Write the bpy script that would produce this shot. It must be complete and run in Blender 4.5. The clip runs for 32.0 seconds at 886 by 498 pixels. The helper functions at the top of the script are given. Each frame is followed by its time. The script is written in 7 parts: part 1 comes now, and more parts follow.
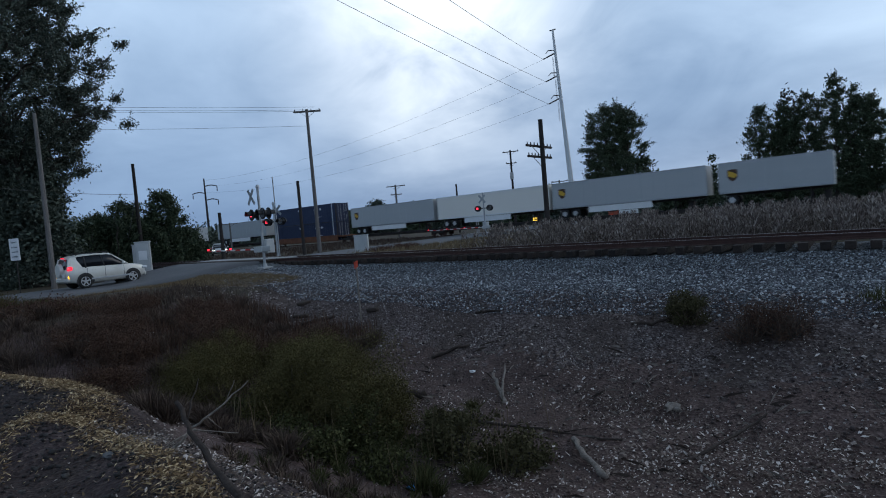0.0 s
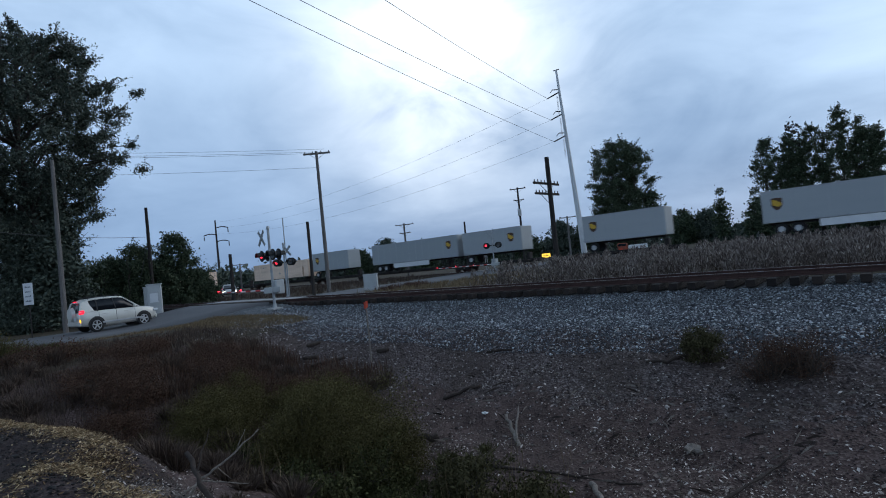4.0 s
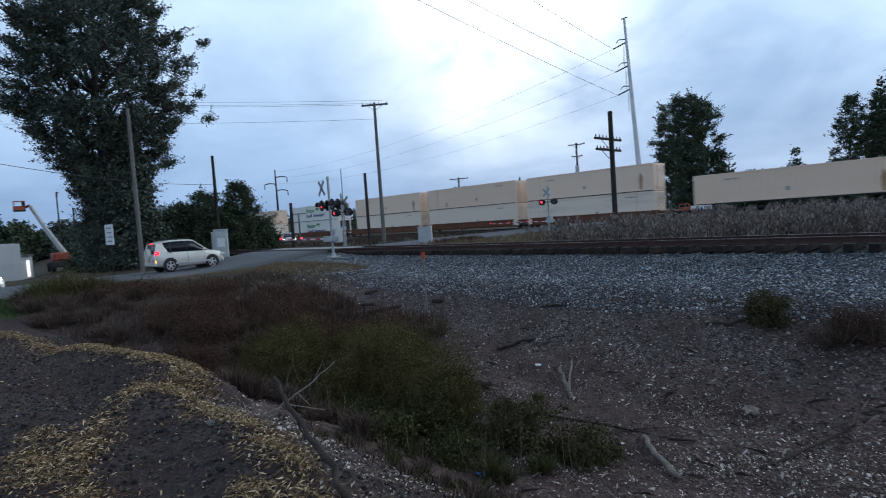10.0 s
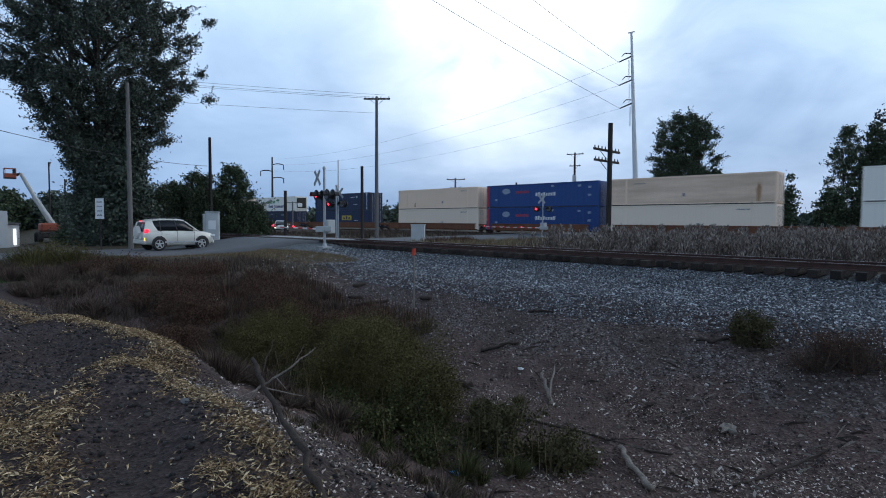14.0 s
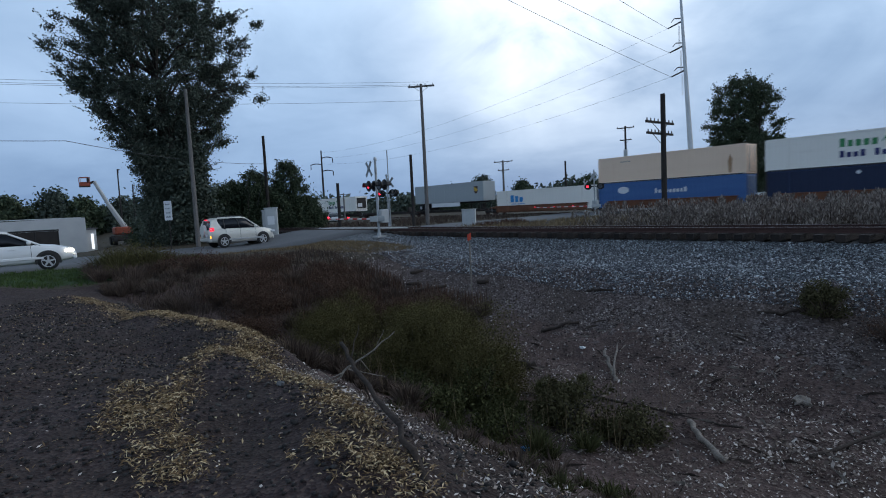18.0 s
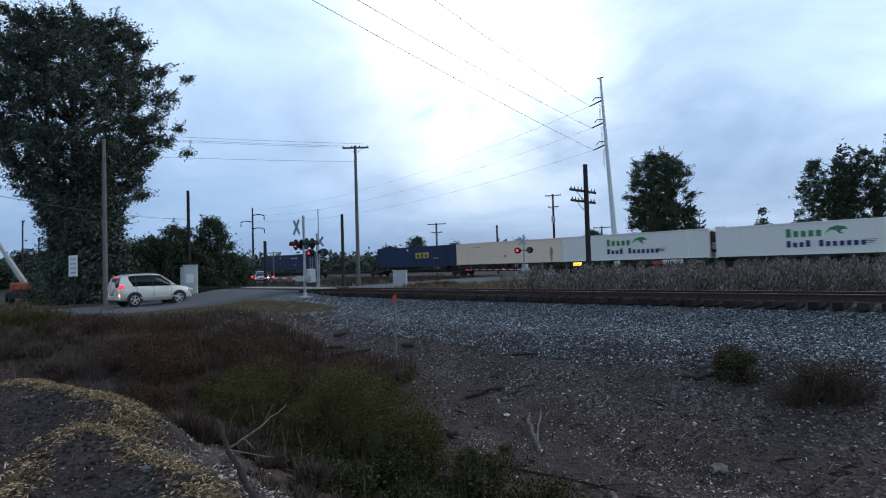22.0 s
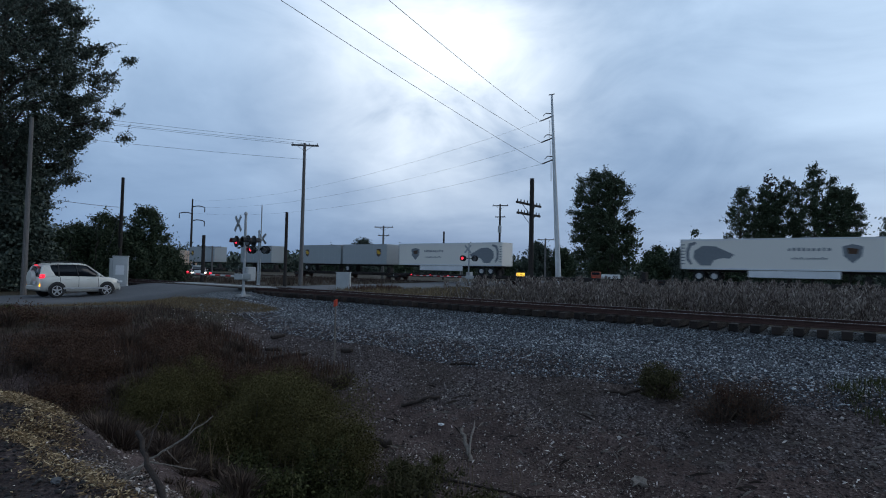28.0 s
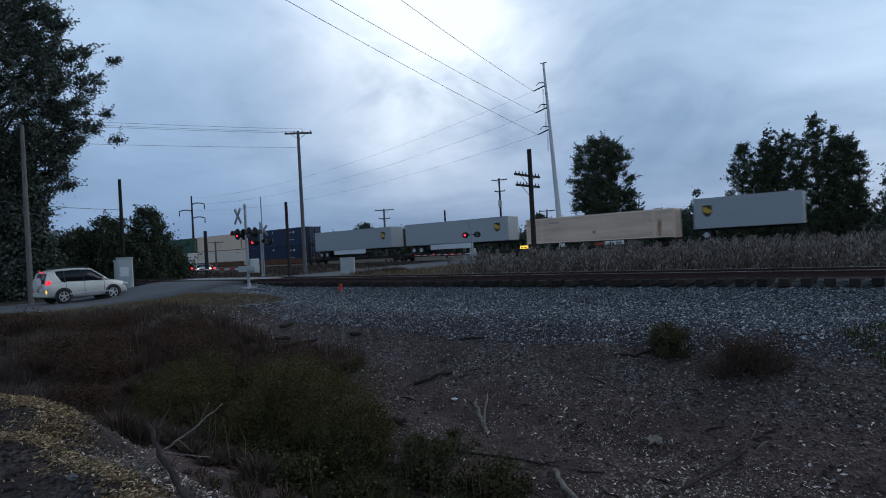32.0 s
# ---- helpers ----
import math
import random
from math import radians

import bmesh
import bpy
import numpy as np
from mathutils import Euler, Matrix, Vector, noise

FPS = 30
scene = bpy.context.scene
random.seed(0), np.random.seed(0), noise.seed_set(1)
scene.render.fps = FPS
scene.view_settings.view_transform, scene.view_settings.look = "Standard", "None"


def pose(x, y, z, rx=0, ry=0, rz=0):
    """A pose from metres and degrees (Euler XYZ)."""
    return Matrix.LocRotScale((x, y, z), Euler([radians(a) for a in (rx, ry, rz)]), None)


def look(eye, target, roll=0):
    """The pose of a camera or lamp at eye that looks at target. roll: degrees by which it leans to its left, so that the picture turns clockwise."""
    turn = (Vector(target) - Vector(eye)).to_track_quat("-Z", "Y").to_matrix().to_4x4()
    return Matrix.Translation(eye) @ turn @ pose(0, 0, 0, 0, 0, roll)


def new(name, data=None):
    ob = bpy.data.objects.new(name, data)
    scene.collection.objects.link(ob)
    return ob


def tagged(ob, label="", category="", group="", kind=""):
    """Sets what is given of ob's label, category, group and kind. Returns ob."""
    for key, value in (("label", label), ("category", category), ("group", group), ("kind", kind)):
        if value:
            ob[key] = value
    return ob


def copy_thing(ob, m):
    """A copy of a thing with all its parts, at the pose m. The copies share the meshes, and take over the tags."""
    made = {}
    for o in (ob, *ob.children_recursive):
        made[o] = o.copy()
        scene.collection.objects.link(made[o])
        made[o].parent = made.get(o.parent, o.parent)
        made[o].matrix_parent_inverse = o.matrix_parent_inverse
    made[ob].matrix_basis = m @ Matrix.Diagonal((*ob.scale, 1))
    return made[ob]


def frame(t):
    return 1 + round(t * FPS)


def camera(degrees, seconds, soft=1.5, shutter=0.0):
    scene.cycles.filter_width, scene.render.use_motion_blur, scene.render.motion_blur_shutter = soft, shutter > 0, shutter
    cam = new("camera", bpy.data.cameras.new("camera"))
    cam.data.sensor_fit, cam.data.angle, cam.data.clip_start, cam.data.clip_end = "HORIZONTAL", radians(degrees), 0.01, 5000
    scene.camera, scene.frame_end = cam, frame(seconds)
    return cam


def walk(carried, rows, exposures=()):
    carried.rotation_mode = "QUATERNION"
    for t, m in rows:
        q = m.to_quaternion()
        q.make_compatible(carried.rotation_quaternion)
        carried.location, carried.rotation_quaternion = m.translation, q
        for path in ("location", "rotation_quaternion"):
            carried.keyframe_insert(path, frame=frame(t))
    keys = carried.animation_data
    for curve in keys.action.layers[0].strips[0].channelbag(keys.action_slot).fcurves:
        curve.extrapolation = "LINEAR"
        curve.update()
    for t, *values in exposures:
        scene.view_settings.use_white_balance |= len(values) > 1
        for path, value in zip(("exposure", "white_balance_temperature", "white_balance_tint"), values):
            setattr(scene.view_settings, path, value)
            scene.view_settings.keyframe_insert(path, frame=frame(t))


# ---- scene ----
cam = camera(78.47, 32.0, soft=1.0, shutter=0.3)
PATH = [
    (0, look((-0.110, -0.015, 1.665), (-6.314, 7.814, 1.204), -4.82)),
    (0.5, look((-0.098, -0.038, 1.668), (-6.167, 7.897, 1.227), -2.39)),
    (1, look((0.146, -0.048, 1.686), (-5.197, 8.389, 1.152), -2.14)),
    (1.5, look((0.058, -0.004, 1.687), (-5.667, 8.184, 1.264), -3.46)),
    (2, look((-0.099, 0.017, 1.727), (-5.790, 8.235, 2.003), 4.94)),
    (2.5, look((0.218, 0.004, 1.712), (-5.091, 8.478, 1.744), -2.36)),
    (3, look((-0.093, -0.009, 1.695), (-6.212, 7.894, 1.373), -5.43)),
    (3.5, look((-0.126, -0.001, 1.688), (-6.358, 7.816, 1.410), -6.60)),
    (4, look((-0.125, -0.020, 1.714), (-6.411, 7.753, 1.952), -5.72)),
    (4.5, look((-0.162, -0.005, 1.685), (-6.593, 7.652, 1.824), -4.58)),
    (6.5, look((-0.039, -0.206, 1.694), (-6.170, 7.681, 1.261), -2.50)),
    (7, look((0.167, -0.292, 1.707), (-5.818, 7.689, 1.016), -3.59)),
    (7.5, look((0.102, -0.290, 1.678), (-6.068, 7.550, 0.992), -3.15)),
    (8, look((-0.094, -0.124, 1.645), (-6.437, 7.581, 0.997), -5.39)),
    (8.5, look((-0.115, -0.103, 1.642), (-6.506, 7.557, 0.956), -4.95)),
    (9, look((-0.151, -0.104, 1.633), (-6.607, 7.502, 0.959), -4.35)),
    (9.5, look((-0.213, -0.079, 1.648), (-6.811, 7.405, 0.974), -3.96)),
    (10, look((-0.160, -0.224, 1.667), (-7.201, 6.859, 1.161), -3.91)),
    (10.5, look((-0.273, -0.161, 1.577), (-7.718, 6.495, 1.059), -2.58)),
    (11, look((-0.283, -0.183, 1.586), (-7.721, 6.478, 1.025), -2.48)),
    (11.5, look((-0.277, -0.166, 1.586), (-7.603, 6.617, 1.022), -1.51)),
    (12, look((-0.269, -0.188, 1.594), (-7.515, 6.683, 1.057), -1.09)),
    (12.5, look((-0.238, -0.194, 1.591), (-7.461, 6.712, 1.213), -1.11)),
    (13, look((-0.201, -0.184, 1.610), (-7.325, 6.828, 1.311), -1.33)),
    (13.5, look((-0.160, -0.213, 1.617), (-7.188, 6.889, 1.209), -0.03)),
    (15.5, look((-0.268, 0.112, 1.555), (-6.571, 7.837, 0.782), -3.09)),
    (16, look((-0.062, 0.191, 1.554), (-2.117, 9.976, 1.385), 1.79)),
    (16.3, look((0.240, 0.080, 1.500), (1.239, 10.030, 1.549), 2.07)),
    (16.4, look((0.300, 0.060, 1.490), (1.648, 9.966, 1.713), 1.86)),
    (16.5, look((0.220, 0.065, 1.500), (1.261, 9.998, 2.014), 1.32)),
    (16.6, look((0.049, 0.062, 1.485), (0.256, 10.053, 1.847), -1.38)),
    (17, look((0.086, 0.042, 1.650), (-5.255, 8.496, 1.603), -3.79)),
    (17.5, look((-0.097, -0.381, 1.673), (-7.427, 6.416, 1.408), -1.16)),
    (18, look((-0.109, -0.487, 1.642), (-7.665, 6.017, 0.864), -2.81)),
    (18.5, look((-0.044, -0.451, 1.668), (-7.458, 6.198, 0.755), -2.78)),
    (19, look((-0.117, -0.218, 1.638), (-7.141, 6.892, 1.303), -3.05)),
    (19.5, look((-0.232, 0.005, 1.640), (-6.863, 7.475, 1.172), -4.94)),
    (20, look((-0.236, -0.009, 1.621), (-6.862, 7.455, 0.998), -5.05)),
    (20.5, look((-0.192, -0.032, 1.632), (-6.946, 7.301, 0.848), -5.62)),
    (21, look((-0.243, -0.027, 1.592), (-6.902, 7.391, 0.795), -2.25)),
    (21.5, look((-0.244, -0.044, 1.619), (-6.942, 7.366, 1.152), 0.49)),
    (22, look((-0.168, -0.057, 1.622), (-6.875, 7.354, 1.924), -1.72)),
    (22.5, look((-0.244, 0.049, 1.614), (-6.685, 7.685, 2.074), -2.28)),
    (23, look((-0.249, 0.067, 1.609), (-6.682, 7.703, 2.164), -1.99)),
    (23.5, look((-0.242, 0.016, 1.580), (-6.613, 7.697, 2.222), -0.22)),
    (24, look((-0.301, 0.112, 1.604), (-6.410, 8.018, 2.040), -2.57)),
    (24.5, look((-0.281, 0.118, 1.630), (-6.268, 8.125, 1.853), -4.85)),
    (25, look((-0.160, 0.099, 1.659), (-5.910, 8.279, 1.801), -4.25)),
    (25.5, look((-0.047, 0.053, 1.681), (-5.525, 8.417, 1.874), -1.57)),
    (27.5, look((-0.073, -0.037, 1.693), (-5.971, 8.038, 1.779), -1.02)),
    (28, look((-0.077, -0.076, 1.737), (-6.022, 7.955, 2.110), 1.18)),
    (28.5, look((-0.116, -0.045, 1.682), (-6.128, 7.933, 2.131), 0.24)),
    (29, look((-0.129, -0.015, 1.688), (-6.232, 7.902, 1.965), -0.13)),
    (29.5, look((-0.144, -0.014, 1.688), (-6.271, 7.885, 1.952), -0.38)),
    (30, look((-0.133, -0.024, 1.692), (-6.261, 7.873, 1.958), -0.61)),
    (30.5, look((-0.153, 0.015, 1.654), (-6.304, 7.898, 1.808), -1.31)),
    (31, look((-0.148, 0.018, 1.664), (-6.266, 7.927, 1.524), -1.41)),
    (31.5, look((-0.100, -0.015, 1.688), (-6.144, 7.951, 1.597), -1.48)),
    (32, look((-0.092, 0.005, 1.662), (-6.090, 8.007, 1.653), -3.04)),
]

EXPOSURES = [(0, 0.12, 6350, 10), (1, 0.28, 6350, 10), (2, 0.3, 6300, 10), (4.5, 0.25, 6350, 10), (7, 0.28, 6450, 10), (9, 0.53, 6480, 10), (13, 0.6, 6500, 10), (16, 0.45, 6500, 10), (17, 0.2, 6450, 10), (18, 0.37, 6450, 10), (20, 0.5, 6480, 10), (22, 0.57, 6500, 10), (23, 0.38, 6400, 10), (24, 0.04, 6300, 10), (28, 0.06, 6350, 10), (32, 0.02, 6300, 10)]
walk(cam, PATH, EXPOSURES)

# ------------------------------------------------------------------ sky and light
GLOW_A = Vector((-0.56, 0.75, 0.36)).normalized()
GLOW_B = Vector((0.50, 0.80, 0.30)).normalized()


def build_world():
    world = bpy.data.worlds.new("overcast_sky")
    scene.world = world
    world.use_nodes = True
    nt = world.node_tree
    N, L = nt.nodes, nt.links
    N.clear()

    def node(kind, **kw):
        n = N.new(kind)
        for k, v in kw.items():
            n.inputs[k].default_value = v
        return n

    def math_(op, a, b=None, c=None, clamp=False):
        n = N.new("ShaderNodeMath")
        n.operation, n.use_clamp = op, clamp
        for i, s in enumerate((a, b, c)):
            if s is None:
                continue
            if isinstance(s, (int, float)):
                n.inputs[i].default_value = s
            else:
                L.new(s, n.inputs[i])
        return n.outputs[0]

    def mix(fac, a, b):
        n = N.new("ShaderNodeMix")
        n.data_type = "RGBA"
        for i, s in ((0, fac), (6, a), (7, b)):
            if isinstance(s, tuple):
                n.inputs[i].default_value = (*s, 1)
            elif isinstance(s, (int, float)):
                n.inputs[i].default_value = s
            else:
                L.new(s, n.inputs[i])
        return n.outputs[2]

    tc = N.new("ShaderNodeTexCoord")
    sep = N.new("ShaderNodeSeparateXYZ")
    L.new(tc.outputs["Generated"], sep.inputs[0])
    x, y, z = sep.outputs
    up = math_("MAXIMUM", z, 0.0)
    den = math_("ADD", up, 0.16)
    comb = N.new("ShaderNodeCombineXYZ")
    L.new(math_("DIVIDE", x, den), comb.inputs[0])
    L.new(math_("DIVIDE", y, den), comb.inputs[1])
    n1 = N.new("ShaderNodeTexNoise")
    n1.inputs["Scale"].default_value, n1.inputs["Detail"].default_value, n1.inputs["Roughness"].default_value = 0.85, 5.0, 0.52
    n1.inputs["Distortion"].default_value = 0.35
    L.new(comb.outputs[0], n1.inputs["Vector"])
    n2 = N.new("ShaderNodeTexNoise")
    n2.inputs["Scale"].default_value, n2.inputs["Detail"].default_value, n2.inputs["Roughness"].default_value = 0.33, 3.0, 0.5
    L.new(comb.outputs[0], n2.inputs["Vector"])
    n3 = N.new("ShaderNodeTexNoise")
    n3.inputs["Scale"].default_value, n3.inputs["Detail"].default_value, n3.inputs["Roughness"].default_value = 3.4, 6.0, 0.55
    n3.inputs["Distortion"].default_value = 0.6
    st = N.new("ShaderNodeCombineXYZ")
    L.new(x, st.inputs[0])
    L.new(y, st.inputs[1])
    L.new(math_("MULTIPLY", z, 1.9), st.inputs[2])
    L.new(st.outputs[0], n3.inputs["Vector"])
    cloud = math_("ADD", math_("MULTIPLY", n1.outputs["Fac"], 0.28), math_("MULTIPLY", n2.outputs["Fac"], 0.27))
    cloud = math_("MULTIPLY_ADD", n3.outputs["Fac"], 0.45, cloud)
    cloud = math_("MULTIPLY_ADD", cloud, 3.8, -1.42, clamp=True)
    low = mix(cloud, (0.125, 0.21, 0.37), (0.22, 0.335, 0.525))
    high = mix(cloud, (0.27, 0.395, 0.575), (0.50, 0.66, 0.87))
    elev = math_("MULTIPLY_ADD", up, 3.1, -0.12, clamp=True)
    col = mix(elev, low, high)
    # unseen dark cap of cloud, added overhead to dim the light on the ground
    top = math_("MULTIPLY_ADD", up, 2.4, -1.25, clamp=True)
    col = mix(top, col, (0.10, 0.145, 0.21))
    # light behind the cloud, to the west
    def glow(d, power, amount, col, tint):
        dot = math_("ADD", math_("ADD", math_("MULTIPLY", x, d.x), math_("MULTIPLY", y, d.y)), math_("MULTIPLY", z, d.z))
        g = math_("POWER", math_("MAXIMUM", dot, 0.0), power)
        g = math_("MULTIPLY", g, math_("MULTIPLY_ADD", cloud, 1.15, 0.15))
        g = math_("MULTIPLY", g, amount, clamp=True)
        return mix(g, col, tint)
    col = glow(GLOW_A, 50.0, 1.6, col, (0.98, 1.06, 1.14))
    col = glow(GLOW_B, 6.0, 1.15, col, (0.66, 0.83, 1.02))
    # a pale band at the horizon under the brightest part
    band = math_("MULTIPLY", math_("POWER", math_("SUBTRACT", 1.0, math_("MINIMUM", math_("MULTIPLY", up, 5.0), 1.0)), 2.0), math_("MULTIPLY_ADD", x, 0.5, 0.45, clamp=True))
    col = mix(math_("MULTIPLY", band, 0.55), col, (0.62, 0.63, 0.72))
    sky = N.new("ShaderNodeTexSky")
    sky.sky_type, sky.sun_disc = "NISHITA", False
    sky.sun_elevation, sky.sun_rotation = radians(12), radians(30)
    bg1, bg2, add, out = N.new("ShaderNodeBackground"), N.new("ShaderNodeBackground"), N.new("ShaderNodeAddShader"), N.new("ShaderNodeOutputWorld")
    L.new(sky.outputs[0], bg1.inputs[0])
    bg1.inputs[1].default_value = 0.004
    L.new(col, bg2.inputs[0])
    bg2.inputs[1].default_value = 1.0
    L.new(bg1.outputs[0], add.inputs[0])
    L.new(bg2.outputs[0], add.inputs[1])
    L.new(add.outputs[0], out.inputs[0])


build_world()
sun = new("sun", bpy.data.lights.new("sun", "SUN"))
sun.data.energy, sun.data.angle, sun.data.color = 0.5, radians(40), (1.0, 0.95, 0.9)
sun.matrix_world = look((0, 0, 0), (-0.5, -0.8, -0.5))

# ------------------------------------------------------------------ materials
def mat(name, c1, c2=None, rough=0.8, scale=3.0, bump=0.0, metal=0.0, grain=40.0, c3=None, per="", spec=0.35, stretch=None, vary=0.5):
    """A surface of two tones at a large and a fine scale, with fine relief. per: 'object' or 'island' varies the tone piece by piece."""
    m = bpy.data.materials.new(name)
    m.use_nodes = True
    N, L = m.node_tree.nodes, m.node_tree.links
    b = N["Principled BSDF"]
    b.inputs["Roughness"].default_value, b.inputs["Metallic"].default_value = rough, metal
    b.inputs["Specular IOR Level"].default_value = spec
    c2 = c2 or tuple(0.7 * v for v in c1)
    tc = N.new("ShaderNodeTexCoord")
    vec = tc.outputs["Object"]
    if stretch:
        mp = N.new("ShaderNodeMapping")
        mp.inputs["Scale"].default_value = stretch
        L.new(vec, mp.inputs["Vector"])
        vec = mp.outputs[0]
    big, fine = N.new("ShaderNodeTexNoise"), N.new("ShaderNodeTexNoise")
    for n, s, d in ((big, scale, 4.0), (fine, grain, 3.0)):
        n.inputs["Scale"].default_value, n.inputs["Detail"].default_value = s, d
        L.new(vec, n.inputs["Vector"])
    ramp = N.new("ShaderNodeValToRGB")
    ramp.color_ramp.elements[0].position, ramp.color_ramp.elements[1].position = 0.36, 0.66
    ramp.color_ramp.elements[0].color, ramp.color_ramp.elements[1].color = (*c1, 1), (*c2, 1)
    add = N.new("ShaderNodeMath")
    add.operation = "MULTIPLY_ADD"
    add.inputs[1].default_value, add.inputs[2].default_value = 0.45, 0.0
    L.new(fine.outputs["Fac"], add.inputs[0])
    sm = N.new("ShaderNodeMath")
    sm.operation = "MULTIPLY_ADD"
    sm.inputs[1].default_value = 0.55
    L.new(big.outputs["Fac"], sm.inputs[0])
    L.new(add.outputs[0], sm.inputs[2])
    src = sm.outputs[0]
    if per:
        info = N.new("ShaderNodeObjectInfo") if per == "object" else N.new("ShaderNodeNewGeometry")
        rnd = info.outputs["Random" if per == "object" else "Random Per Island"]
        k = N.new("ShaderNodeMath")
        k.operation = "MULTIPLY_ADD"
        k.inputs[1].default_value = vary
        L.new(rnd, k.inputs[0])
        s2 = N.new("ShaderNodeMath")
        s2.operation = "MULTIPLY_ADD"
        s2.inputs[1].default_value, s2.inputs[2].default_value = 1.0 - vary, 0.0
        L.new(src, s2.inputs[0])
        L.new(s2.outputs[0], k.inputs[2])
        src = k.outputs[0]
    L.new(src, ramp.inputs[0])
    col = ramp.outputs[0]
    if c3:
        e = ramp.color_ramp.elements.new(0.78)
        e.color = (*c3, 1)
    L.new(col, b.inputs["Base Color"])
    if bump:
        bp = N.new("ShaderNodeBump")
        bp.inputs["Strength"].default_value, bp.inputs["Distance"].default_value = bump, 0.03
        L.new(fine.outputs["Fac"], bp.inputs["Height"])
        L.new(bp.outputs[0], b.inputs["Normal"])
    return m


def glow_mat(name, col, strength):
    m = bpy.data.materials.new(name)
    m.use_nodes = True
    b = m.node_tree.nodes["Principled BSDF"]
    b.inputs["Base Color"].default_value = (*[min(1, c * 0.5) for c in col], 1)
    b.inputs["Emission Color"].default_value, b.inputs["Emission Strength"].default_value = (*col, 1), strength
    b.inputs["Roughness"].default_value = 0.25
    return m


def ground_mat(name, tones, cell, bump, mixscale, stain, rough=0.9):
    """Loose ground: cells of several tones (stones, chips or clods), broken up by stains."""
    m = bpy.data.materials.new(name)
    m.use_nodes = True
    N, L = m.node_tree.nodes, m.node_tree.links
    b = N["Principled BSDF"]
    b.inputs["Roughness"].default_value, b.inputs["Specular IOR Level"].default_value = rough, 0.2
    tc = N.new("ShaderNodeTexCoord")
    vor = N.new("ShaderNodeTexVoronoi")
    vor.inputs["Scale"].default_value = cell
    L.new(tc.outputs["Object"], vor.inputs["Vector"])
    ramp = N.new("ShaderNodeValToRGB")
    els = ramp.color_ramp.elements
    els[0].color, els[0].position = (*tones[0], 1), 0.0
    els[1].color, els[1].position = (*tones[-1], 1), 1.0
    for i, t in enumerate(tones[1:-1]):
        els.new((i + 1) / (len(tones) - 1)).color = (*t, 1)
    sep = N.new("ShaderNodeSeparateColor")
    L.new(vor.outputs["Color"], sep.inputs[0])
    L.new(sep.outputs[0], ramp.inputs[0])
    nz, nz2 = N.new("ShaderNodeTexNoise"), N.new("ShaderNodeTexNoise")
    nz.inputs["Scale"].default_value, nz.inputs["Detail"].default_value = mixscale, 6.0
    nz2.inputs["Scale"].default_value, nz2.inputs["Detail"].default_value = mixscale * 9, 4.0
    L.new(tc.outputs["Object"], nz.inputs["Vector"])
    L.new(tc.outputs["Object"], nz2.inputs["Vector"])
    r2 = N.new("ShaderNodeValToRGB")
    r2.color_ramp.elements[0].position, r2.color_ramp.elements[1].position = 0.42, 0.62
    L.new(nz.outputs["Fac"], r2.inputs[0])
    mx = N.new("ShaderNodeMix")
    mx.data_type = "RGBA"
    L.new(r2.outputs[0], mx.inputs[0])
    L.new(ramp.outputs[0], mx.inputs[6])
    m2 = N.new("ShaderNodeMix")
    m2.data_type = "RGBA"
    m2.inputs[0].default_value = 0.65
    L.new(ramp.outputs[0], m2.inputs[6])
    m2.inputs[7].default_value = (*stain, 1)
    L.new(m2.outputs[2], mx.inputs[7])
    m3 = N.new("ShaderNodeMix")
    m3.data_type, m3.blend_type = "RGBA", "MULTIPLY"
    m3.inputs[0].default_value = 0.6
    L.new(mx.outputs[2], m3.inputs[6])
    r3 = N.new("ShaderNodeValToRGB")
    r3.color_ramp.elements[0].position, r3.color_ramp.elements[1].position = 0.3, 0.7
    r3.color_ramp.elements[0].color, r3.color_ramp.elements[1].color = (0.35, 0.35, 0.35, 1), (1, 1, 1, 1)
    L.new(nz2.outputs["Fac"], r3.inputs[0])
    L.new(r3.outputs[0], m3.inputs[7])
    L.new(m3.outputs[2], b.inputs["Base Color"])
    bp = N.new("ShaderNodeBump")
    bp.inputs["Strength"].default_value, bp.inputs["Distance"].default_value = bump, 0.04
    L.new(vor.outputs["Distance"], bp.inputs["Height"])
    L.new(bp.outputs[0], b.inputs["Normal"])
    return m


G_DIRT = ground_mat("bare_dirt", [(0.064, 0.040, 0.036), (0.092, 0.060, 0.054), (0.122, 0.083, 0.074), (0.185, 0.134, 0.118)], 26, 0.6, 0.5, (0.08, 0.052, 0.044))
G_BALLAST = ground_mat("ballast_bed", [(0.055, 0.062, 0.07), (0.105, 0.118, 0.13), (0.18, 0.2, 0.215), (0.40, 0.42, 0.43)], 34, 0.9, 0.6, (0.085, 0.09, 0.095))
G_APRON = ground_mat("gravel_and_dirt", [(0.055, 0.039, 0.037), (0.086, 0.062, 0.058), (0.132, 0.103, 0.097), (0.265, 0.224, 0.212)], 26, 0.8, 0.7, (0.08, 0.058, 0.049))
G_GRASS = ground_mat("rough_grass", [(0.05, 0.04, 0.026), (0.075, 0.058, 0.038), (0.055, 0.05, 0.03), (0.105, 0.082, 0.054)], 9, 0.5, 0.25, (0.06, 0.046, 0.032))
G_LAWN = ground_mat("green_verge", [(0.02, 0.045, 0.012), (0.035, 0.07, 0.018), (0.03, 0.06, 0.015)], 14, 0.5, 0.4, (0.03, 0.045, 0.016))
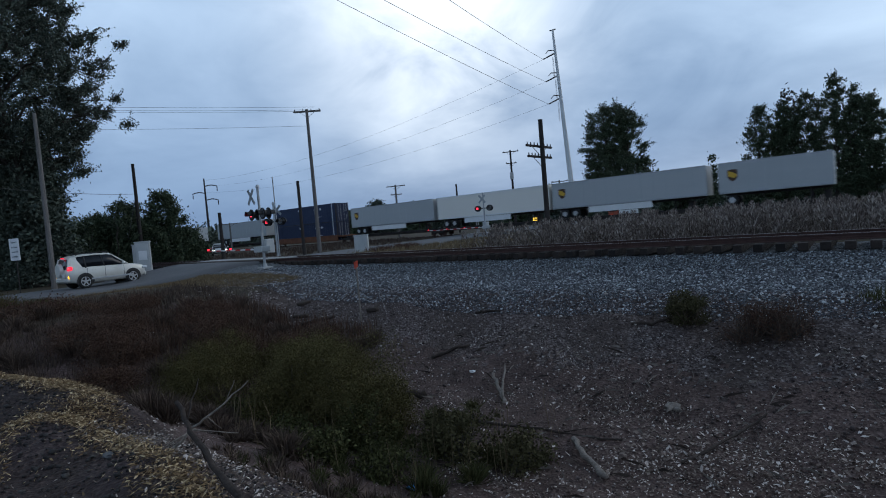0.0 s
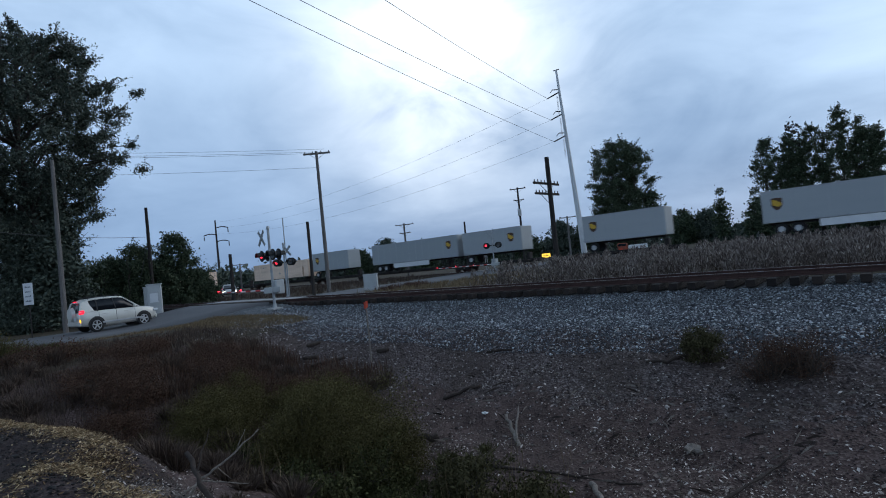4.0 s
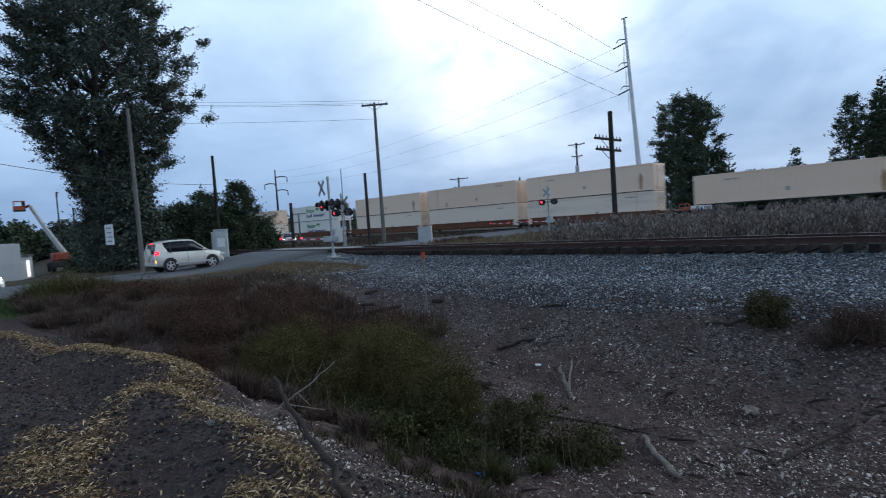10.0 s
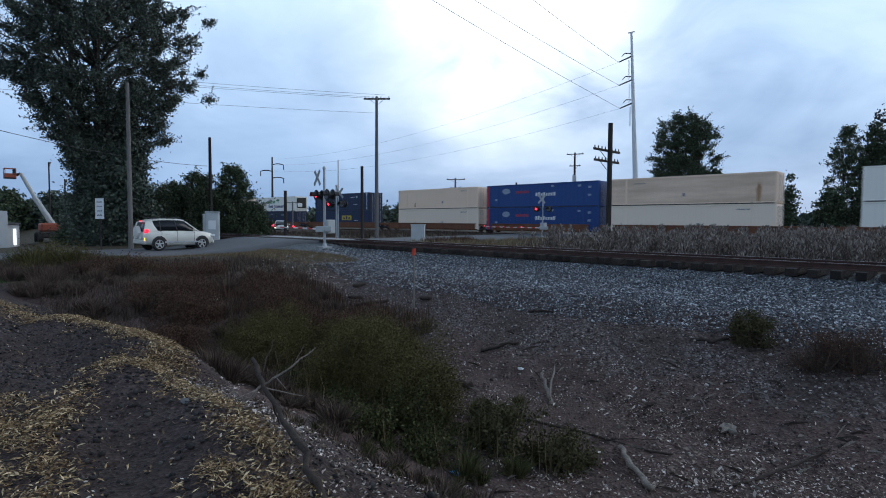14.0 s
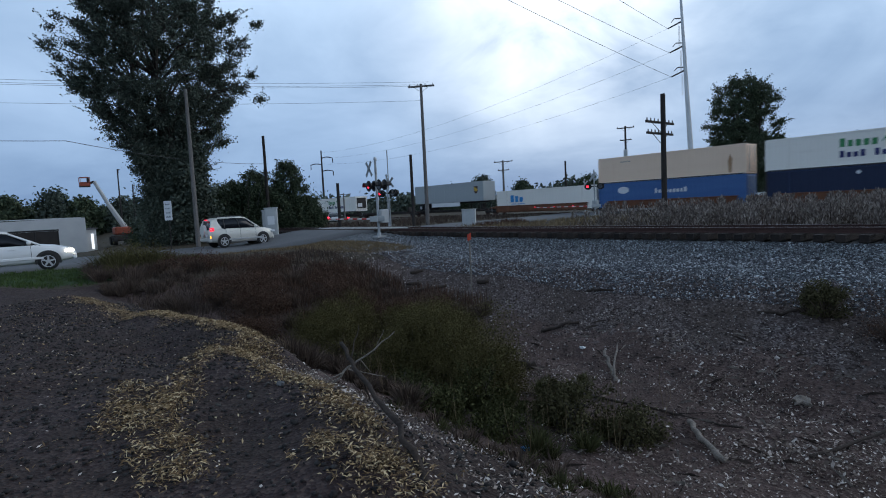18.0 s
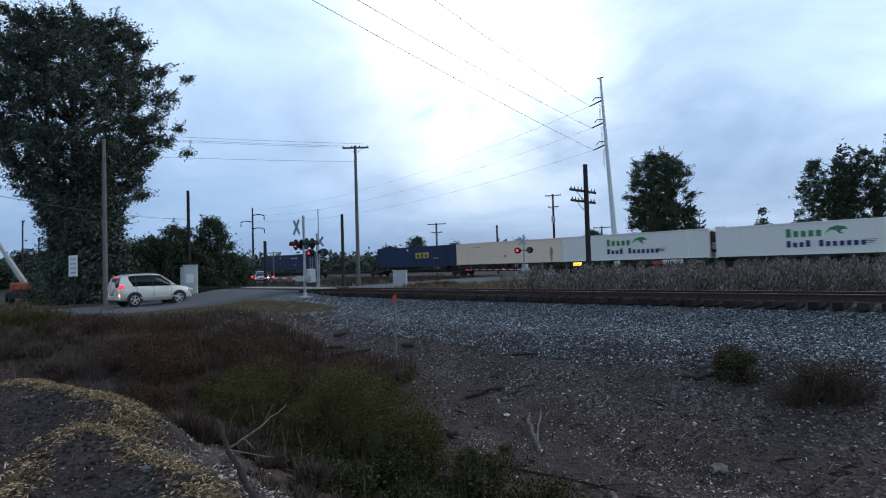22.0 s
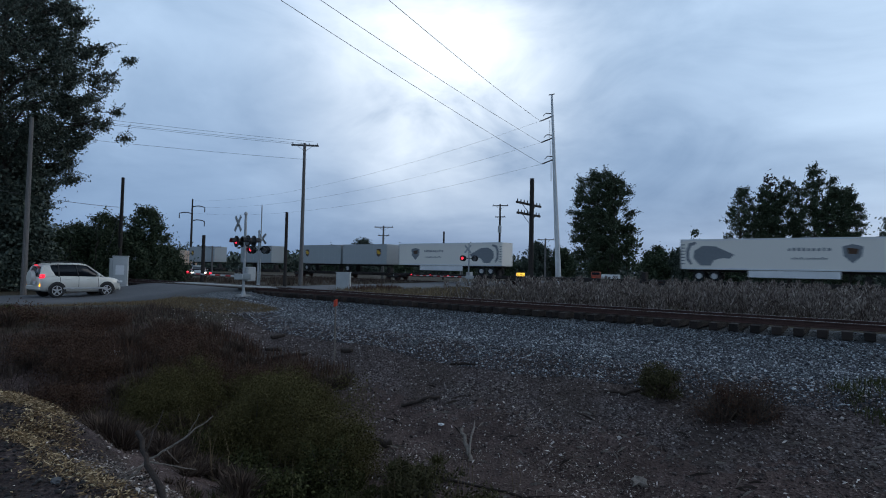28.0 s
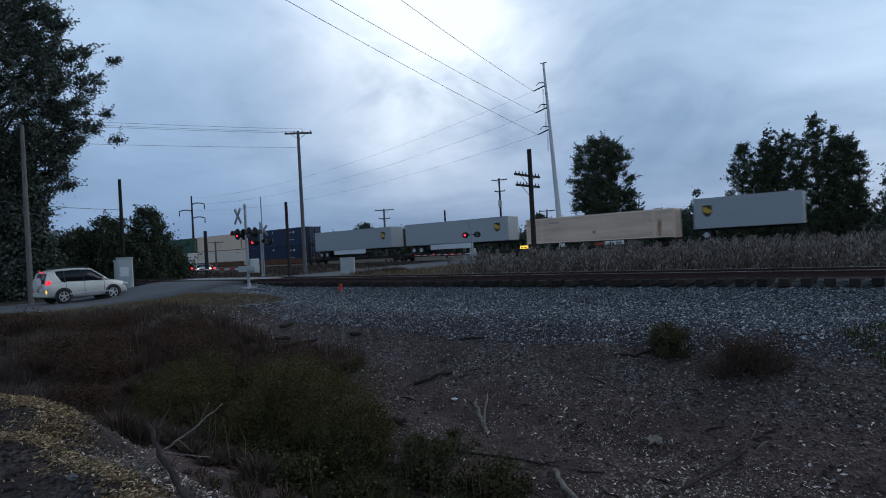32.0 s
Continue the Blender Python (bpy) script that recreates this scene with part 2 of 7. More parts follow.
G_MOUND = ground_mat("dark_fill_with_chips", [(0.038, 0.024, 0.024), (0.054, 0.036, 0.035), (0.072, 0.051, 0.048), (0.108, 0.077, 0.069)], 30, 0.7, 0.9, (0.052, 0.036, 0.029))
ASPHALT = mat("worn_asphalt", (0.088, 0.09, 0.097), (0.13, 0.132, 0.136), 0.85, 0.35, 0.3, grain=30)
STONE = mat("crushed_stone", (0.04, 0.042, 0.05), (0.153, 0.156, 0.171), 0.85, 1.5, 0.2, c3=(0.58, 0.6, 0.62), per="island", vary=0.68)
STONE_FRESH = mat("fresh_crushed_stone", (0.03, 0.032, 0.038), (0.106, 0.112, 0.122), 0.85, 1.5, 0.2, c3=(0.42, 0.46, 0.49), per="island", vary=0.68)
PEBBLE = mat("dirty_stone", (0.046, 0.033, 0.031), (0.118, 0.092, 0.086), 0.9, 1.5, 0.2, c3=(0.43, 0.38, 0.35), per="island", vary=0.68)
TIE = mat("creosoted_tie", (0.014, 0.011, 0.010), (0.036, 0.027, 0.023), 0.9, 4, 0.5, grain=60, per="object", stretch=(6, 1, 6))
RUST = mat("rusty_steel", (0.04, 0.020, 0.017), (0.072, 0.036, 0.029), 0.75, 5, 0.2, metal=0.1)
RAILTOP = mat("worn_rail_head", (0.22, 0.21, 0.21), (0.32, 0.31, 0.31), 0.35, 8, 0.05, metal=0.7)
WOOD_DARK = mat("old_creosoted_pole", (0.02, 0.017, 0.016), (0.045, 0.038, 0.034), 0.9, 2, 0.4, stretch=(8, 8, 0.6))
WOOD_GREY = mat("weathered_pole", (0.11, 0.10, 0.095), (0.19, 0.18, 0.17), 0.9, 2, 0.4, stretch=(8, 8, 0.5))
GALV = mat("galvanised_steel", (0.30, 0.32, 0.33), (0.42, 0.44, 0.45), 0.5, 3, 0.05, metal=0.5)
STEEL_PALE = mat("pale_steel_mast", (0.5, 0.52, 0.53), (0.62, 0.64, 0.65), 0.55, 1, 0.02, metal=0.2)
CERAMIC = mat("brown_insulator", (0.05, 0.04, 0.04), (0.1, 0.09, 0.09), 0.3, 9)
WIRE = mat("dark_wire", (0.05, 0.055, 0.06), (0.08, 0.085, 0.09), 0.6, 9)
WHITE_SHEET = mat("white_sheet_metal", (0.62, 0.64, 0.65), (0.72, 0.73, 0.73), 0.5, 1.5, 0.02)
CAB_GREY = mat("grey_cabinet_paint", (0.36, 0.38, 0.38), (0.46, 0.47, 0.47), 0.55, 2, 0.02)
SIGN_WHITE = mat("white_sign", (0.6, 0.61, 0.62), (0.7, 0.7, 0.7), 0.5, 3)
SIGN_BLACK = mat("black_paint", (0.012, 0.012, 0.013), (0.02, 0.02, 0.022), 0.5, 5)
SIGN_YELLOW = glow_mat("lit_yellow_board", (1.0, 0.62, 0.08), 1.1)
RED_LIT = glow_mat("lit_red_lens", (1.0, 0.03, 0.06), 2.4)
RUST_STAIN = mat("rust_stain", (0.30, 0.16, 0.08), (0.45, 0.29, 0.18), 0.8, 3, stretch=(3, 1, 0.5))
RED_DIM = mat("unlit_red_lens", (0.05, 0.006, 0.01), (0.08, 0.01, 0.015), 0.25, 9)
# this grey stands in for sky reflected in an unlit red lens
LENS_GREY = mat("sky_sheen_lens", (0.10, 0.11, 0.12), (0.16, 0.17, 0.18), 0.4, 6)
RED_PAINT = mat("red_paint", (0.45, 0.03, 0.03), (0.55, 0.05, 0.04), 0.5, 4)
ORANGE = mat("fluorescent_orange", (0.55, 0.06, 0.03), (0.65, 0.085, 0.04), 0.7, 5)
TAN_CONT = mat("tan_container_paint", (0.75, 0.555, 0.41), (0.82, 0.625, 0.48), 0.55, 0.5, 0.03, c3=(0.54, 0.39, 0.28), per="object", stretch=(0.3, 1, 2.5))
PALE_CONT = mat("pale_container_paint", (0.74, 0.61, 0.49), (0.80, 0.67, 0.55), 0.55, 0.5, 0.03, c3=(0.52, 0.42, 0.33), per="object", stretch=(0.3, 1, 2.5))
WHITE_CONT = mat("white_container_paint", (0.75, 0.72, 0.66), (0.80, 0.77, 0.71), 0.5, 0.5, 0.03, c3=(0.62, 0.58, 0.52), per="object", stretch=(0.3, 1, 2.5))
NAVY_CONT = mat("navy_container_paint", (0.006, 0.015, 0.048), (0.010, 0.023, 0.066), 0.45, 0.5, 0.03, per="object", stretch=(0.3, 1, 2.5))
BLUE_CONT = mat("blue_container_paint", (0.008, 0.040, 0.155), (0.014, 0.056, 0.20), 0.45, 0.5, 0.03, per="object", stretch=(0.3, 1, 2.5))
PALEBLUE_CONT = mat("faded_blue_paint", (0.035, 0.10, 0.26), (0.06, 0.14, 0.32), 0.5, 0.5, 0.03, stretch=(0.3, 1, 2.5))
GREEN_CONT = mat("green_container_paint", (0.02, 0.07, 0.045), (0.03, 0.10, 0.06), 0.5, 0.5, 0.03)
GREY_TRAILER = mat("grey_trailer_skin", (0.33, 0.36, 0.37), (0.40, 0.42, 0.43), 0.45, 0.6, 0.03, metal=0.15, per="object", stretch=(0.4, 1, 2))
WELL_BROWN = mat("brown_railcar_paint", (0.11, 0.042, 0.022), (0.17, 0.07, 0.035), 0.75, 1.2, 0.1, c3=(0.06, 0.035, 0.028))
CAR_DARK = mat("grimy_railcar", (0.02, 0.018, 0.018), (0.045, 0.038, 0.035), 0.8, 1.5, 0.1)
RUBBER = mat("tyre_rubber", (0.014, 0.014, 0.015), (0.024, 0.024, 0.025), 0.85, 8, 0.1)
LOGO_GREEN = mat("green_marking", (0.04, 0.2, 0.075), (0.055, 0.25, 0.1), 0.5, 6)
LOGO_BLUE = mat("dark_blue_marking", (0.018, 0.026, 0.11), (0.03, 0.04, 0.15), 0.5, 6)
LOGO_BROWN = mat("dark_brown_marking", (0.06, 0.03, 0.015), (0.08, 0.04, 0.02), 0.5, 6)
LOGO_GOLD = mat("gold_marking", (0.55, 0.33, 0.03), (0.62, 0.38, 0.05), 0.5, 6)
LOGO_YELLOW = mat("yellow_marking", (0.42, 0.30, 0.03), (0.5, 0.36, 0.05), 0.5, 6)
LOGO_GREY = mat("slate_marking", (0.16, 0.18, 0.2), (0.2, 0.22, 0.24), 0.5, 6)
LOGO_WHITE = mat("white_marking", (0.55, 0.57, 0.6), (0.65, 0.66, 0.68), 0.5, 6)
LOGO_PALE = mat("faded_white_marking", (0.2, 0.25, 0.34), (0.3, 0.35, 0.43), 0.6, 6)
LOGO_CYAN = mat("bright_blue_marking", (0.02, 0.2, 0.5), (0.03, 0.25, 0.55), 0.5, 6)
LOGO_RED = mat("red_marking", (0.4, 0.03, 0.04), (0.5, 0.05, 0.05), 0.5, 6)
PAINT_CHAMP = mat("champagne_car_paint", (0.60, 0.585, 0.53), (0.66, 0.645, 0.59), 0.28, 2, 0.0, metal=0.15, spec=0.6)
PAINT_WHITE = mat("white_car_paint", (0.68, 0.69, 0.70), (0.74, 0.75, 0.75), 0.25, 2, spec=0.6)
PLASTIC = mat("dark_trim_plastic", (0.02, 0.02, 0.021), (0.035, 0.035, 0.036), 0.6, 5)
ALLOY = mat("alloy_wheel", (0.42, 0.43, 0.44), (0.52, 0.53, 0.54), 0.35, 6, metal=0.6)
TAIL_RED = glow_mat("lit_tail_lamp", (1.0, 0.02, 0.05), 1.3)
AMBER = glow_mat("lit_amber_lamp", (1.0, 0.42, 0.02), 2.2)
HEAD = glow_mat("lit_headlamp", (1.0, 0.93, 0.75), 3.0)
HEAD_OFF = mat("clear_headlamp", (0.5, 0.52, 0.54), (0.6, 0.62, 0.64), 0.15, 6)
GLASS = mat("tinted_glass", (0.006, 0.008, 0.011), (0.01, 0.012, 0.016), 0.1, 2, spec=0.3)
LIFT_ORANGE = mat("orange_machine_paint", (0.26, 0.06, 0.035), (0.32, 0.085, 0.05), 0.6, 3)
BARK = mat("grey_bark", (0.04, 0.034, 0.03), (0.075, 0.065, 0.056), 0.95, 6, 0.5, stretch=(4, 4, 0.8))
LEAF_DARK = mat("dark_green_leaf", (0.045, 0.06, 0.048), (0.084, 0.104, 0.08), 0.75, 1.2, per="island", c3=(0.13, 0.152, 0.116), spec=0.25)
LEAF_MID = mat("green_leaf", (0.038, 0.054, 0.032), (0.072, 0.095, 0.053), 0.75, 1.2, per="island", c3=(0.108, 0.13, 0.076), spec=0.2)
LEAF_SHRUB = mat("shrub_leaf", (0.068, 0.058, 0.024), (0.102, 0.088, 0.035), 0.95, 1.5, per="island", c3=(0.142, 0.122, 0.05), spec=0.1)
LEAF_FRESH = mat("fresh_green_leaf", (0.034, 0.036, 0.014), (0.066, 0.068, 0.027), 0.9, 1.5, per="island", c3=(0.12, 0.118, 0.055), spec=0.1)
LEAF_DRAB = mat("drab_olive_leaf", (0.05, 0.045, 0.022), (0.082, 0.073, 0.036), 0.95, 1.5, per="island", c3=(0.12, 0.107, 0.054), spec=0.1)
LEAF_RUST = mat("rust_brown_leaf", (0.066, 0.039, 0.029), (0.102, 0.06, 0.042), 0.9, 1.5, per="island", c3=(0.14, 0.085, 0.056), spec=0.1)
WEED_GREY = mat("grey_seed_head", (0.105, 0.083, 0.072), (0.24, 0.198, 0.175), 0.95, 1.0, per="island", c3=(0.38, 0.335, 0.29), vary=0.6)
WEED_BROWN = mat("brown_dead_weed", (0.05, 0.035, 0.028), (0.085, 0.06, 0.046), 0.95, 1.0, per="island", c3=(0.125, 0.092, 0.066))
STRAW = mat("dry_straw_and_chips", (0.14, 0.088, 0.045), (0.35, 0.24, 0.122), 0.9, 1.0, per="island", c3=(0.60, 0.465, 0.28), vary=0.7)
GRASS_DRY = mat("dry_verge_grass", (0.115, 0.082, 0.045), (0.20, 0.148, 0.085), 0.9, 1.0, per="island", c3=(0.30, 0.235, 0.14))
GRASS_GREEN = mat("green_grass_blade", (0.03, 0.055, 0.012), (0.055, 0.09, 0.02), 0.8, 1.0, per="island")
CLUMP_BROWN = mat("brown_weed_stem", (0.064, 0.044, 0.036), (0.108, 0.076, 0.058), 0.95, 1.0, per="island", c3=(0.165, 0.122, 0.085))
CLUMP_OLIVE = mat("olive_weed_blade", (0.055, 0.05, 0.022), (0.1, 0.092, 0.038), 0.95, 1.0, per="island", c3=(0.15, 0.138, 0.06), spec=0.1)
CLUMP_GREEN = mat("fresh_weed_blade", (0.044, 0.046, 0.02), (0.078, 0.08, 0.033), 0.9, 1.0, per="island", c3=(0.115, 0.115, 0.05), spec=0.1)
LITTER = mat("dead_leaf_litter", (0.10, 0.074, 0.06), (0.25, 0.195, 0.165), 0.9, 1.0, per="island", c3=(0.62, 0.55, 0.50), vary=0.68)
DEADWOOD = mat("bleached_deadwood", (0.12, 0.10, 0.085), (0.29, 0.25, 0.215), 0.9, 6, 0.4, stretch=(1, 6, 6))
ROTWOOD = mat("dark_rotten_wood", (0.024, 0.017, 0.014), (0.062, 0.046, 0.037), 0.95, 5, 0.4)
CONCRETE = mat("pale_concrete", (0.30, 0.30, 0.29), (0.38, 0.38, 0.37), 0.9, 2, 0.2)
STUCCO = mat("pale_wall_paint", (0.45, 0.47, 0.49), (0.52, 0.54, 0.55), 0.85, 1, 0.05)
ROOF = mat("grey_roofing", (0.10, 0.10, 0.105), (0.15, 0.15, 0.155), 0.8, 2, 0.1)
LAMP_WARM = glow_mat("warm_wall_lamp", (1.0, 0.8, 0.5), 3.0)
LAMP_WHITE = glow_mat("lit_window", (0.9, 0.95, 1.0), 0.9)

# ------------------------------------------------------------------ mesh helpers
def part(name, bm, material, parent=None, label=""):
    me = bpy.data.meshes.new(name)
    bm.to_mesh(me)
    bm.free()
    me.materials.append(material)
    ob = new(name, me)
    ob.parent = parent
    if label:
        ob["label"] = label
    return ob


def cells(name, verts, faces, material, parent=None, smooth=False):
    """A mesh object from arrays of corners and of faces with an equal number of corners each."""
    verts, faces = np.asarray(verts, np.float32).reshape(-1, 3), np.asarray(faces, np.int32)
    me = bpy.data.meshes.new(name)
    n, k = faces.shape
    me.vertices.add(len(verts))
    me.vertices.foreach_set("co", verts.ravel())
    me.loops.add(n * k)
    me.loops.foreach_set("vertex_index", faces.ravel())
    me.polygons.add(n)
    me.polygons.foreach_set("loop_start", np.arange(0, n * k, k, dtype=np.int32))
    me.polygons.foreach_set("loop_total", np.full(n, k, np.int32))
    if smooth:
        me.polygons.foreach_set("use_smooth", np.ones(n, bool))
    me.update()
    me.validate()
    me.materials.append(material)
    ob = new(name, me)
    ob.parent = parent
    return ob


def thing(name, m=None, label="", category="", group="", kind=""):
    ob = new(name)
    ob.empty_display_size = 0.1
    if m is not None:
        ob.matrix_basis = m
    return tagged(ob, label, category, group, kind)


def cube(bm, c, s, bevel=0.0, turn=None):
    r = bmesh.ops.create_cube(bm, size=1)
    vs = r["verts"]
    for v in vs:
        v.co = Vector((v.co.x * s[0], v.co.y * s[1], v.co.z * s[2]))
    if bevel:
        es = {e for v in vs for e in v.link_edges}
        out = bmesh.ops.bevel(bm, geom=list(es), offset=bevel, segments=1, affect="EDGES", profile=0.5)
        vs = list({v for f in out["faces"] for v in f.verts} | {v for v in vs if v.is_valid})
    for v in vs:
        v.co = (turn @ v.co if turn else v.co) + Vector(c)
    return vs


def rod(bm, a, b, r0, r1=None, seg=8, caps=True):
    a, b = Vector(a), Vector(b)
    r1 = r0 if r1 is None else r1
    d = (b - a).normalized()
    side = d.orthogonal().normalized()
    up = d.cross(side)
    rings = []
    for p, r in ((a, r0), (b, r1)):
        rings.append([bm.verts.new(p + r * (math.cos(2 * math.pi * i / seg) * side + math.sin(2 * math.pi * i / seg) * up)) for i in range(seg)])
    for i in range(seg):
        j = (i + 1) % seg
        bm.faces.new((rings[0][i], rings[0][j], rings[1][j], rings[1][i]))
    if caps:
        bm.faces.new(rings[0][::-1])
        bm.faces.new(rings[1])


def B():
    return bmesh.new()


def box_part(name, c, s, material, parent, bevel=0.0, label="", turn=None):
    bm = B()
    cube(bm, c, s, bevel, turn)
    return part(name, bm, material, parent, label)


def rod_part(name, a, b, r0, material, parent, r1=None, seg=8, label=""):
    bm = B()
    rod(bm, a, b, r0, r1, seg)
    return part(name, bm, material, parent, label)


def prism(bm, outline, y0, y1):
    """Extrudes an outline in x, z from y0 to y1."""
    a = [bm.verts.new((x, y0, z)) for x, z in outline]
    b = [bm.verts.new((x, y1, z)) for x, z in outline]
    n = len(outline)
    bm.faces.new(a)
    bm.faces.new(b[::-1])
    for i in range(n):
        j = (i + 1) % n
        bm.faces.new((a[j], a[i], b[i], b[j]))
    bmesh.ops.recalc_face_normals(bm, faces=bm.faces)


rng = np.random.default_rng(7)

# ------------------------------------------------------------------ ground
ROAD_Y = [-160, -20, 5, 12, 19, 30, 45, 57, 90, 220, 900]
ROAD_X = [-28, -31.6, -33.0, -33.2, -31.4, -33.2, -35.6, -37.2, -41, -56, -140]
ROAD_W = [3.9, 3.9, 3.9, 4.2, 5.0, 4.6, 4.4, 4.8, 3.9, 3.9, 3.9]
NEAR_Y, FAR_Y = 19.0, 57.0
NEAR_HEAD, FAR_HEAD = 0.5, 0.12
ACROSS_Y = [-3000, -8, -1, 0.4, 1.5, 2.45, 3.1, 4.9, 7.0, 9.0, 11.0, 13.2, 16.7, 17.45, 20.6, 22.0, 26, 53.5, 54.6, 59.4, 60.6, 3500]
ACROSS_Z = [0.0, 0.0, 0.0, -0.06, -0.22, -0.42, -0.95, -1.8, -2.02, -1.9, -1.32, -0.5, -0.1, 0.06, 0.06, -0.06, 0.0, 0.0, -0.12, -0.12, 0.0, 0.0]


def lumps(x, y):
    return 0.5 * (np.sin(1.7 * x + 0.6 * np.sin(2.3 * y)) * np.sin(1.9 * y + 0.8 * np.sin(1.1 * x)) + 0.5 * np.sin(4.3 * x + 1.2 * y) * np.sin(3.7 * y - 1.6 * x))


def off_line(x, y, pts):
    """Distance from a line of points on the plan."""
    best = np.full(np.shape(x), 1e9)
    for (ax, ay), (bx, by) in zip(pts, pts[1:]):
        t = np.clip(((x - ax) * (bx - ax) + (y - ay) * (by - ay)) / ((bx - ax) ** 2 + (by - ay) ** 2), 0, 1)
        best = np.minimum(best, np.hypot(x - ax - t * (bx - ax), y - ay - t * (by - ay)))
    return best


# crests of the heaps of fill: points on the plan, height, half width
HEAPS = (([(-6.5, 1.55), (-5.6, 1.72), (-4.3, 1.68), (-3.3, 1.5)], 0.27, 0.62), ([(-6.5, 1.5), (-6.0, 1.0), (-4.9, 0.6)], 0.12, 0.5), ([(-10.6, 1.9), (-8.8, 2.15), (-7.3, 2.15)], 0.30, 0.6), ([(-14.5, 1.0), (-12.2, 1.5)], 0.16, 0.9))


def heaps(x, y):
    z = 0.0 * np.asarray(x, float)
    for pts, top, wide in HEAPS:
        z = np.maximum(z, top * np.exp(-(off_line(x, y, pts) / wide) ** 2))
    return z - 0.1 * np.exp(-(((x + 8.0) / 1.3) ** 2 + ((y - 1.25) / 0.45) ** 2))


def height(x, y):
    x, y = np.asarray(x, float), np.asarray(y, float)
    wob = 0.35 * np.sin(0.33 * x + 0.8) + 0.2 * np.sin(0.9 * x)
    fade = np.clip((12 - np.abs(y - 6.5)) / 6, 0, 1) * np.clip((26 - np.abs(x)) / 8, 0, 1)
    main = np.interp(y + 0.8 * wob * fade, ACROSS_Y, ACROSS_Z)
    bank = np.interp(x + 0.5 * np.sin(0.7 * y), [-3000, -23.4, -22.4, -19, -15.5, -12.5, 3000], [0.0, 0.0, -0.03, -0.25, -1.05, -2.4, -2.4])
    k = 0.25
    dip = -0.3 * np.clip((-24.5 - x) / 3.5, 0, 1) * np.clip((16.6 - y) / 3.5, 0, 1)
    rise = 0.36 * np.exp(-((x - np.interp(y, ROAD_Y, ROAD_X)) / 6.5) ** 4) * np.clip((y - 12.5) / 4.4, 0, 1) * np.clip((27 - y) / 5, 0, 1)
    west = -1.1 * np.clip((-46 - x) / 20, 0, 1) * np.clip((17 - y) / 8, 0, 1)
    h = np.maximum(main, bank) + k * np.exp(-((main - bank) / k) ** 2) * 0.18 * (np.abs(main - bank) < 1.0) * ((main < -0.05) | (bank < -0.05))
    rough = np.clip((16.5 - y) / 4, 0, 1) * np.clip((24 - np.abs(x)) / 4, 0, 1) * np.clip((y + 12) / 4, 0, 1)
    return h + dip + rise + west + heaps(x, y) + 0.075 * rough * lumps(x, y) + 0.03 * rough * lumps(2.7 * x + 5, 2.9 * y)


def hz(x, y):
    return float(height(x, y))


def axis(spans):
    out = []
    for a, b, step in spans:
        out += list(np.arange(a, b, step))
    return np.array(out + [spans[-1][1]])


def build_ground():
    xs = axis([(-4000, -600, 400), (-600, -120, 40), (-120, -40, 4), (-40, -26, 1), (-26, -15, 0.3), (-15, 6, 0.14), (6, 26, 0.3), (26, 60, 2), (60, 200, 14), (200, 800, 100), (800, 4000, 400)])
    ys = axis([(-3000, -300, 300), (-300, -40, 26), (-40, -6, 2), (-6, 0, 0.4), (0, 17.6, 0.14), (17.6, 24, 0.3), (24, 64, 1.5), (64, 200, 12), (200, 800, 60), (800, 4400, 400)])
    X, Y = np.meshgrid(xs, ys)
    Z = height(X, Y)
    nx, ny = len(xs), len(ys)
    V = np.stack([X, Y, Z], -1).reshape(-1, 3)
    i = (np.arange(ny - 1)[:, None] * nx + np.arange(nx - 1)[None]).ravel()
    F = np.stack([i, i + 1, i + nx + 1, i + nx], 1)
    ob = cells("ground", V, F, G_DIRT, smooth=True)
    for m in (G_BALLAST, G_APRON, G_GRASS, G_LAWN, G_MOUND):
        ob.data.materials.append(m)
    c = V[F].mean(1)
    x, y = c[:, 0], c[:, 1]
    edge = 0.45 * lumps(0.8 * x, 0.9 * y) + 0.25 * np.sin(2.1 * x) + rng.normal(0, 0.22, len(x))
    idx = np.zeros(len(x), np.int32)
    idx[(y + edge > 10.6)] = 2
    idx[(y + edge > 13.4)] = 1
    idx[(y > 22.4)] = 3
    idx[(y > 54.2) & (y < 59.8)] = 2
    idx[(x < -18.5 + edge) & (y < 13.5 + edge)] = 3
    idx[(x < -33) & (y < 17)] = 3
    idx[(x < -20.0) & (x > -26) & (y < 3.0) & (y > -20)] = 4
    idx[(y + 0.5 * edge < 2.7) & (y > -9) & (x > -19.5) & (x < 12)] = 5
    idx[(x > 27) & (y < 13)] = 3
    ob.data.polygons.foreach_set("material_index", idx)
    tagged(ob, "uneven ground of gravel, bare dirt and rough grass beside the railway", "ground", kind="structure")


build_ground()

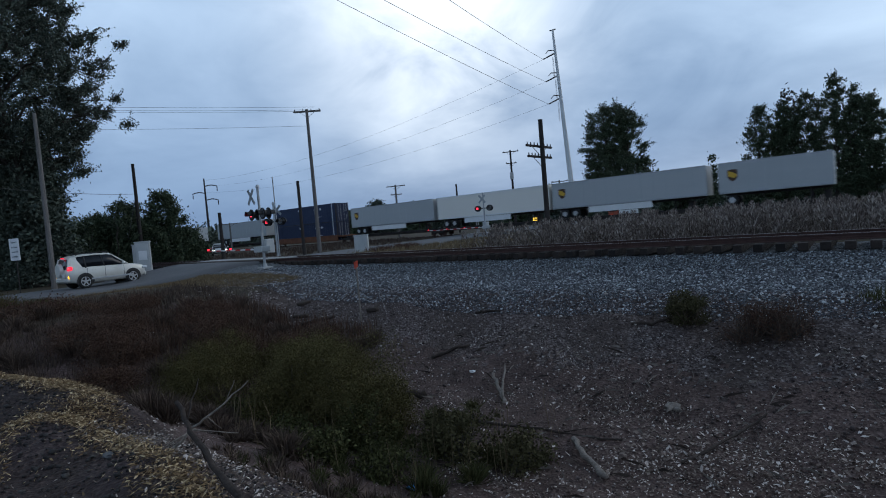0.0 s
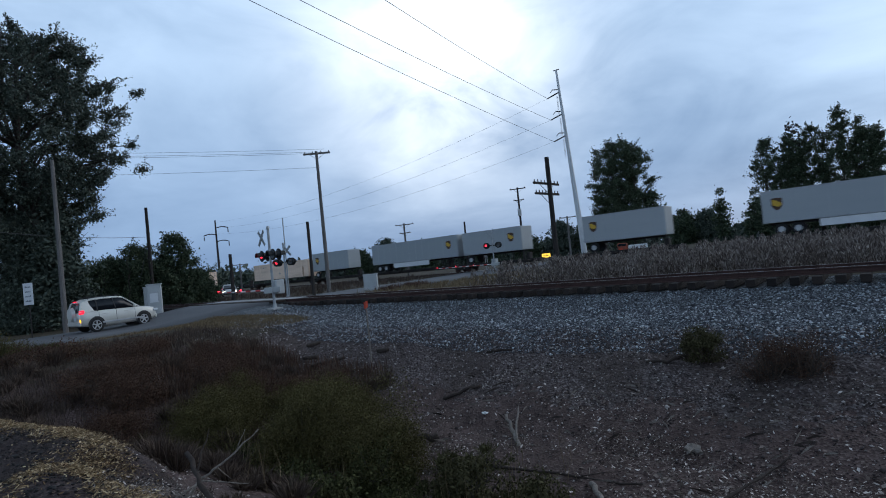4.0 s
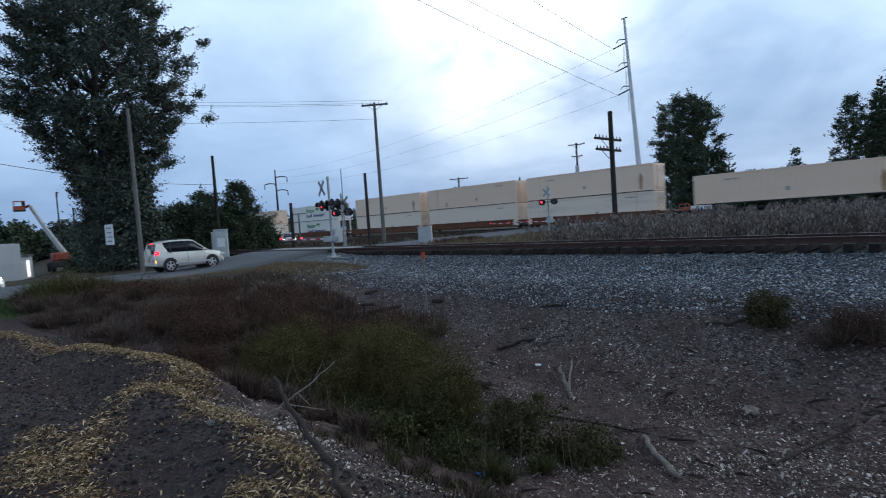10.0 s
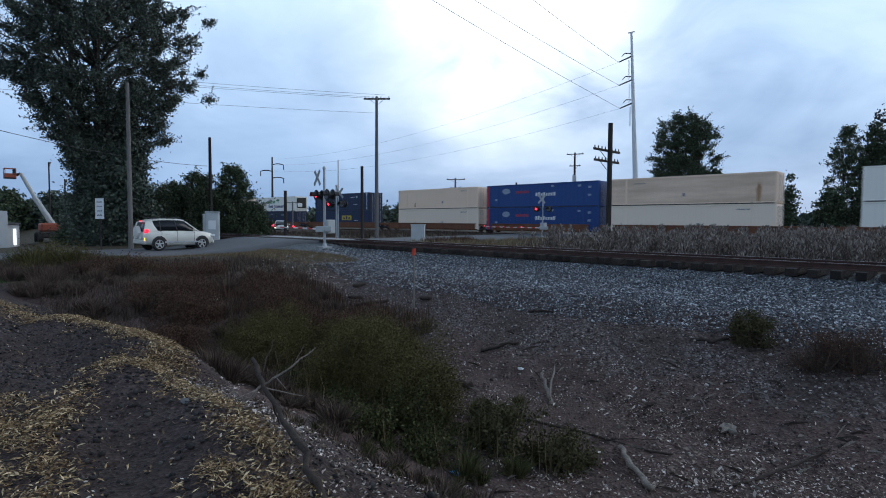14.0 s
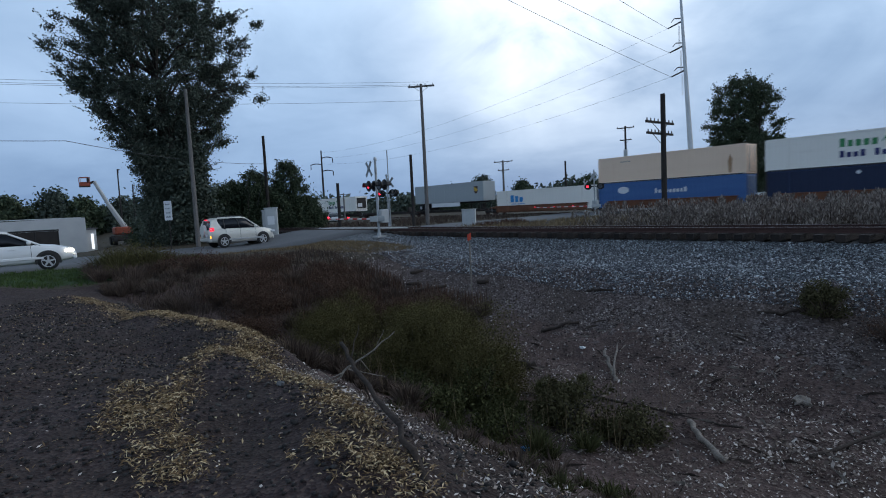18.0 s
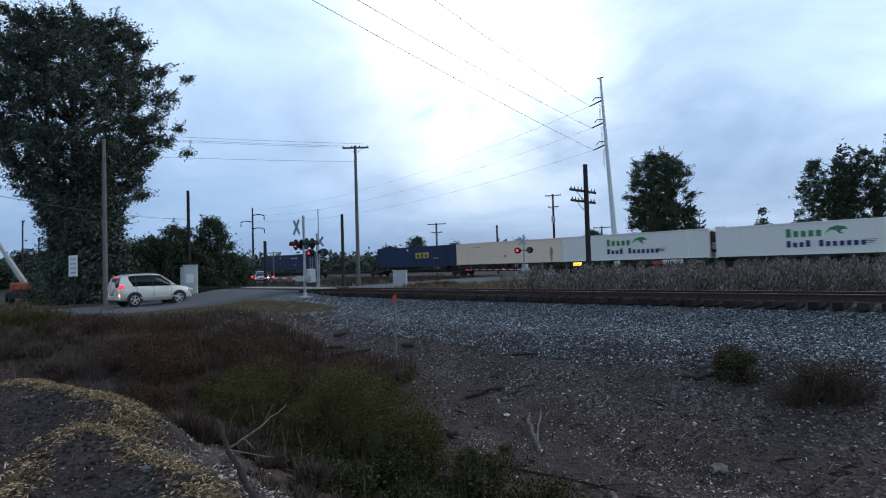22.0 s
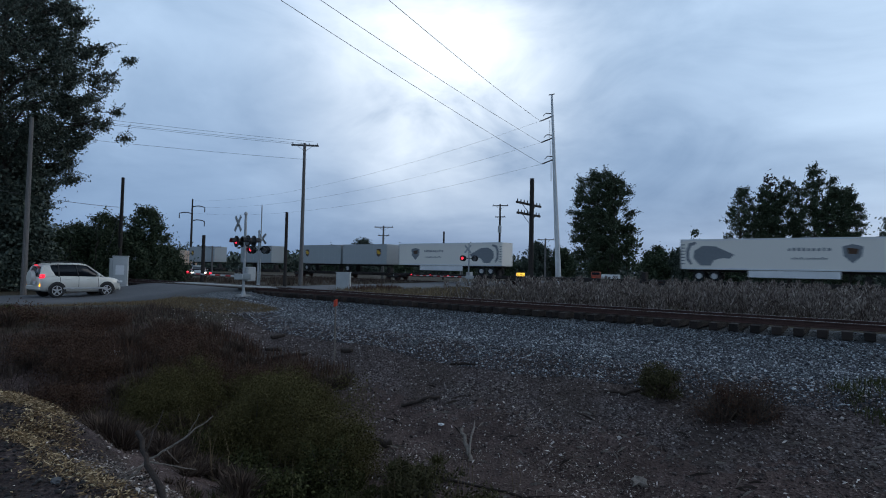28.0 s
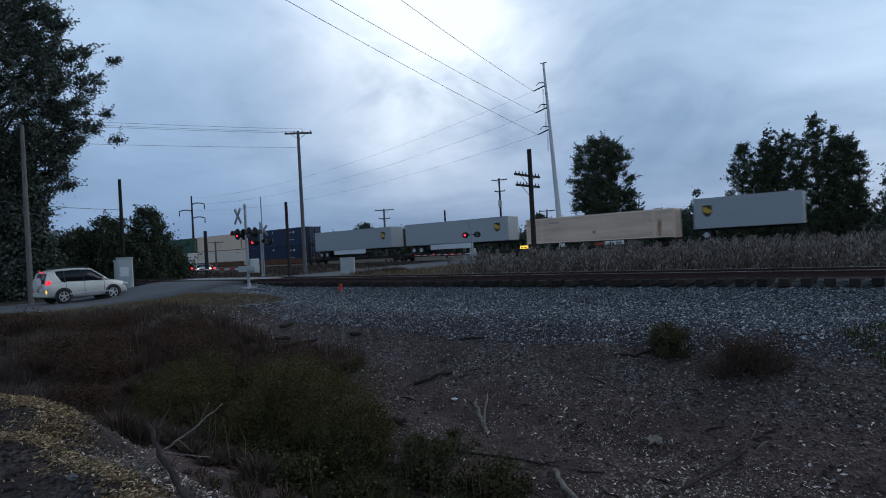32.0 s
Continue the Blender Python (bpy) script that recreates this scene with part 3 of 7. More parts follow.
def build_road():
    ys = axis([(-160, -20, 20), (-20, 60, 0.8), (60, 220, 10), (220, 900, 120)])
    verts, faces = [], []
    for y in ys:
        cx, w = np.interp(y, ROAD_Y, ROAD_X), np.interp(y, ROAD_Y, ROAD_W)
        z = np.interp(y, [-200, 12.5, 16.9, 17.4, 20.6, 21.1, 28, 52, 54.5, 59.5, 63, 900], [-0.22, -0.2, 0.42, 0.465, 0.465, 0.42, 0.06, 0.05, 0.09, 0.09, 0.05, 0.04])
        for u in (-1.0, -0.98, -0.5, 0, 0.5, 0.98, 1.0):
            verts.append((cx + u * w + (0.12 * math.sin(1.3 * y + 2 * u) if abs(u) == 1 else 0), y, z + (0.03 * (1 - abs(u)) if abs(u) < 1 else -0.3)))
    n = len(ys)
    for i in range(n - 1):
        for j in range(6):
            a = 7 * i + j
            faces.append((a, a + 1, a + 8, a + 7))
    ob = cells("road", verts, faces, ASPHALT)
    tagged(ob, "worn grey asphalt road over two level crossings", "road", kind="structure")


build_road()


# ------------------------------------------------------------------ railway tracks
RAIL_OUTLINE = [(-0.07, 0), (0.07, 0), (0.07, 0.012), (0.012, 0.03), (0.012, 0.125), (0.035, 0.135), (0.035, 0.165), (0.028, 0.17), (-0.028, 0.17), (-0.035, 0.165), (-0.035, 0.135), (-0.012, 0.125), (-0.012, 0.03), (-0.07, 0.012)]


def rail(parent, y, head, x0, x1):
    bm = B()
    a = [bm.verts.new((x0, y + u, head - 0.17 + v)) for u, v in RAIL_OUTLINE]
    b = [bm.verts.new((x1, y + u, head - 0.17 + v)) for u, v in RAIL_OUTLINE]
    for i in range(len(a)):
        j = (i + 1) % len(a)
        bm.faces.new((a[i], a[j], b[j], b[i]))
    bmesh.ops.recalc_face_normals(bm, faces=bm.faces)
    r = part("rail", bm, RUST, parent)
    box_part("running_surface", ((x0 + x1) / 2, y, head + 0.002), (x1 - x0, 0.05, 0.004), RAILTOP, r, label="shiny worn rail head")


near_track = thing("railway_track", label="rusty single railway track on dark wooden ties", category="railway track")
for u in (-0.72, 0.72):
    rail(near_track, NEAR_Y + u, NEAR_HEAD, -240, 240)
tie_bm = B()
cube(tie_bm, (0, 0, 0), (0.24, 2.7, 0.22), 0.012)
tie_me = bpy.data.meshes.new("tie")
tie_bm.to_mesh(tie_me)
tie_bm.free()
tie_me.materials.append(TIE)
tr = random.Random(3)
tx = -70.0
while tx < 72:
    cx, w = np.interp(NEAR_Y, ROAD_Y, ROAD_X), 5.0
    if abs(tx - cx) > w - 0.2:
        t = new("tie", tie_me)
        t.parent = near_track
        t.matrix_basis = pose(tx + tr.uniform(-0.03, 0.03), NEAR_Y + tr.uniform(-0.07, 0.07), NEAR_HEAD - 0.17 - 0.11 + tr.uniform(-0.012, 0.004), 0, 0, tr.uniform(-1.2, 1.2))
    tx += 0.53
far_track = thing("railway_track", label="main line railway track behind tall weeds", category="railway track")
for u in (-0.72, 0.72):
    rail(far_track, FAR_Y + u, FAR_HEAD, -1000, 900)


def many_boxes(name, centres, size, material, parent):
    c = np.asarray(centres, float)
    base = np.array([(sx, sy, sz) for sz in (-0.5, 0.5) for sy in (-0.5, 0.5) for sx in (-0.5, 0.5)]) * size
    V = (c[:, None] + base[None]).reshape(-1, 3)
    f = np.array([(0, 2, 3, 1), (4, 5, 7, 6), (0, 1, 5, 4), (2, 6, 7, 3), (0, 4, 6, 2), (1, 3, 7, 5)])
    F = (np.arange(len(c))[:, None, None] * 8 + f[None]).reshape(-1, 4)
    return cells(name, V, F, material, parent)


xs_ = np.arange(-300, 300, 0.6)
tagged(many_boxes("ties", np.stack([xs_, 0 * xs_ + FAR_Y, 0 * xs_ + FAR_HEAD - 0.25], 1), (0.24, 2.6, 0.16), TIE, far_track), kind="stuff")
xs_ = np.concatenate([np.arange(-240, -70.5, 0.55), np.arange(72.5, 240, 0.55)])
tagged(many_boxes("distant_ties", np.stack([xs_, 0 * xs_ + NEAR_Y, 0 * xs_ + NEAR_HEAD - 0.28], 1), (0.24, 2.7, 0.22), TIE, near_track), kind="stuff")
for ty, head in ((NEAR_Y, NEAR_HEAD), (FAR_Y, FAR_HEAD)):
    crossing = thing("level_crossing", pose(float(np.interp(ty, ROAD_Y, ROAD_X)), ty, 0), label="level crossing panels between the rails", category="level crossing")
    for y0, y1 in ((-1.6, -0.83), (-0.6, -0.02), (0.02, 0.6), (0.83, 1.6)):
        for k in range(4):
            box_part("crossing_panel", (-3.6 + 2.4 * k, (y0 + y1) / 2, head - 0.06), (2.36, y1 - y0, 0.12), CONCRETE if abs(y0 + y1) < 1 else ROTWOOD, crossing, 0.01)


# ------------------------------------------------------------------ the train
SPEED = 22.79
TRAIN = []


def bars(name, c, size, n, material, parent, fill=0.72, seed=0):
    """Unreadable lettering: a row of upright bars on the side that faces -y."""
    r = random.Random(seed)
    bm = B()
    x = -size[0] / 2
    step = size[0] / n
    for i in range(n):
        h = size[1] * r.choice((0.7, 0.7, 1.0, 0.85))
        w = step * fill * r.uniform(0.8, 1.1)
        cube(bm, (c[0] + x + step * (i + 0.5), c[1], c[2] - size[1] / 2 + h / 2), (w, 0.006, h))
    return part(name, bm, material, parent)


def script(name, c, size, word, material, parent):
    """A word as plain bars of its size: l is tall, x is low, on the side that faces -y."""
    bm = B()
    step = size[0] / len(word)
    for i, ch in enumerate(word):
        if ch == " ":
            continue
        x, w = c[0] - size[0] / 2 + step * (i + 0.5), step * 0.66
        z0, h = c[2] - size[1] / 2, size[1] * (1.0 if ch == "l" else 0.74)
        cube(bm, (x, c[1], z0 + h / 2), (w, 0.006, h))
    return part(name, bm, material, parent)


def disc(bm, c, rx, rz, seg=16, y=0.0, thick=0.006):
    a = [bm.verts.new((c[0] + rx * math.cos(2 * math.pi * i / seg), c[1] - thick, c[2] + rz * math.sin(2 * math.pi * i / seg))) for i in range(seg)]
    bm.faces.new(a)


def flat(name, pts, y, material, parent):
    bm = B()
    a = [bm.verts.new((x, y, z)) for x, z in pts]
    f = bm.faces.new(a)
    bm.normal_update()
    if f.normal.y > 0:
        f.normal_flip()
    return part(name, bm, material, parent)


def container(paint, style, label, length=16.15):
    """A long intermodal container, its base at the origin, its side facing -y."""
    H, W = 2.89, 2.59
    ob = thing("container", label=label, category="container", group="containers on the train")
    n = int(length / 0.55)
    hx, hy = length / 2 - 0.03, W / 2 - 0.035
    line = [(-hx, -hy)]
    for i in range(1, n):
        xm = -hx + i * 2 * hx / n
        line += [(xm - 0.12, -hy), (xm - 0.08, -hy - 0.022), (xm + 0.08, -hy - 0.022), (xm + 0.12, -hy)]
    line += [(hx, -hy), (hx, hy), (-hx, hy)]
    bm = B()
    lo, hi = [bm.verts.new((a, b, 0.03)) for a, b in line], [bm.verts.new((a, b, H - 0.03)) for a, b in line]
    for i in range(len(line)):
        j = (i + 1) % len(line)
        bm.faces.new((lo[i], lo[j], hi[j], hi[i]))
    bm.faces.new(hi)
    bm.faces.new(lo[::-1])
    part("shell", bm, paint, ob)
    for s in (-1, 1):
        for z in (0.09, H - 0.09):
            box_part("side_rail", (0, s * (W / 2 - 0.04), z), (length - 0.3, 0.09, 0.17), paint, ob, 0.01)
        # dark strip that stands in for the shaded gap between stacked containers
        box_part("lower_lip", (0, s * (W / 2 + 0.008), 0.045), (length - 0.3, 0.02, 0.085), CAR_DARK, ob)
        for x in (-length / 2 + 0.08, length / 2 - 0.08, -6.1, 6.1):
            if abs(x) < length / 2:
                box_part("corner_post", (x, s * (W / 2 - 0.055), H / 2), (0.17, 0.125, H), CAR_DARK if style in ("navy",) and abs(x) > 7 else paint, ob, 0.01)
    end = box_part("end_door", (length / 2 + 0.0, 0, H / 2), (0.05, W - 0.34, H - 0.36), paint, ob, 0.01)
    for y in (-0.8, -0.35, 0.35, 0.8):
        rod_part("lock_rod", (length / 2 + 0.05, y, 0.2), (length / 2 + 0.05, y, H - 0.2), 0.025, GALV, end, seg=6)
    y = -W / 2 - 0.008
    if style == "tiger":
        script("lettering", (-1.05, y, 1.98), (2.75, 0.72), "lxxxx", LOGO_GREEN, ob)
        flat("emblem", [(0.45, 1.75), (0.8, 2.28), (1.35, 2.46), (1.85, 2.36), (2.1, 2.1), (1.75, 2.12), (1.55, 1.95), (1.8, 1.72), (1.45, 1.78), (1.2, 2.1), (0.85, 2.08)], y, LOGO_GREEN, ob)
        script("lettering", (0.45, y, 1.02), (5.7, 0.56), "lxxl lxxxxxx", LOGO_BLUE, ob)
        for k in range(3):
            box_part("speed_line", (3.55, y, 0.92 + 0.13 * k), (0.5 + 0.12 * k, 0.006, 0.045), LOGO_BLUE, ob)
        box_part("reefer_unit", (length / 2 + 0.03, 0, 1.6), (0.2, 2.0, 2.0), CAR_DARK, ob, 0.03)
        box_part("unit_grille", (length / 2 + 0.15, -0.4, 1.2), (0.08, 1.0, 0.7), WHITE_SHEET, ob, 0.02)
    elif style == "navy":
        bars("lettering", (3.3, y, 2.2), (1.25, 0.2), 6, LOGO_WHITE, ob, 0.6, seed=3)
        flat("emblem", [(4.2, 2.2), (4.45, 2.44), (4.7, 2.2), (4.45, 1.96)], y, LOGO_WHITE, ob)
        flat("placard", [(-1.2, 2.35), (-1.0, 2.55), (-0.8, 2.35), (-1.0, 2.15)], y, LOGO_WHITE, ob)
        bars("small_text", (4.0, y, 1.0), (1.1, 0.12), 8, LOGO_WHITE, ob, seed=5)
        box_part("white_edge", (length / 2 - 0.9, y + 0.001, H / 2), (0.16, 0.01, H - 0.1), LOGO_WHITE, ob)
    elif style == "csxnavy":
        box_part("yellow_panel", (1.6, y + 0.001, 1.6), (2.7, 0.01, 0.8), LOGO_YELLOW, ob)
        bars("lettering", (1.6, y - 0.004, 1.6), (2.2, 0.55), 3, NAVY_CONT, ob, 0.6, seed=6)
        flat("placard", [(-1.6, 2.45), (-1.4, 2.65), (-1.2, 2.45), (-1.4, 2.25)], y, LOGO_WHITE, ob)
        bars("small_text", (4.3, y, 1.15), (1.1, 0.12), 8, LOGO_WHITE, ob, seed=5)
    elif style == "csxwhite":
        bars("lettering", (-4.4, y, 1.75), (2.4, 0.95), 3, LOGO_CYAN, ob, 0.7, seed=7)
        bars("small_text", (-4.2, y, 1.05), (2.4, 0.16), 8, LOGO_CYAN, ob, seed=8)
    elif style == "blue":
        bm = B()
        disc(bm, (-4.9, y, 2.05), 0.62, 0.36)
        part("emblem", bm, LOGO_PALE, ob)
        bars("lettering", (1.0, y, 1.6), (2.9, 0.5), 8, LOGO_WHITE, ob, 0.7, seed=9)
        bars("lettering", (-2.4, y, 1.95), (2.0, 0.4), 6, LOGO_RED, ob, 0.6, seed=10)
        for x, z in ((6.9, 2.2), (6.9, 1.3), (5.6, 2.4), (-6.5, 1.0), (2.0, 2.5)):
            flat("placard", [(x - 0.18, z - 0.12), (x + 0.18, z - 0.12), (x + 0.18, z + 0.12), (x - 0.18, z + 0.12)], y, LOGO_PALE, ob)
        box_part("red_end", (-length / 2 + 0.25, y + 0.002, H / 2), (0.3, 0.01, H - 0.2), LOGO_RED, ob)
    elif style == "tan":
        flat("rust_streak", [(6.5, 0.25), (6.72, 0.15), (6.85, 1.5), (6.6, 2.0), (6.42, 1.3)], y, RUST_STAIN, ob)
        bars("small_text", (-4.6, y, 2.3), (1.2, 0.14), 8, LOGO_GREY, ob, seed=11)
        flat("scuff", [(-0.2, 0.9), (0.05, 0.8), (0.1, 1.15), (-0.15, 1.2)], y, LOGO_GREY, ob)
    elif style == "tanplain":
        bars("small_text", (5.4, y, 2.4), (1.2, 0.14), 8, LOGO_GREY, ob, seed=12)
        flat("scuff", [(-4.5, 0.3), (-4.2, 0.3), (-4.25, 1.0), (-4.4, 0.9)], y, RUST_STAIN, ob)
        flat("scuff", [(1.2, 0.8), (1.5, 0.75), (1.5, 1.1), (1.25, 1.1)], y, LOGO_GREY, ob)
    elif style == "paleblue":
        bm = B()
        disc(bm, (-4.9, y, 2.0), 0.7, 0.4)
        part("emblem", bm, LOGO_WHITE, ob)
        bars("lettering", (0.6, y, 1.75), (3.6, 0.5), 9, LOGO_WHITE, ob, 0.7, seed=13)
    return ob


def trailer(kind, label, length):
    """A road trailer on a spine car, its wheels' foot at the origin."""
    W, z0, z1 = 2.55, 1.12, 3.98
    ob = thing("road_trailer", label=label, category="trailer", group="trailers on the train")
    skin = GREY_TRAILER if kind == "grey" else WHITE_CONT
    body = box_part("body", (0, 0, (z0 + z1) / 2), (length, W, z1 - z0), skin, ob, 0.05)
    nrib = int(length / 1.2)
    if kind == "grey":
        for i in range(1, nrib):
            box_part("panel_seam", (-length / 2 + i * length / nrib, -W / 2 - 0.004, (z0 + z1) / 2), (0.05, 0.012, z1 - z0 - 0.3), skin, body)
    for z in (z0 + 0.08, z1 - 0.07):
        box_part("side_rail", (0, -W / 2 - 0.008, z), (length - 0.05, 0.02, 0.13), GALV if kind == "grey" else WHITE_SHEET, ob)
    box_part("rear_frame", (-length / 2 - 0.0, 0, (z0 + z1) / 2), (0.09, W + 0.03, z1 - z0 + 0.02), GALV, ob, 0.01)
    y = -W / 2 - 0.02
    wheels_x = (-length / 2 + 1.3, -length / 2 + 2.55) if length > 12 else (-length / 2 + 1.0,)
    m = -1 if kind == "ramf" else 1
    if kind in ("ram", "ramf"):
        wheels_x = (m * (length / 2 - 2.9), m * (length / 2 - 1.6))
    box_part("underframe", (0, 0, z0 - 0.12), (length - 0.8, 1.0, 0.2), CAR_DARK, ob)
    for x in wheels_x:
        for s in (-1, 1):
            w = rod_part("wheel", (x, s * 0.9, 0.5), (x, s * 1.24, 0.5), 0.5, RUBBER, ob, seg=16)
            rod_part("rim", (x, s * 1.245, 0.5), (x, s * 1.25, 0.5), 0.27, ALLOY, w, seg=12)
    for s in (-1, 1):
        rod_part("landing_leg", (length / 2 * 0.62, s * 0.8, 0.05), (length / 2 * 0.62, s * 0.8, z0), 0.07, CAR_DARK, ob, seg=6)
    if length > 12:
        box_part("side_skirt", (-0.5 if kind not in ("ram", "ramf") else -1.0 * m, y + 0.06, 0.78), (length * 0.42, 0.03, 0.62), WHITE_SHEET, ob)
    if kind == "grey":
        x = -length / 2 + 1.15 if label.endswith("tail") else length / 2 - 1.5
        zc = 2.75
        flat("shield", [(x - 0.42, zc + 0.5), (x, zc + 0.56), (x + 0.42, zc + 0.5), (x + 0.42, zc - 0.1), (x + 0.25, zc - 0.42), (x, zc - 0.56), (x - 0.25, zc - 0.42), (x - 0.42, zc - 0.1)], y, LOGO_BROWN, ob)
        flat("shield_band", [(x - 0.36, zc + 0.42), (x, zc + 0.3), (x + 0.36, zc + 0.05), (x + 0.36, zc - 0.1), (x + 0.1, zc - 0.25), (x - 0.36, zc - 0.05)], y - 0.004, LOGO_GOLD, ob)
    if kind in ("ram", "ramf"):
        # a stylised animal head, a shield and two lines of text
        r = length / 2
        turned = lambda pts: [(m * px_, pz_) for px_, pz_ in pts][::m]
        flat("emblem", turned([(r - 4.6, 2.5), (r - 4.0, 2.8), (r - 3.0, 3.3), (r - 1.9, 3.35), (r - 1.2, 2.9), (r - 1.1, 2.2), (r - 1.7, 1.5), (r - 2.6, 1.5), (r - 2.9, 2.0), (r - 3.6, 2.2), (r - 4.2, 2.15)]), y, LOGO_GREY, ob)
        flat("horn", turned([(r - 1.3, 3.75), (r - 0.7, 3.6), (r - 0.45, 2.9), (r - 0.5, 2.0), (r - 0.9, 1.5), (r - 1.0, 1.7), (r - 0.75, 2.2), (r - 0.75, 2.9), (r - 0.95, 3.35), (r - 1.4, 3.55)]), y, LOGO_GREY, ob)
        for i in range(7):
            box_part("horn_tooth", (m * (r - 0.2), y, 1.65 + 0.3 * i), (0.3, 0.008, 0.1), LOGO_GREY, ob)
        flat("shield", turned([(-r + 2.2, 3.2), (-r + 2.9, 3.4), (-r + 3.6, 3.2), (-r + 3.5, 2.4), (-r + 2.9, 1.8), (-r + 2.3, 2.4)]), y, LOGO_GREY, ob)
        flat("shield_band", turned([(-r + 2.5, 3.0), (-r + 3.3, 3.1), (-r + 3.2, 2.6), (-r + 2.6, 2.55)]), y - 0.004, LOGO_BROWN, ob)
        bars("lettering", (m * (-r + 5.9), y, 3.0), (3.2, 0.34), 9, LOGO_GREY, ob, 0.6, seed=21)
        bars("small_text", (m * (-r + 5.9), y, 2.2), (2.6, 0.2), 12, LOGO_GREY, ob, 0.6, seed=22)
    return ob


def bogie(ob, x):
    t = box_part("bogie", (x, 0, 0.55), (2.3, 2.1, 0.26), CAR_DARK, ob, 0.05)
    for s in (-1, 1):
        box_part("side_frame", (x, s * 0.98, 0.5), (2.0, 0.16, 0.34), CAR_DARK, t, 0.05)
        for dx in (-0.88, 0.88):
            rod_part("wheel", (x + dx, s * 0.69, 0.42), (x + dx, s * 0.83, 0.42), 0.42, RUST, t, seg=18)


def railcar(kind, x0, x1):
    """A car unit between two bogies; the rail head is at z = 0."""
    c, L = 0.0, x1 - x0
    ob = thing("well_car" if kind == "well" else "spine_car", label={"well": "brown steel well car carrying stacked containers", "spine": "low dark steel spine car"}[kind], category="railway car", group="cars of the train")
    if kind == "well":
        for s in (-1, 1):
            box_part("side_sill", (c, s * 1.42, 0.78), (L - 3.0, 0.1, 0.78), WELL_BROWN, ob, 0.03)
            box_part("top_chord", (c, s * 1.42, 1.17), (L - 2.8, 0.2, 0.1), WELL_BROWN, ob, 0.02)
            for i in range(9):
                box_part("sill_rib", (-L / 2 + 2.0 + i * (L - 4) / 8, s * 1.49, 0.74), (0.12, 0.07, 0.74), WELL_BROWN, ob)
        box_part("well_floor", (c, 0, 0.33), (L - 3.2, 2.7, 0.06), WELL_BROWN, ob)
        for s in (-1, 1):
            box_part("end_platform", (s * (L / 2 - 0.9), 0, 1.0), (1.7, 2.4, 0.25), WELL_BROWN, ob, 0.03)
    else:
        box_part("centre_sill", (c, 0, 0.78), (L, 0.62, 0.42), CAR_DARK, ob, 0.03)
        for u in (-0.38, -0.12, 0.12, 0.38):
            box_part("cross_bearer", (u * L, 0, 0.82), (0.5, 2.7, 0.16), CAR_DARK, ob, 0.02)
        for s in (-1, 1):
            box_part("side_walkway", (c, s * 1.25, 0.93), (L - 0.5, 0.22, 0.08), CAR_DARK, ob)
        box_part("hitch", (L * 0.36, 0, 1.35), (0.5, 0.7, 0.8), CAR_DARK, ob, 0.05)
    bogie(ob, -L / 2)
    for s in (-1, 1):
        rod_part("grab_rail", (-L / 2 + 0.4, s * 1.2, 0.5), (-L / 2 + 0.4, s * 1.2, 1.5), 0.02, GALV, ob, seg=5)
    return ob


# each load: what it is, and the ends of it along the line when the film begins
T_UPS, T_TAIL = "grey parcel trailer with a brown and gold shield", "grey parcel trailer with a brown shield near the tail"
LOADS = [
    ("pup", -1.0, 7.6), ("ups", -17.9, -2.2), ("white", -34.6, -18.5), ("ups", -51.2, -35.4), ("navy2", -70.8, -54.6), ("ups", -89.3, -73.6), ("pup", -106.6, -97.7), ("pupf", -123.4, -113.9),
    ("upsf", -139.7, -124.0), ("pup", -154.0, -145.2), ("tan", -171.4, -155.4), ("tan", -206.0, -189.6), ("tan", -238.4, -221.8), ("tan2", -258.4, -241.9), ("tan2b", -276.2, -259.8), ("tan2", -294.1, -277.8),
    ("tiger2", -315.6, -299.3), ("tan2", -338.2, -321.2), ("blue2", -355.2, -338.9), ("tan2b", -373.0, -356.4), ("navycsx2", -396.0, -379.8), ("tignavy", -419.2, -402.8), ("tanblue", -437.0, -420.6),
    ("csxw", -453.4, -437.3), ("upsr", -471.9, -456.2), ("tiger", -507.1, -490.6), ("tiger", -523.6, -507.6), ("tan", -539.5, -523.5), ("navycsx", -555.7, -539.7), ("navy", -591.0, -574.8), ("ups", -623.3, -607.0),
    ("ramf", -640.9, -624.7), ("ram", -677.0, -660.7), ("pupf", -688.0, -679.1), ("pup", -697.0, -688.5), ("pup", -714.0, -705.0), ("pup", -731.3, -722.2), ("tan", -749.3, -732.6), ("upsf", -768.1, -750.6),
    ("upsf", -786.0, -769.8), ("navy2", -803.5, -787.6), ("tan2", -820.5, -804.3), ("green2", -838.5, -822.3), ("tan2", -856.5, -840.3), ("ups", -874.0, -858.0),
]
PAINTS = {
    "tan": (TAN_CONT, "tan", "plain tan container with a rust streak"), "tanp": (PALE_CONT, "tanplain", "weathered tan container with scuffs"), "tiger": (WHITE_CONT, "tiger", "white refrigerated container with green and blue marks"),
    "tanq": (TAN_CONT, "tanplain", "weathered tan container with faint scuffs"),
    "blue": (BLUE_CONT, "blue", "bright blue container with white marks"), "navy": (NAVY_CONT, "navy", "navy container with a white diamond mark"), "navycsx": (NAVY_CONT, "csxnavy", "navy container with a yellow panel"),
    "csxw": (WHITE_CONT, "csxwhite", "white container with bright blue letters"), "pblue": (PALEBLUE_CONT, "paleblue", "faded blue container with white letters"), "green": (GREEN_CONT, "plain", "plain dark green steel container"), "whitec": (WHITE_CONT, "plain", "plain white steel container"),
}
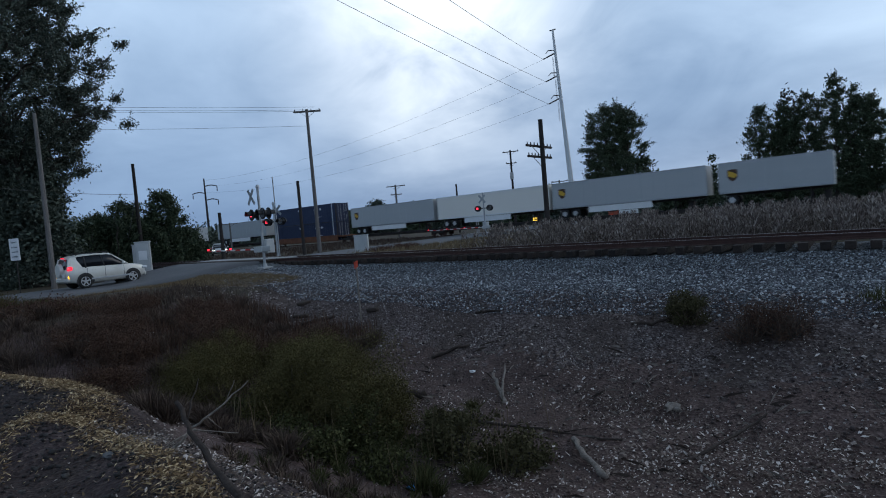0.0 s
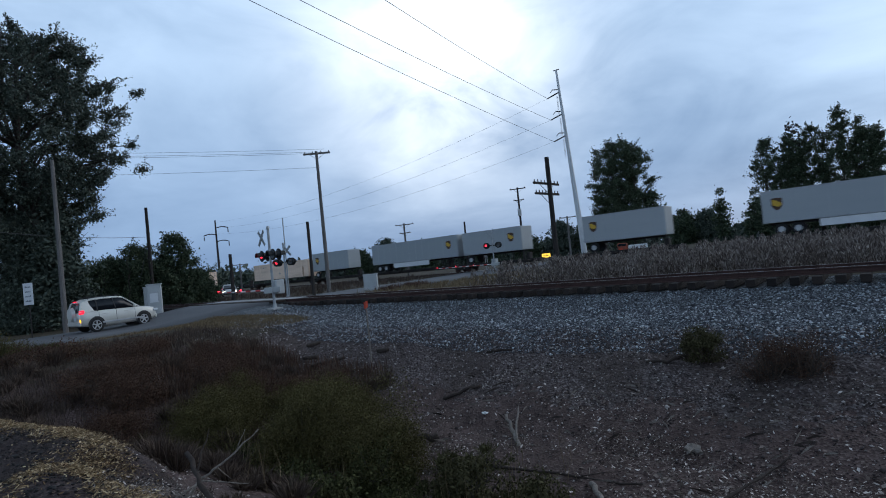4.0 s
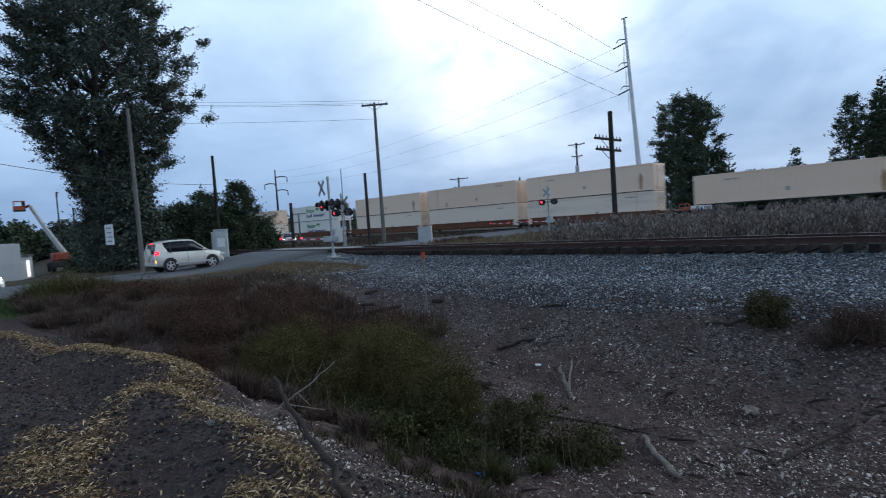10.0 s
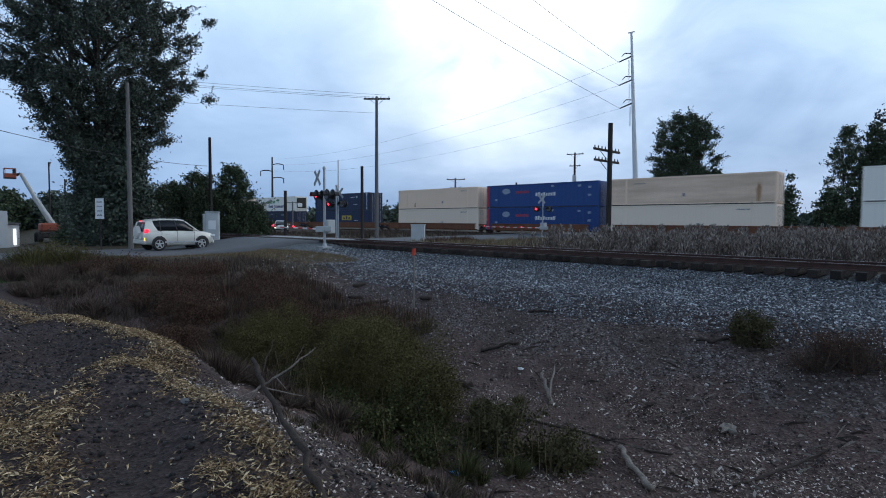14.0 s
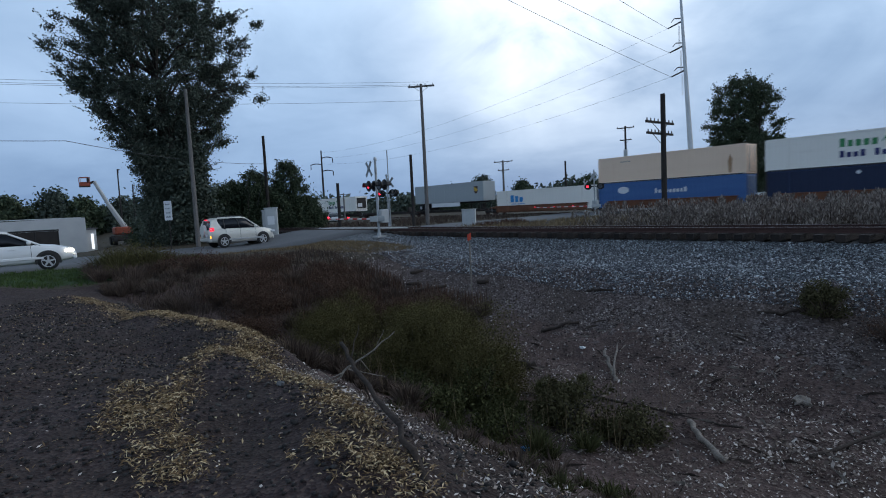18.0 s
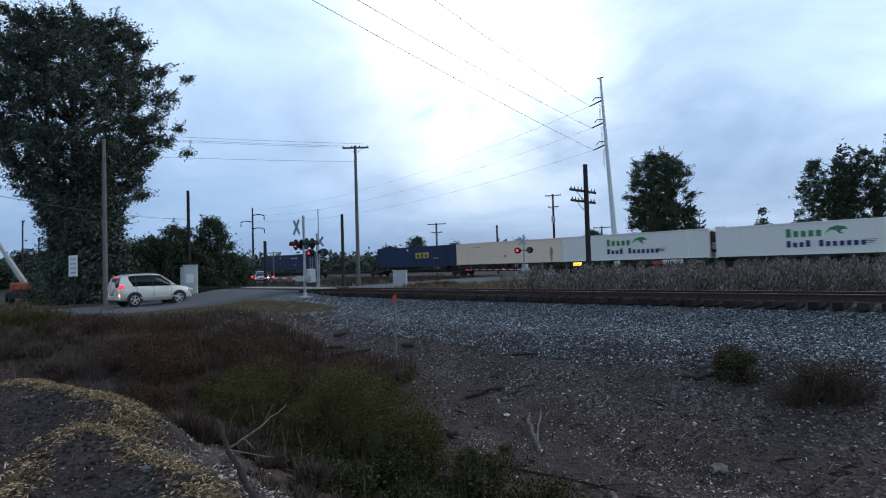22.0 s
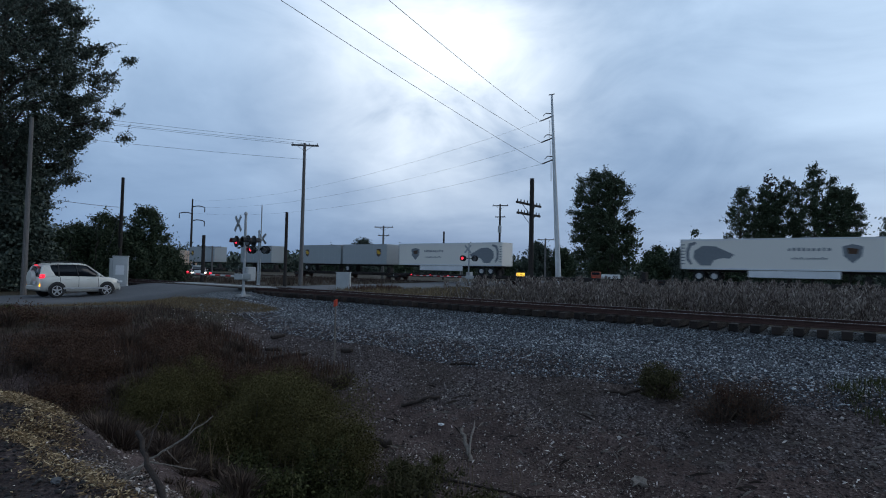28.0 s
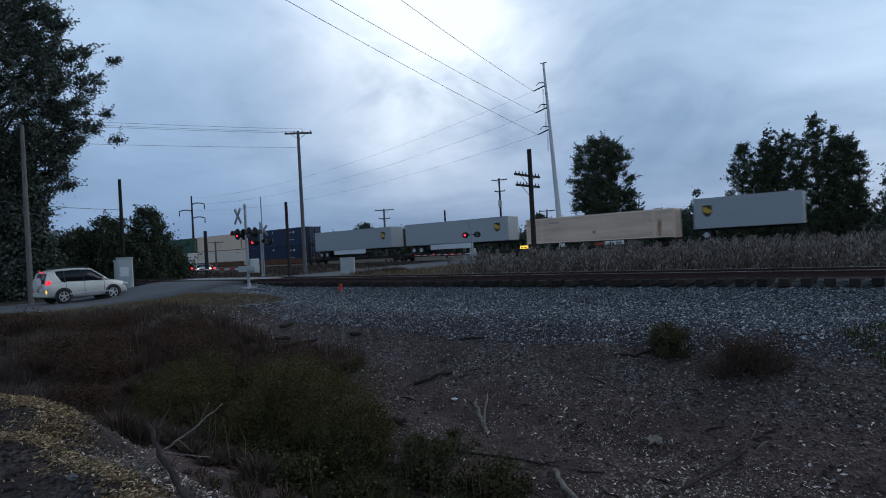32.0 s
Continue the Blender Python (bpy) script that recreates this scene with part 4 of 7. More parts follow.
STACKS = {"navy2": ("navy", "navy"), "tan2": ("tanp", "tan"), "tan2b": ("tanp", "tanq"), "tiger2": ("tiger", "tiger"), "blue2": ("blue", "blue"), "navycsx2": ("navycsx", "navy"), "tignavy": ("navy", "tiger"), "tanblue": ("pblue", "tan"), "green2": ("whitec", "green"), "csxw": ("csxw",)}
SINGLES = {"tan": "tan", "tiger": "tiger", "navycsx": "navycsx", "navy": "navy"}
LIBRARY = {}


def stock(key, make):
    """The first of a kind is built; the others are copies of it."""
    if key not in LIBRARY:
        LIBRARY[key] = make()
        return LIBRARY[key]
    return copy_thing(LIBRARY[key], Matrix())


def build_train():
    n = len(LOADS)
    for i, (kind, x0, x1) in enumerate(LOADS):
        mid, half = (x0 + x1) / 2, (x1 - x0) / 2
        back = LOADS[i + 1][2] if i + 1 < n else x0 - 2
        front = LOADS[i - 1][1] if i else x1 + 2
        a, b = (x0 + back) / 2, (x1 + front) / 2
        gap = x0 - back
        if kind in STACKS:
            L = round(b - a, 0)
            TRAIN.append((stock(("well", L), lambda: railcar("well", 0, L)), (a + b) / 2, 0.0))
            for k, p in enumerate(STACKS[kind]):
                TRAIN.append((stock(("c", p), lambda: container(*PAINTS[p])), mid, 0.37 + 2.905 * k))
        else:
            if gap > 6:
                a = x0 - 1.2
            if i and LOADS[i - 1][1] - x1 > 6:
                b = x1 + 1.2
            L = round(b - a, 0)
            TRAIN.append((stock(("spine", L), lambda: railcar("spine", 0, L)), (a + b) / 2, 0.0))
            if kind in SINGLES:
                TRAIN.append((stock(("c", SINGLES[kind]), lambda: container(*PAINTS[SINGLES[kind]])), mid, 1.42))
            elif kind in ("ram", "ramf"):
                TRAIN.append((stock(kind, lambda: trailer(kind, "white trailer with a large grey animal head emblem", 16.15)), mid, 0.985))
            elif kind == "white":
                TRAIN.append((stock("white", lambda: trailer("white", "plain white road trailer with side skirt", 16.15)), mid, 0.985))
            elif kind in ("pup", "pupf"):
                TRAIN.append((stock(kind, lambda: trailer("grey", "short grey parcel trailer" + (" with a shield at its tail" if kind == "pup" else " with a brown and gold shield"), 8.7)), mid, 0.985))
            else:
                TRAIN.append((stock(kind[:4] if kind == "upsf" or kind == "upsr" else kind, lambda: trailer("grey", "long grey parcel trailer" + (" with a shield at its tail" if kind == "ups" else " with a brown and gold shield"), 15.9)), mid, 0.985))
        if gap > 12:
            L2 = round(gap - 2.6, 0)
            TRAIN.append((stock(("spine", L2), lambda: railcar("spine", 0, L2)), (x0 + back) / 2, 0.0))


build_train()

# ------------------------------------------------------------------ poles, masts and wires
def pole(name, x, y, top, r0, r1, material, label, lean=(0.0, 0.0), arms=(), insulators=0, category="utility pole", arm_r=0.06):
    """A tapered pole. arms: (height below the top, half length, heading in degrees)."""
    z = hz(x, y) - 0.1
    ob = thing(name, pose(x, y, z), label, category)
    h = top - z
    rod_part("shaft", (0, 0, 0), (lean[0], lean[1], h), r0, material, ob, r1, 12)
    for drop, half, head in arms:
        u = Vector((math.cos(radians(head)), math.sin(radians(head)), 0))
        c = Vector((lean[0], lean[1], h - drop)) + Vector((-u.y, u.x, 0)) * (r1 + arm_r)
        arm = box_part("crossarm", (0, 0, 0), (2 * half, 2 * arm_r, 2.2 * arm_r), WOOD_DARK if material is WOOD_DARK else WOOD_GREY, ob, 0.01)
        arm.matrix_basis = Matrix.Translation(c) @ Matrix.Rotation(radians(head), 4, "Z")
        for k in range(insulators):
            p = (-half + 0.12 + k * (2 * half - 0.24) / max(1, insulators - 1), 0, arm_r)
            rod_part("insulator", p, (p[0], 0, arm_r + 0.16), 0.045, CERAMIC, arm, 0.03, seg=6)
        if half < 3:
            for s in (-1, 1):
                bm = B()
                rod(bm, (s * half * 0.55, 0.0, -arm_r), (0, -0.02, -0.55), 0.02, seg=4)
                part("brace", bm, CERAMIC, arm)
    return ob


pole("utility_pole", -38.6, 10.9, 10.2, 0.155, 0.1, WOOD_GREY, "tall weathered grey wooden pole beside the road")
pole("utility_pole", -49.2, 20.5, 8.95, 0.17, 0.12, WOOD_DARK, "dark wooden pole beside the road")
pole("utility_pole", -32.7, 24.8, 5.65, 0.125, 0.105, WOOD_DARK, "dark bare stub pole between the tracks")
pole("utility_pole", -39.2, 22.2, 3.95, 0.15, 0.12, WOOD_DARK, "short dark stub pole beside the track")
pole("utility_pole", -39.0, 31.3, 12.8, 0.19, 0.12, WOOD_GREY, "tall grey wooden power pole with one crossarm", arms=((0.15, 1.2, 42),), insulators=4, arm_r=0.07)
pole("telegraph_pole", -16.1, 31.0, 7.65, 0.17, 0.14, WOOD_DARK, "dark telegraph pole with two long crossarms", arms=((1.65, 1.55, 88), (2.3, 1.45, 88)), insulators=8, arm_r=0.06)
pole("telegraph_pole", 6.3, 32.0, 7.15, 0.17, 0.14, WOOD_DARK, "dark telegraph pole with a hanging broken arm", arms=((1.6, 0.02, 88),))
bm = B()
rod(bm, (6.4, 31.85, 5.15), (6.75, 31.4, 5.6), 0.06, seg=6)
for k in range(3):
    rod(bm, (6.48 + 0.09 * k, 31.73 - 0.13 * k, 5.27 + 0.13 * k), (6.44 + 0.09 * k, 31.71 - 0.13 * k, 5.42 + 0.13 * k), 0.04, seg=5)
tagged(part("broken_crossarm", bm, WOOD_DARK), "broken dark crossarm hanging on a telegraph pole", "crossarm")
pole("telegraph_pole", 24.3, 32.8, 5.8, 0.16, 0.13, WOOD_DARK, "dark telegraph pole with two crossarms", arms=((0.5, 1.4, 80), (2.2, 1.2, 80)), insulators=6)
pole("telegraph_pole", 43.0, 33.5, 5.4, 0.16, 0.13, WOOD_DARK, "dark telegraph pole with two crossarms", arms=((0.5, 1.4, 80), (1.4, 1.4, 80)), insulators=6)
pole("utility_pole", -41.7, 70.4, 11.7, 0.2, 0.13, WOOD_DARK, "wooden power pole with transformer behind the line", arms=((0.2, 1.2, 20), (1.9, 0.8, 20)), insulators=3)
tagged(rod_part("transformer", (-41.55, 70.1, 7.4), (-41.55, 70.1, 8.4), 0.28, CAB_GREY, None, seg=12), "grey pole-mounted transformer can", "transformer")
pole("utility_pole", -57.6, 62.0, 8.3, 0.2, 0.13, WOOD_GREY, "power pole with two crossarms behind the line", arms=((0.2, 1.5, 25), (1.5, 0.9, 25)), insulators=3)
pole("utility_pole", -53.6, 72.4, 8.0, 0.17, 0.14, WOOD_DARK, "dark bare pole behind the line")
pole("utility_pole", -39.3, 81.0, 7.1, 0.17, 0.13, WOOD_GREY, "distant power pole with one crossarm", arms=((0.2, 1.4, 10),), insulators=3)
pole("utility_pole", -91.0, 53.4, 5.1, 0.17, 0.13, WOOD_GREY, "distant power pole with one crossarm", arms=((0.2, 1.4, 40),), insulators=3)
for lx, ly, lh in ((-88.9, 15.7, 9.2), (-88.7, 17.4, 7.0)):
    pole("street_lamp", lx, ly, lh, 0.12, 0.08, CAR_DARK, "dark street lamp near the parking lot", category="street lamp", arms=((0.1, 0.5, 0),))


def steel_mast():
    ob = thing("transmission_mast", pose(-32.4, 71.1, -0.1), "tall pale steel power mast with three side arms", "power mast")
    top = Vector((-1.2, -0.5, 27.1))
    rod_part("shaft", (0, 0, 0), top, 0.42, STEEL_PALE, ob, 0.15, 12)
    tips = []
    for h in (24.1, 21.0, 17.9):
        p = top * (h / 27.1)
        tip = p + Vector((-1.55, -0.7, -0.75))
        arm = rod_part("line_post_insulator", p + Vector((0, 0, -0.1)), tip, 0.11, CERAMIC, ob, 0.09, seg=8)
        rod_part("arm_brace", p + Vector((0, 0, 0.25)), p + Vector((-0.85, -0.4, 0.35)), 0.07, CERAMIC, arm, seg=6)
        rod_part("arm_brace", p + Vector((-0.85, -0.4, 0.35)), p + Vector((-1.2, -0.55, -0.05)), 0.05, CERAMIC, arm, seg=6)
        tips.append(Vector((-32.4, 71.1, -0.1)) + tip)
    for k in range(3):
        z0 = 22.5 - 3.1 * k
        bm = B()
        for s in (-1, 1):
            rod(bm, top * (z0 / 27.1) + Vector((-0.45, -0.1 + 0.14 * s, -1.6)), top * (z0 / 27.1) + Vector((-0.45, -0.1 + 0.14 * s, 1.0)), 0.025, seg=4)
        for i in range(8):
            rod(bm, top * (z0 / 27.1) + Vector((-0.45, -0.24, -1.5 + 0.33 * i)), top * (z0 / 27.1) + Vector((-0.45, 0.04, -1.5 + 0.33 * i)), 0.02, seg=4)
        part("ladder", bm, STEEL_PALE, ob)
    box_part("top_bracket", top + Vector((0, 0, 0.05)), (0.9, 0.2, 0.08), CERAMIC, ob)
    return tips


MAST_TIPS = steel_mast()


def tube(bm, pts, r, seg=5):
    """One connected tube along a line of points."""
    rings = []
    for i, p in enumerate(pts):
        d = (pts[min(i + 1, len(pts) - 1)] - pts[max(i - 1, 0)]).normalized()
        side = d.cross(Vector((0.1, 0.2, 1))).normalized()
        up = d.cross(side)
        rings.append([bm.verts.new(p + r * (math.cos(2 * math.pi * k / seg) * side + math.sin(2 * math.pi * k / seg) * up)) for k in range(seg)])
    for p, q in zip(rings, rings[1:]):
        for k in range(seg):
            bm.faces.new((p[k], p[(k + 1) % seg], q[(k + 1) % seg], q[k]))


def far_pylon():
    ob = thing("power_pylon", pose(-150, 81.5, -0.1), "distant dark power mast with three curved arms", "power mast")
    rod_part("shaft", (0, 0, 0), (0, 0, 20.5), 0.42, CAR_DARK, ob, 0.2)
    for h, s in ((18.2, 1), (16.2, -1), (14.2, 1)):
        bm = B()
        u = Vector((0.55, 0.83, 0)) * s
        pts = [Vector((0, 0, h)) + u * (0.55 * i) + Vector((0, 0, 0.35 * math.sin(i / 6 * math.pi))) for i in range(7)]
        tube(bm, pts + [pts[-1] + Vector((0, 0, -0.7)), pts[-1] + Vector((0, 0, -1.4))], 0.15, 6)
        part("arm", bm, CAR_DARK, ob)


far_pylon()


def wire(a, b, sag, r, label="thin dark overhead power wire"):
    bm = B()
    a, b = Vector(a), Vector(b)
    n = 16
    tube(bm, [a.lerp(b, i / n) - Vector((0, 0, sag * 4 * (i / n) * (1 - i / n))) for i in range(n + 1)], r)
    tagged(part("power_wire", bm, WIRE), label, "wire", "overhead wires")


for tip, d in zip(MAST_TIPS, ((-0.653, 0.758, 0.491), (-0.737, 0.676, 0.482), (-0.783, 0.622, 0.474))):
    over = Vector((0, 0, 1.76)) + 40 * Vector(d)
    wire(tip, tip + 2.1 * (over - tip), 0.9, 0.022)
    wire(tip, (-150, 81.5, 7 + 0.55 * tip.z), 3.0, 0.013)
A_TOP = Vector((-39.0, 31.3, 12.75))
for k, (dx, dz) in enumerate(((-1.1, 0.1), (-0.4, 0.1), (0.9, 0.1), (0.05, -1.4))):
    a = A_TOP + Vector((dx, 0.2, dz))
    wire(a, (-66 + 0.6 * dx, -40.0, 13.6 + dz * 1.0), 1.2, 0.011)
wire((-49.2, 20.3, 6.4), (-38.3, 4.0, 6.5), 0.35, 0.018)
wire((-38.3, 4.0, 6.5), (-36, -20.0, 6.6), 0.4, 0.018)
wire((-49.2, 20.5, 6.3), (-49.7, 19.7, 2.6), 0.0, 0.02)

# ------------------------------------------------------------------ crossing signals
def lamp_head(parent, c, face, lit, r=0.30):
    """A round signal lamp with a dark backboard and a hood; face is the way it shines."""
    f = Vector(face).normalized()
    c = Vector(c)
    board = rod_part("backboard", c, c + f * 0.03, r, SIGN_BLACK, parent, seg=20)
    rod_part("lamp_housing", c - f * 0.18, c, r * 0.55, SIGN_BLACK, board, r * 0.75, seg=14)
    rod_part("lens", c + f * 0.035, c + f * 0.05, r * (0.38 if lit else 0.72), RED_LIT if lit else LENS_GREY, board, seg=16, label="lit red lens" if lit else "unlit lens, its grey standing for reflected sky")
    bm = B()
    side = Vector((0, 0, 1)).cross(f).normalized()
    pts = [(math.cos(a), math.sin(a)) for a in np.linspace(-0.3, math.pi + 0.3, 11)]
    ra = [[bm.verts.new(c + f * d + r * 0.62 * (p * side + q * Vector((0, 0, 1)))) for p, q in pts] for d in (0.03, 0.32)]
    for i in range(10):
        bm.faces.new((ra[0][i], ra[0][i + 1], ra[1][i + 1], ra[1][i]))
    part("hood", bm, SIGN_BLACK, board)


def crossbuck(parent, c, face, size):
    f = Vector(face).normalized()
    side = Vector((0, 0, 1)).cross(f).normalized()
    for s in (-1, 1):
        d = (side * s + Vector((0, 0, 1.15))).normalized()
        n = d.cross(f)
        bm = B()
        vs = [Vector(c) + d * (size * a) + n * (0.09 * b) + f * (0.02 * k + 0.012 * s) for k in (0, 1) for a, b in ((-1, -1), (1, -1), (1, 1), (-1, 1))]
        v = [bm.verts.new(q) for q in vs]
        for q in ((0, 1, 2, 3), (7, 6, 5, 4), (0, 4, 5, 1), (1, 5, 6, 2), (2, 6, 7, 3), (3, 7, 4, 0)):
            bm.faces.new([v[i] for i in q])
        bmesh.ops.recalc_face_normals(bm, faces=bm.faces)
        # GALV grey puts the backlit shade of the white boards into their colour
        part("crossbuck_board", bm, GALV, parent, "white crossbuck board, coloured grey as if backlit")


def gate_arm(parent, a, b, lights, lit=True):
    a, b = Vector(a), Vector(b)
    n = int((b - a).length / 0.42)
    arm = rod_part("gate_arm", a, b, 0.03, SIGN_WHITE, parent, 0.02, 6, "striped red and white gate arm")
    for i in range(n):
        p, q = a.lerp(b, i / n), a.lerp(b, (i + 1) / n)
        bm = B()
        rod(bm, p, q, 0.045 - 0.015 * i / n, seg=6)
        part("arm_stripe", bm, RED_PAINT if i % 2 else SIGN_WHITE, arm)
    for u in lights:
        p = a.lerp(b, u)
        rod_part("arm_lamp", p + Vector((0.03, -0.09, 0.09)), p + Vector((0.03, 0.02, 0.09)), 0.032, RED_LIT, arm, seg=10)
    return arm


def signal_mast(x, y, h, face, lit, arm=None, back=True, label="", bell=True, low=0.0, behind=(False, False)):
    z = hz(x, y) + low
    ob = thing("crossing_signal", pose(x, y, 0), label, "crossing signal", "crossing signals")
    f = Vector(face).normalized()
    side = Vector((0, 0, 1)).cross(f).normalized()
    rod_part("mast", (0, 0, z - 0.05), (0, 0, z + h), 0.075, GALV, ob, 0.065, 12)
    rod_part("mast_base", (0, 0, z - 0.05), (0, 0, z + 0.25), 0.15, GALV, ob, 0.09, 10)
    box_part("footing", (0, 0, z + 0.0), (0.6, 0.6, 0.14), CONCRETE, ob, 0.02)
    if bell:
        rod_part("bell", (0, 0, z + h), (0, 0, z + h + 0.14), 0.11, GALV, ob, 0.06, 12)
    zl = z + h * 0.67
    rod_part("lamp_crossarm", side * -0.72 + Vector((0, 0, zl)), side * 0.72 + Vector((0, 0, zl)), 0.045, SIGN_BLACK, ob, seg=8)
    for s, on, on2 in zip((-1, 1), lit, behind):
        lamp_head(ob, side * (0.62 * s) + f * 0.15 + Vector((0, 0, zl)), f, on)
        if back:
            lamp_head(ob, side * (0.62 * s) - f * 0.15 + Vector((0, 0, zl)), -f, on2)
    if arm:
        box_part("gate_mechanism", f * 0.0 + side * 0.0 + Vector((0, 0, z + 1.15)) - f * 0.28, (0.5, 0.5, 0.75), CAB_GREY, ob, 0.04)
        for s in (-1, 1):
            box_part("counterweight", Vector(arm[0]) - Vector((x, y, 0)) + Vector((0.55, 0.25 * s, 0)), (0.7, 0.05, 0.3), CAB_GREY, ob, 0.02)
        gate_arm(ob, Vector(arm[0]) - Vector((x, y, 0)), Vector(arm[1]) - Vector((x, y, 0)), arm[2])
    crossbuck(ob, f * 0.4 + Vector((0, 0, z + h - 0.5)), f, 0.5)
    return ob


signal_mast(-25.2, 16.5, 4.25, (-0.12, -1, 0), (True, False), ((-25.4, 16.2, 1.15), (-29.6, 15.8, 1.22), (0.5, 0.97)), label="grey crossing signal with lit red lamps and lowered gate")
signal_mast(-36.4, 25.1, 4.2, (-0.35, 1, 0), (False, False), label="grey crossing signal with one lit red lamp", back=True, behind=(False, True))
rod_part("thin_mast", (-36.3, 25.2, 0.0), (-36.3, 25.2, 6.4), 0.05, GALV, None, 0.04)
tagged(bpy.data.objects["thin_mast"], "thin grey mast with a small cap beside the crossing", "mast")
signal_mast(-30.4, 45.3, 4.3, (0.3, -1, 0), (True, False), ((-30.6, 45.0, 1.0), (-37.4, 44.5, 1.05), (0.3, 0.62, 0.97)), label="far crossing signal with lit red lamps and lowered gate")
signal_mast(-43.3, 62.5, 4.3, (-0.35, 1, 0), (False, True), label="crossing signal beyond the main line", back=True)
lamp_red = thing("warning_lamp", pose(-42.6, 61.8, 0), "pair of lit red lamps beyond the main line", "warning lamp")
for s in (-0.35, 0.35):
    rod_part("lens", (s, 0, 2.65), (s, -0.05, 2.65), 0.15, RED_LIT, lamp_red, seg=14)
rod_part("post", (0, 0.1, 0), (0, 0.1, 2.7), 0.06, GALV, lamp_red)
rod_part("bracket", (-0.4, 0.06, 2.65), (0.4, 0.06, 2.65), 0.04, SIGN_BLACK, lamp_red)


def cabinet(x, y, w, d, h, turn, label, material=CAB_GREY):
    ob = thing("equipment_cabinet", pose(x, y, hz(x, y), 0, 0, turn), label, "cabinet")
    box_part("plinth", (0, 0, 0.06), (w + 0.1, d + 0.1, 0.14), CONCRETE, ob, 0.02)
    box_part("body", (0, 0, h / 2 + 0.1), (w, d, h), material, ob, 0.03)
    box_part("lid", (0, 0, h + 0.13), (w + 0.08, d + 0.08, 0.07), material, ob, 0.02)
    door = box_part("door", (0, -d / 2 - 0.012, h / 2 + 0.1), (w - 0.16, 0.03, h - 0.2), material, ob, 0.01)
    box_part("handle", (w * 0.3, -d / 2 - 0.05, h * 0.55), (0.04, 0.05, 0.18), GALV, door)
    return ob, door


c1, d1 = cabinet(-37.8, 15.8, 0.86, 0.7, 1.9, 62, "tall pale grey cabinet with a notice beside the road", CAB_GREY)
box_part("notice", (0.0, -0.39, 1.15), (0.48, 0.01, 0.6), SIGN_WHITE, c1)
cabinet(-38.9, 15.9, 0.56, 0.56, 1.8, 62, "grey utility cabinet beside the wooden pole")
cabinet(-30.1, 28.1, 1.0, 0.8, 1.2, 40, "squat grey signal cabinet between the tracks")

sgn = thing("road_sign", pose(-38.2, 9.1, hz(-38.2, 9.1), 0, 0, 38), "white sign with dark lines of text on a post", "sign")
rod_part("post", (0, 0.05, 0), (0, 0.05, 3.15), 0.03, CAR_DARK, sgn, seg=8)
plate = box_part("plate", (0, 0, 2.55), (0.55, 0.02, 1.25), SIGN_WHITE, sgn)
for k in range(4):
    bars("text_line", (0, -0.014, 2.96 - 0.27 * k), (0.34, 0.1), 5, LOGO_GREY, plate, seed=30 + k)

stake = thing("marker_flag", pose(-12.4, 11.2, hz(-12.4, 11.2)), "orange marker flag on a thin wooden stake", "marker flag")
z0 = 0.0
rod_part("stake", (0, 0, -0.15), (0, 0, 0.76 - hz(-12.4, 11.2)), 0.024, DEADWOOD, stake, seg=6)
bm = B()
zt = 0.75 - hz(-12.4, 11.2)
cols = []
for i in range(6):
    cols.append([bm.verts.new((0.03 * i - 0.07, 0.03 * math.sin(i * 1.4) - 0.02, zt - 0.03 * math.sin(i) - v)) for v in (0, 0.09, 0.2)])
for p, q in zip(cols, cols[1:]):
    for k in range(2):
        bm.faces.new((p[k], q[k], q[k + 1], p[k + 1]))
part("flag", bm, ORANGE, stake, "fluorescent orange cloth")


# ------------------------------------------------------------------ vehicles
def loft(rings, closed_ends=True):
    """Skin over rings of equal length."""
    bm = B()
    R = [[bm.verts.new(p) for p in r] for r in rings]
    n = len(R[0])
    for a, b in zip(R, R[1:]):
        for i in range(n):
            j = (i + 1) % n
            bm.faces.new((a[i], a[j], b[j], b[i]))
    if closed_ends:
        bm.faces.new(R[0][::-1])
        bm.faces.new(R[-1])
    bmesh.ops.recalc_face_normals(bm, faces=bm.faces)
    for f in bm.faces:
        f.smooth = True
    return bm


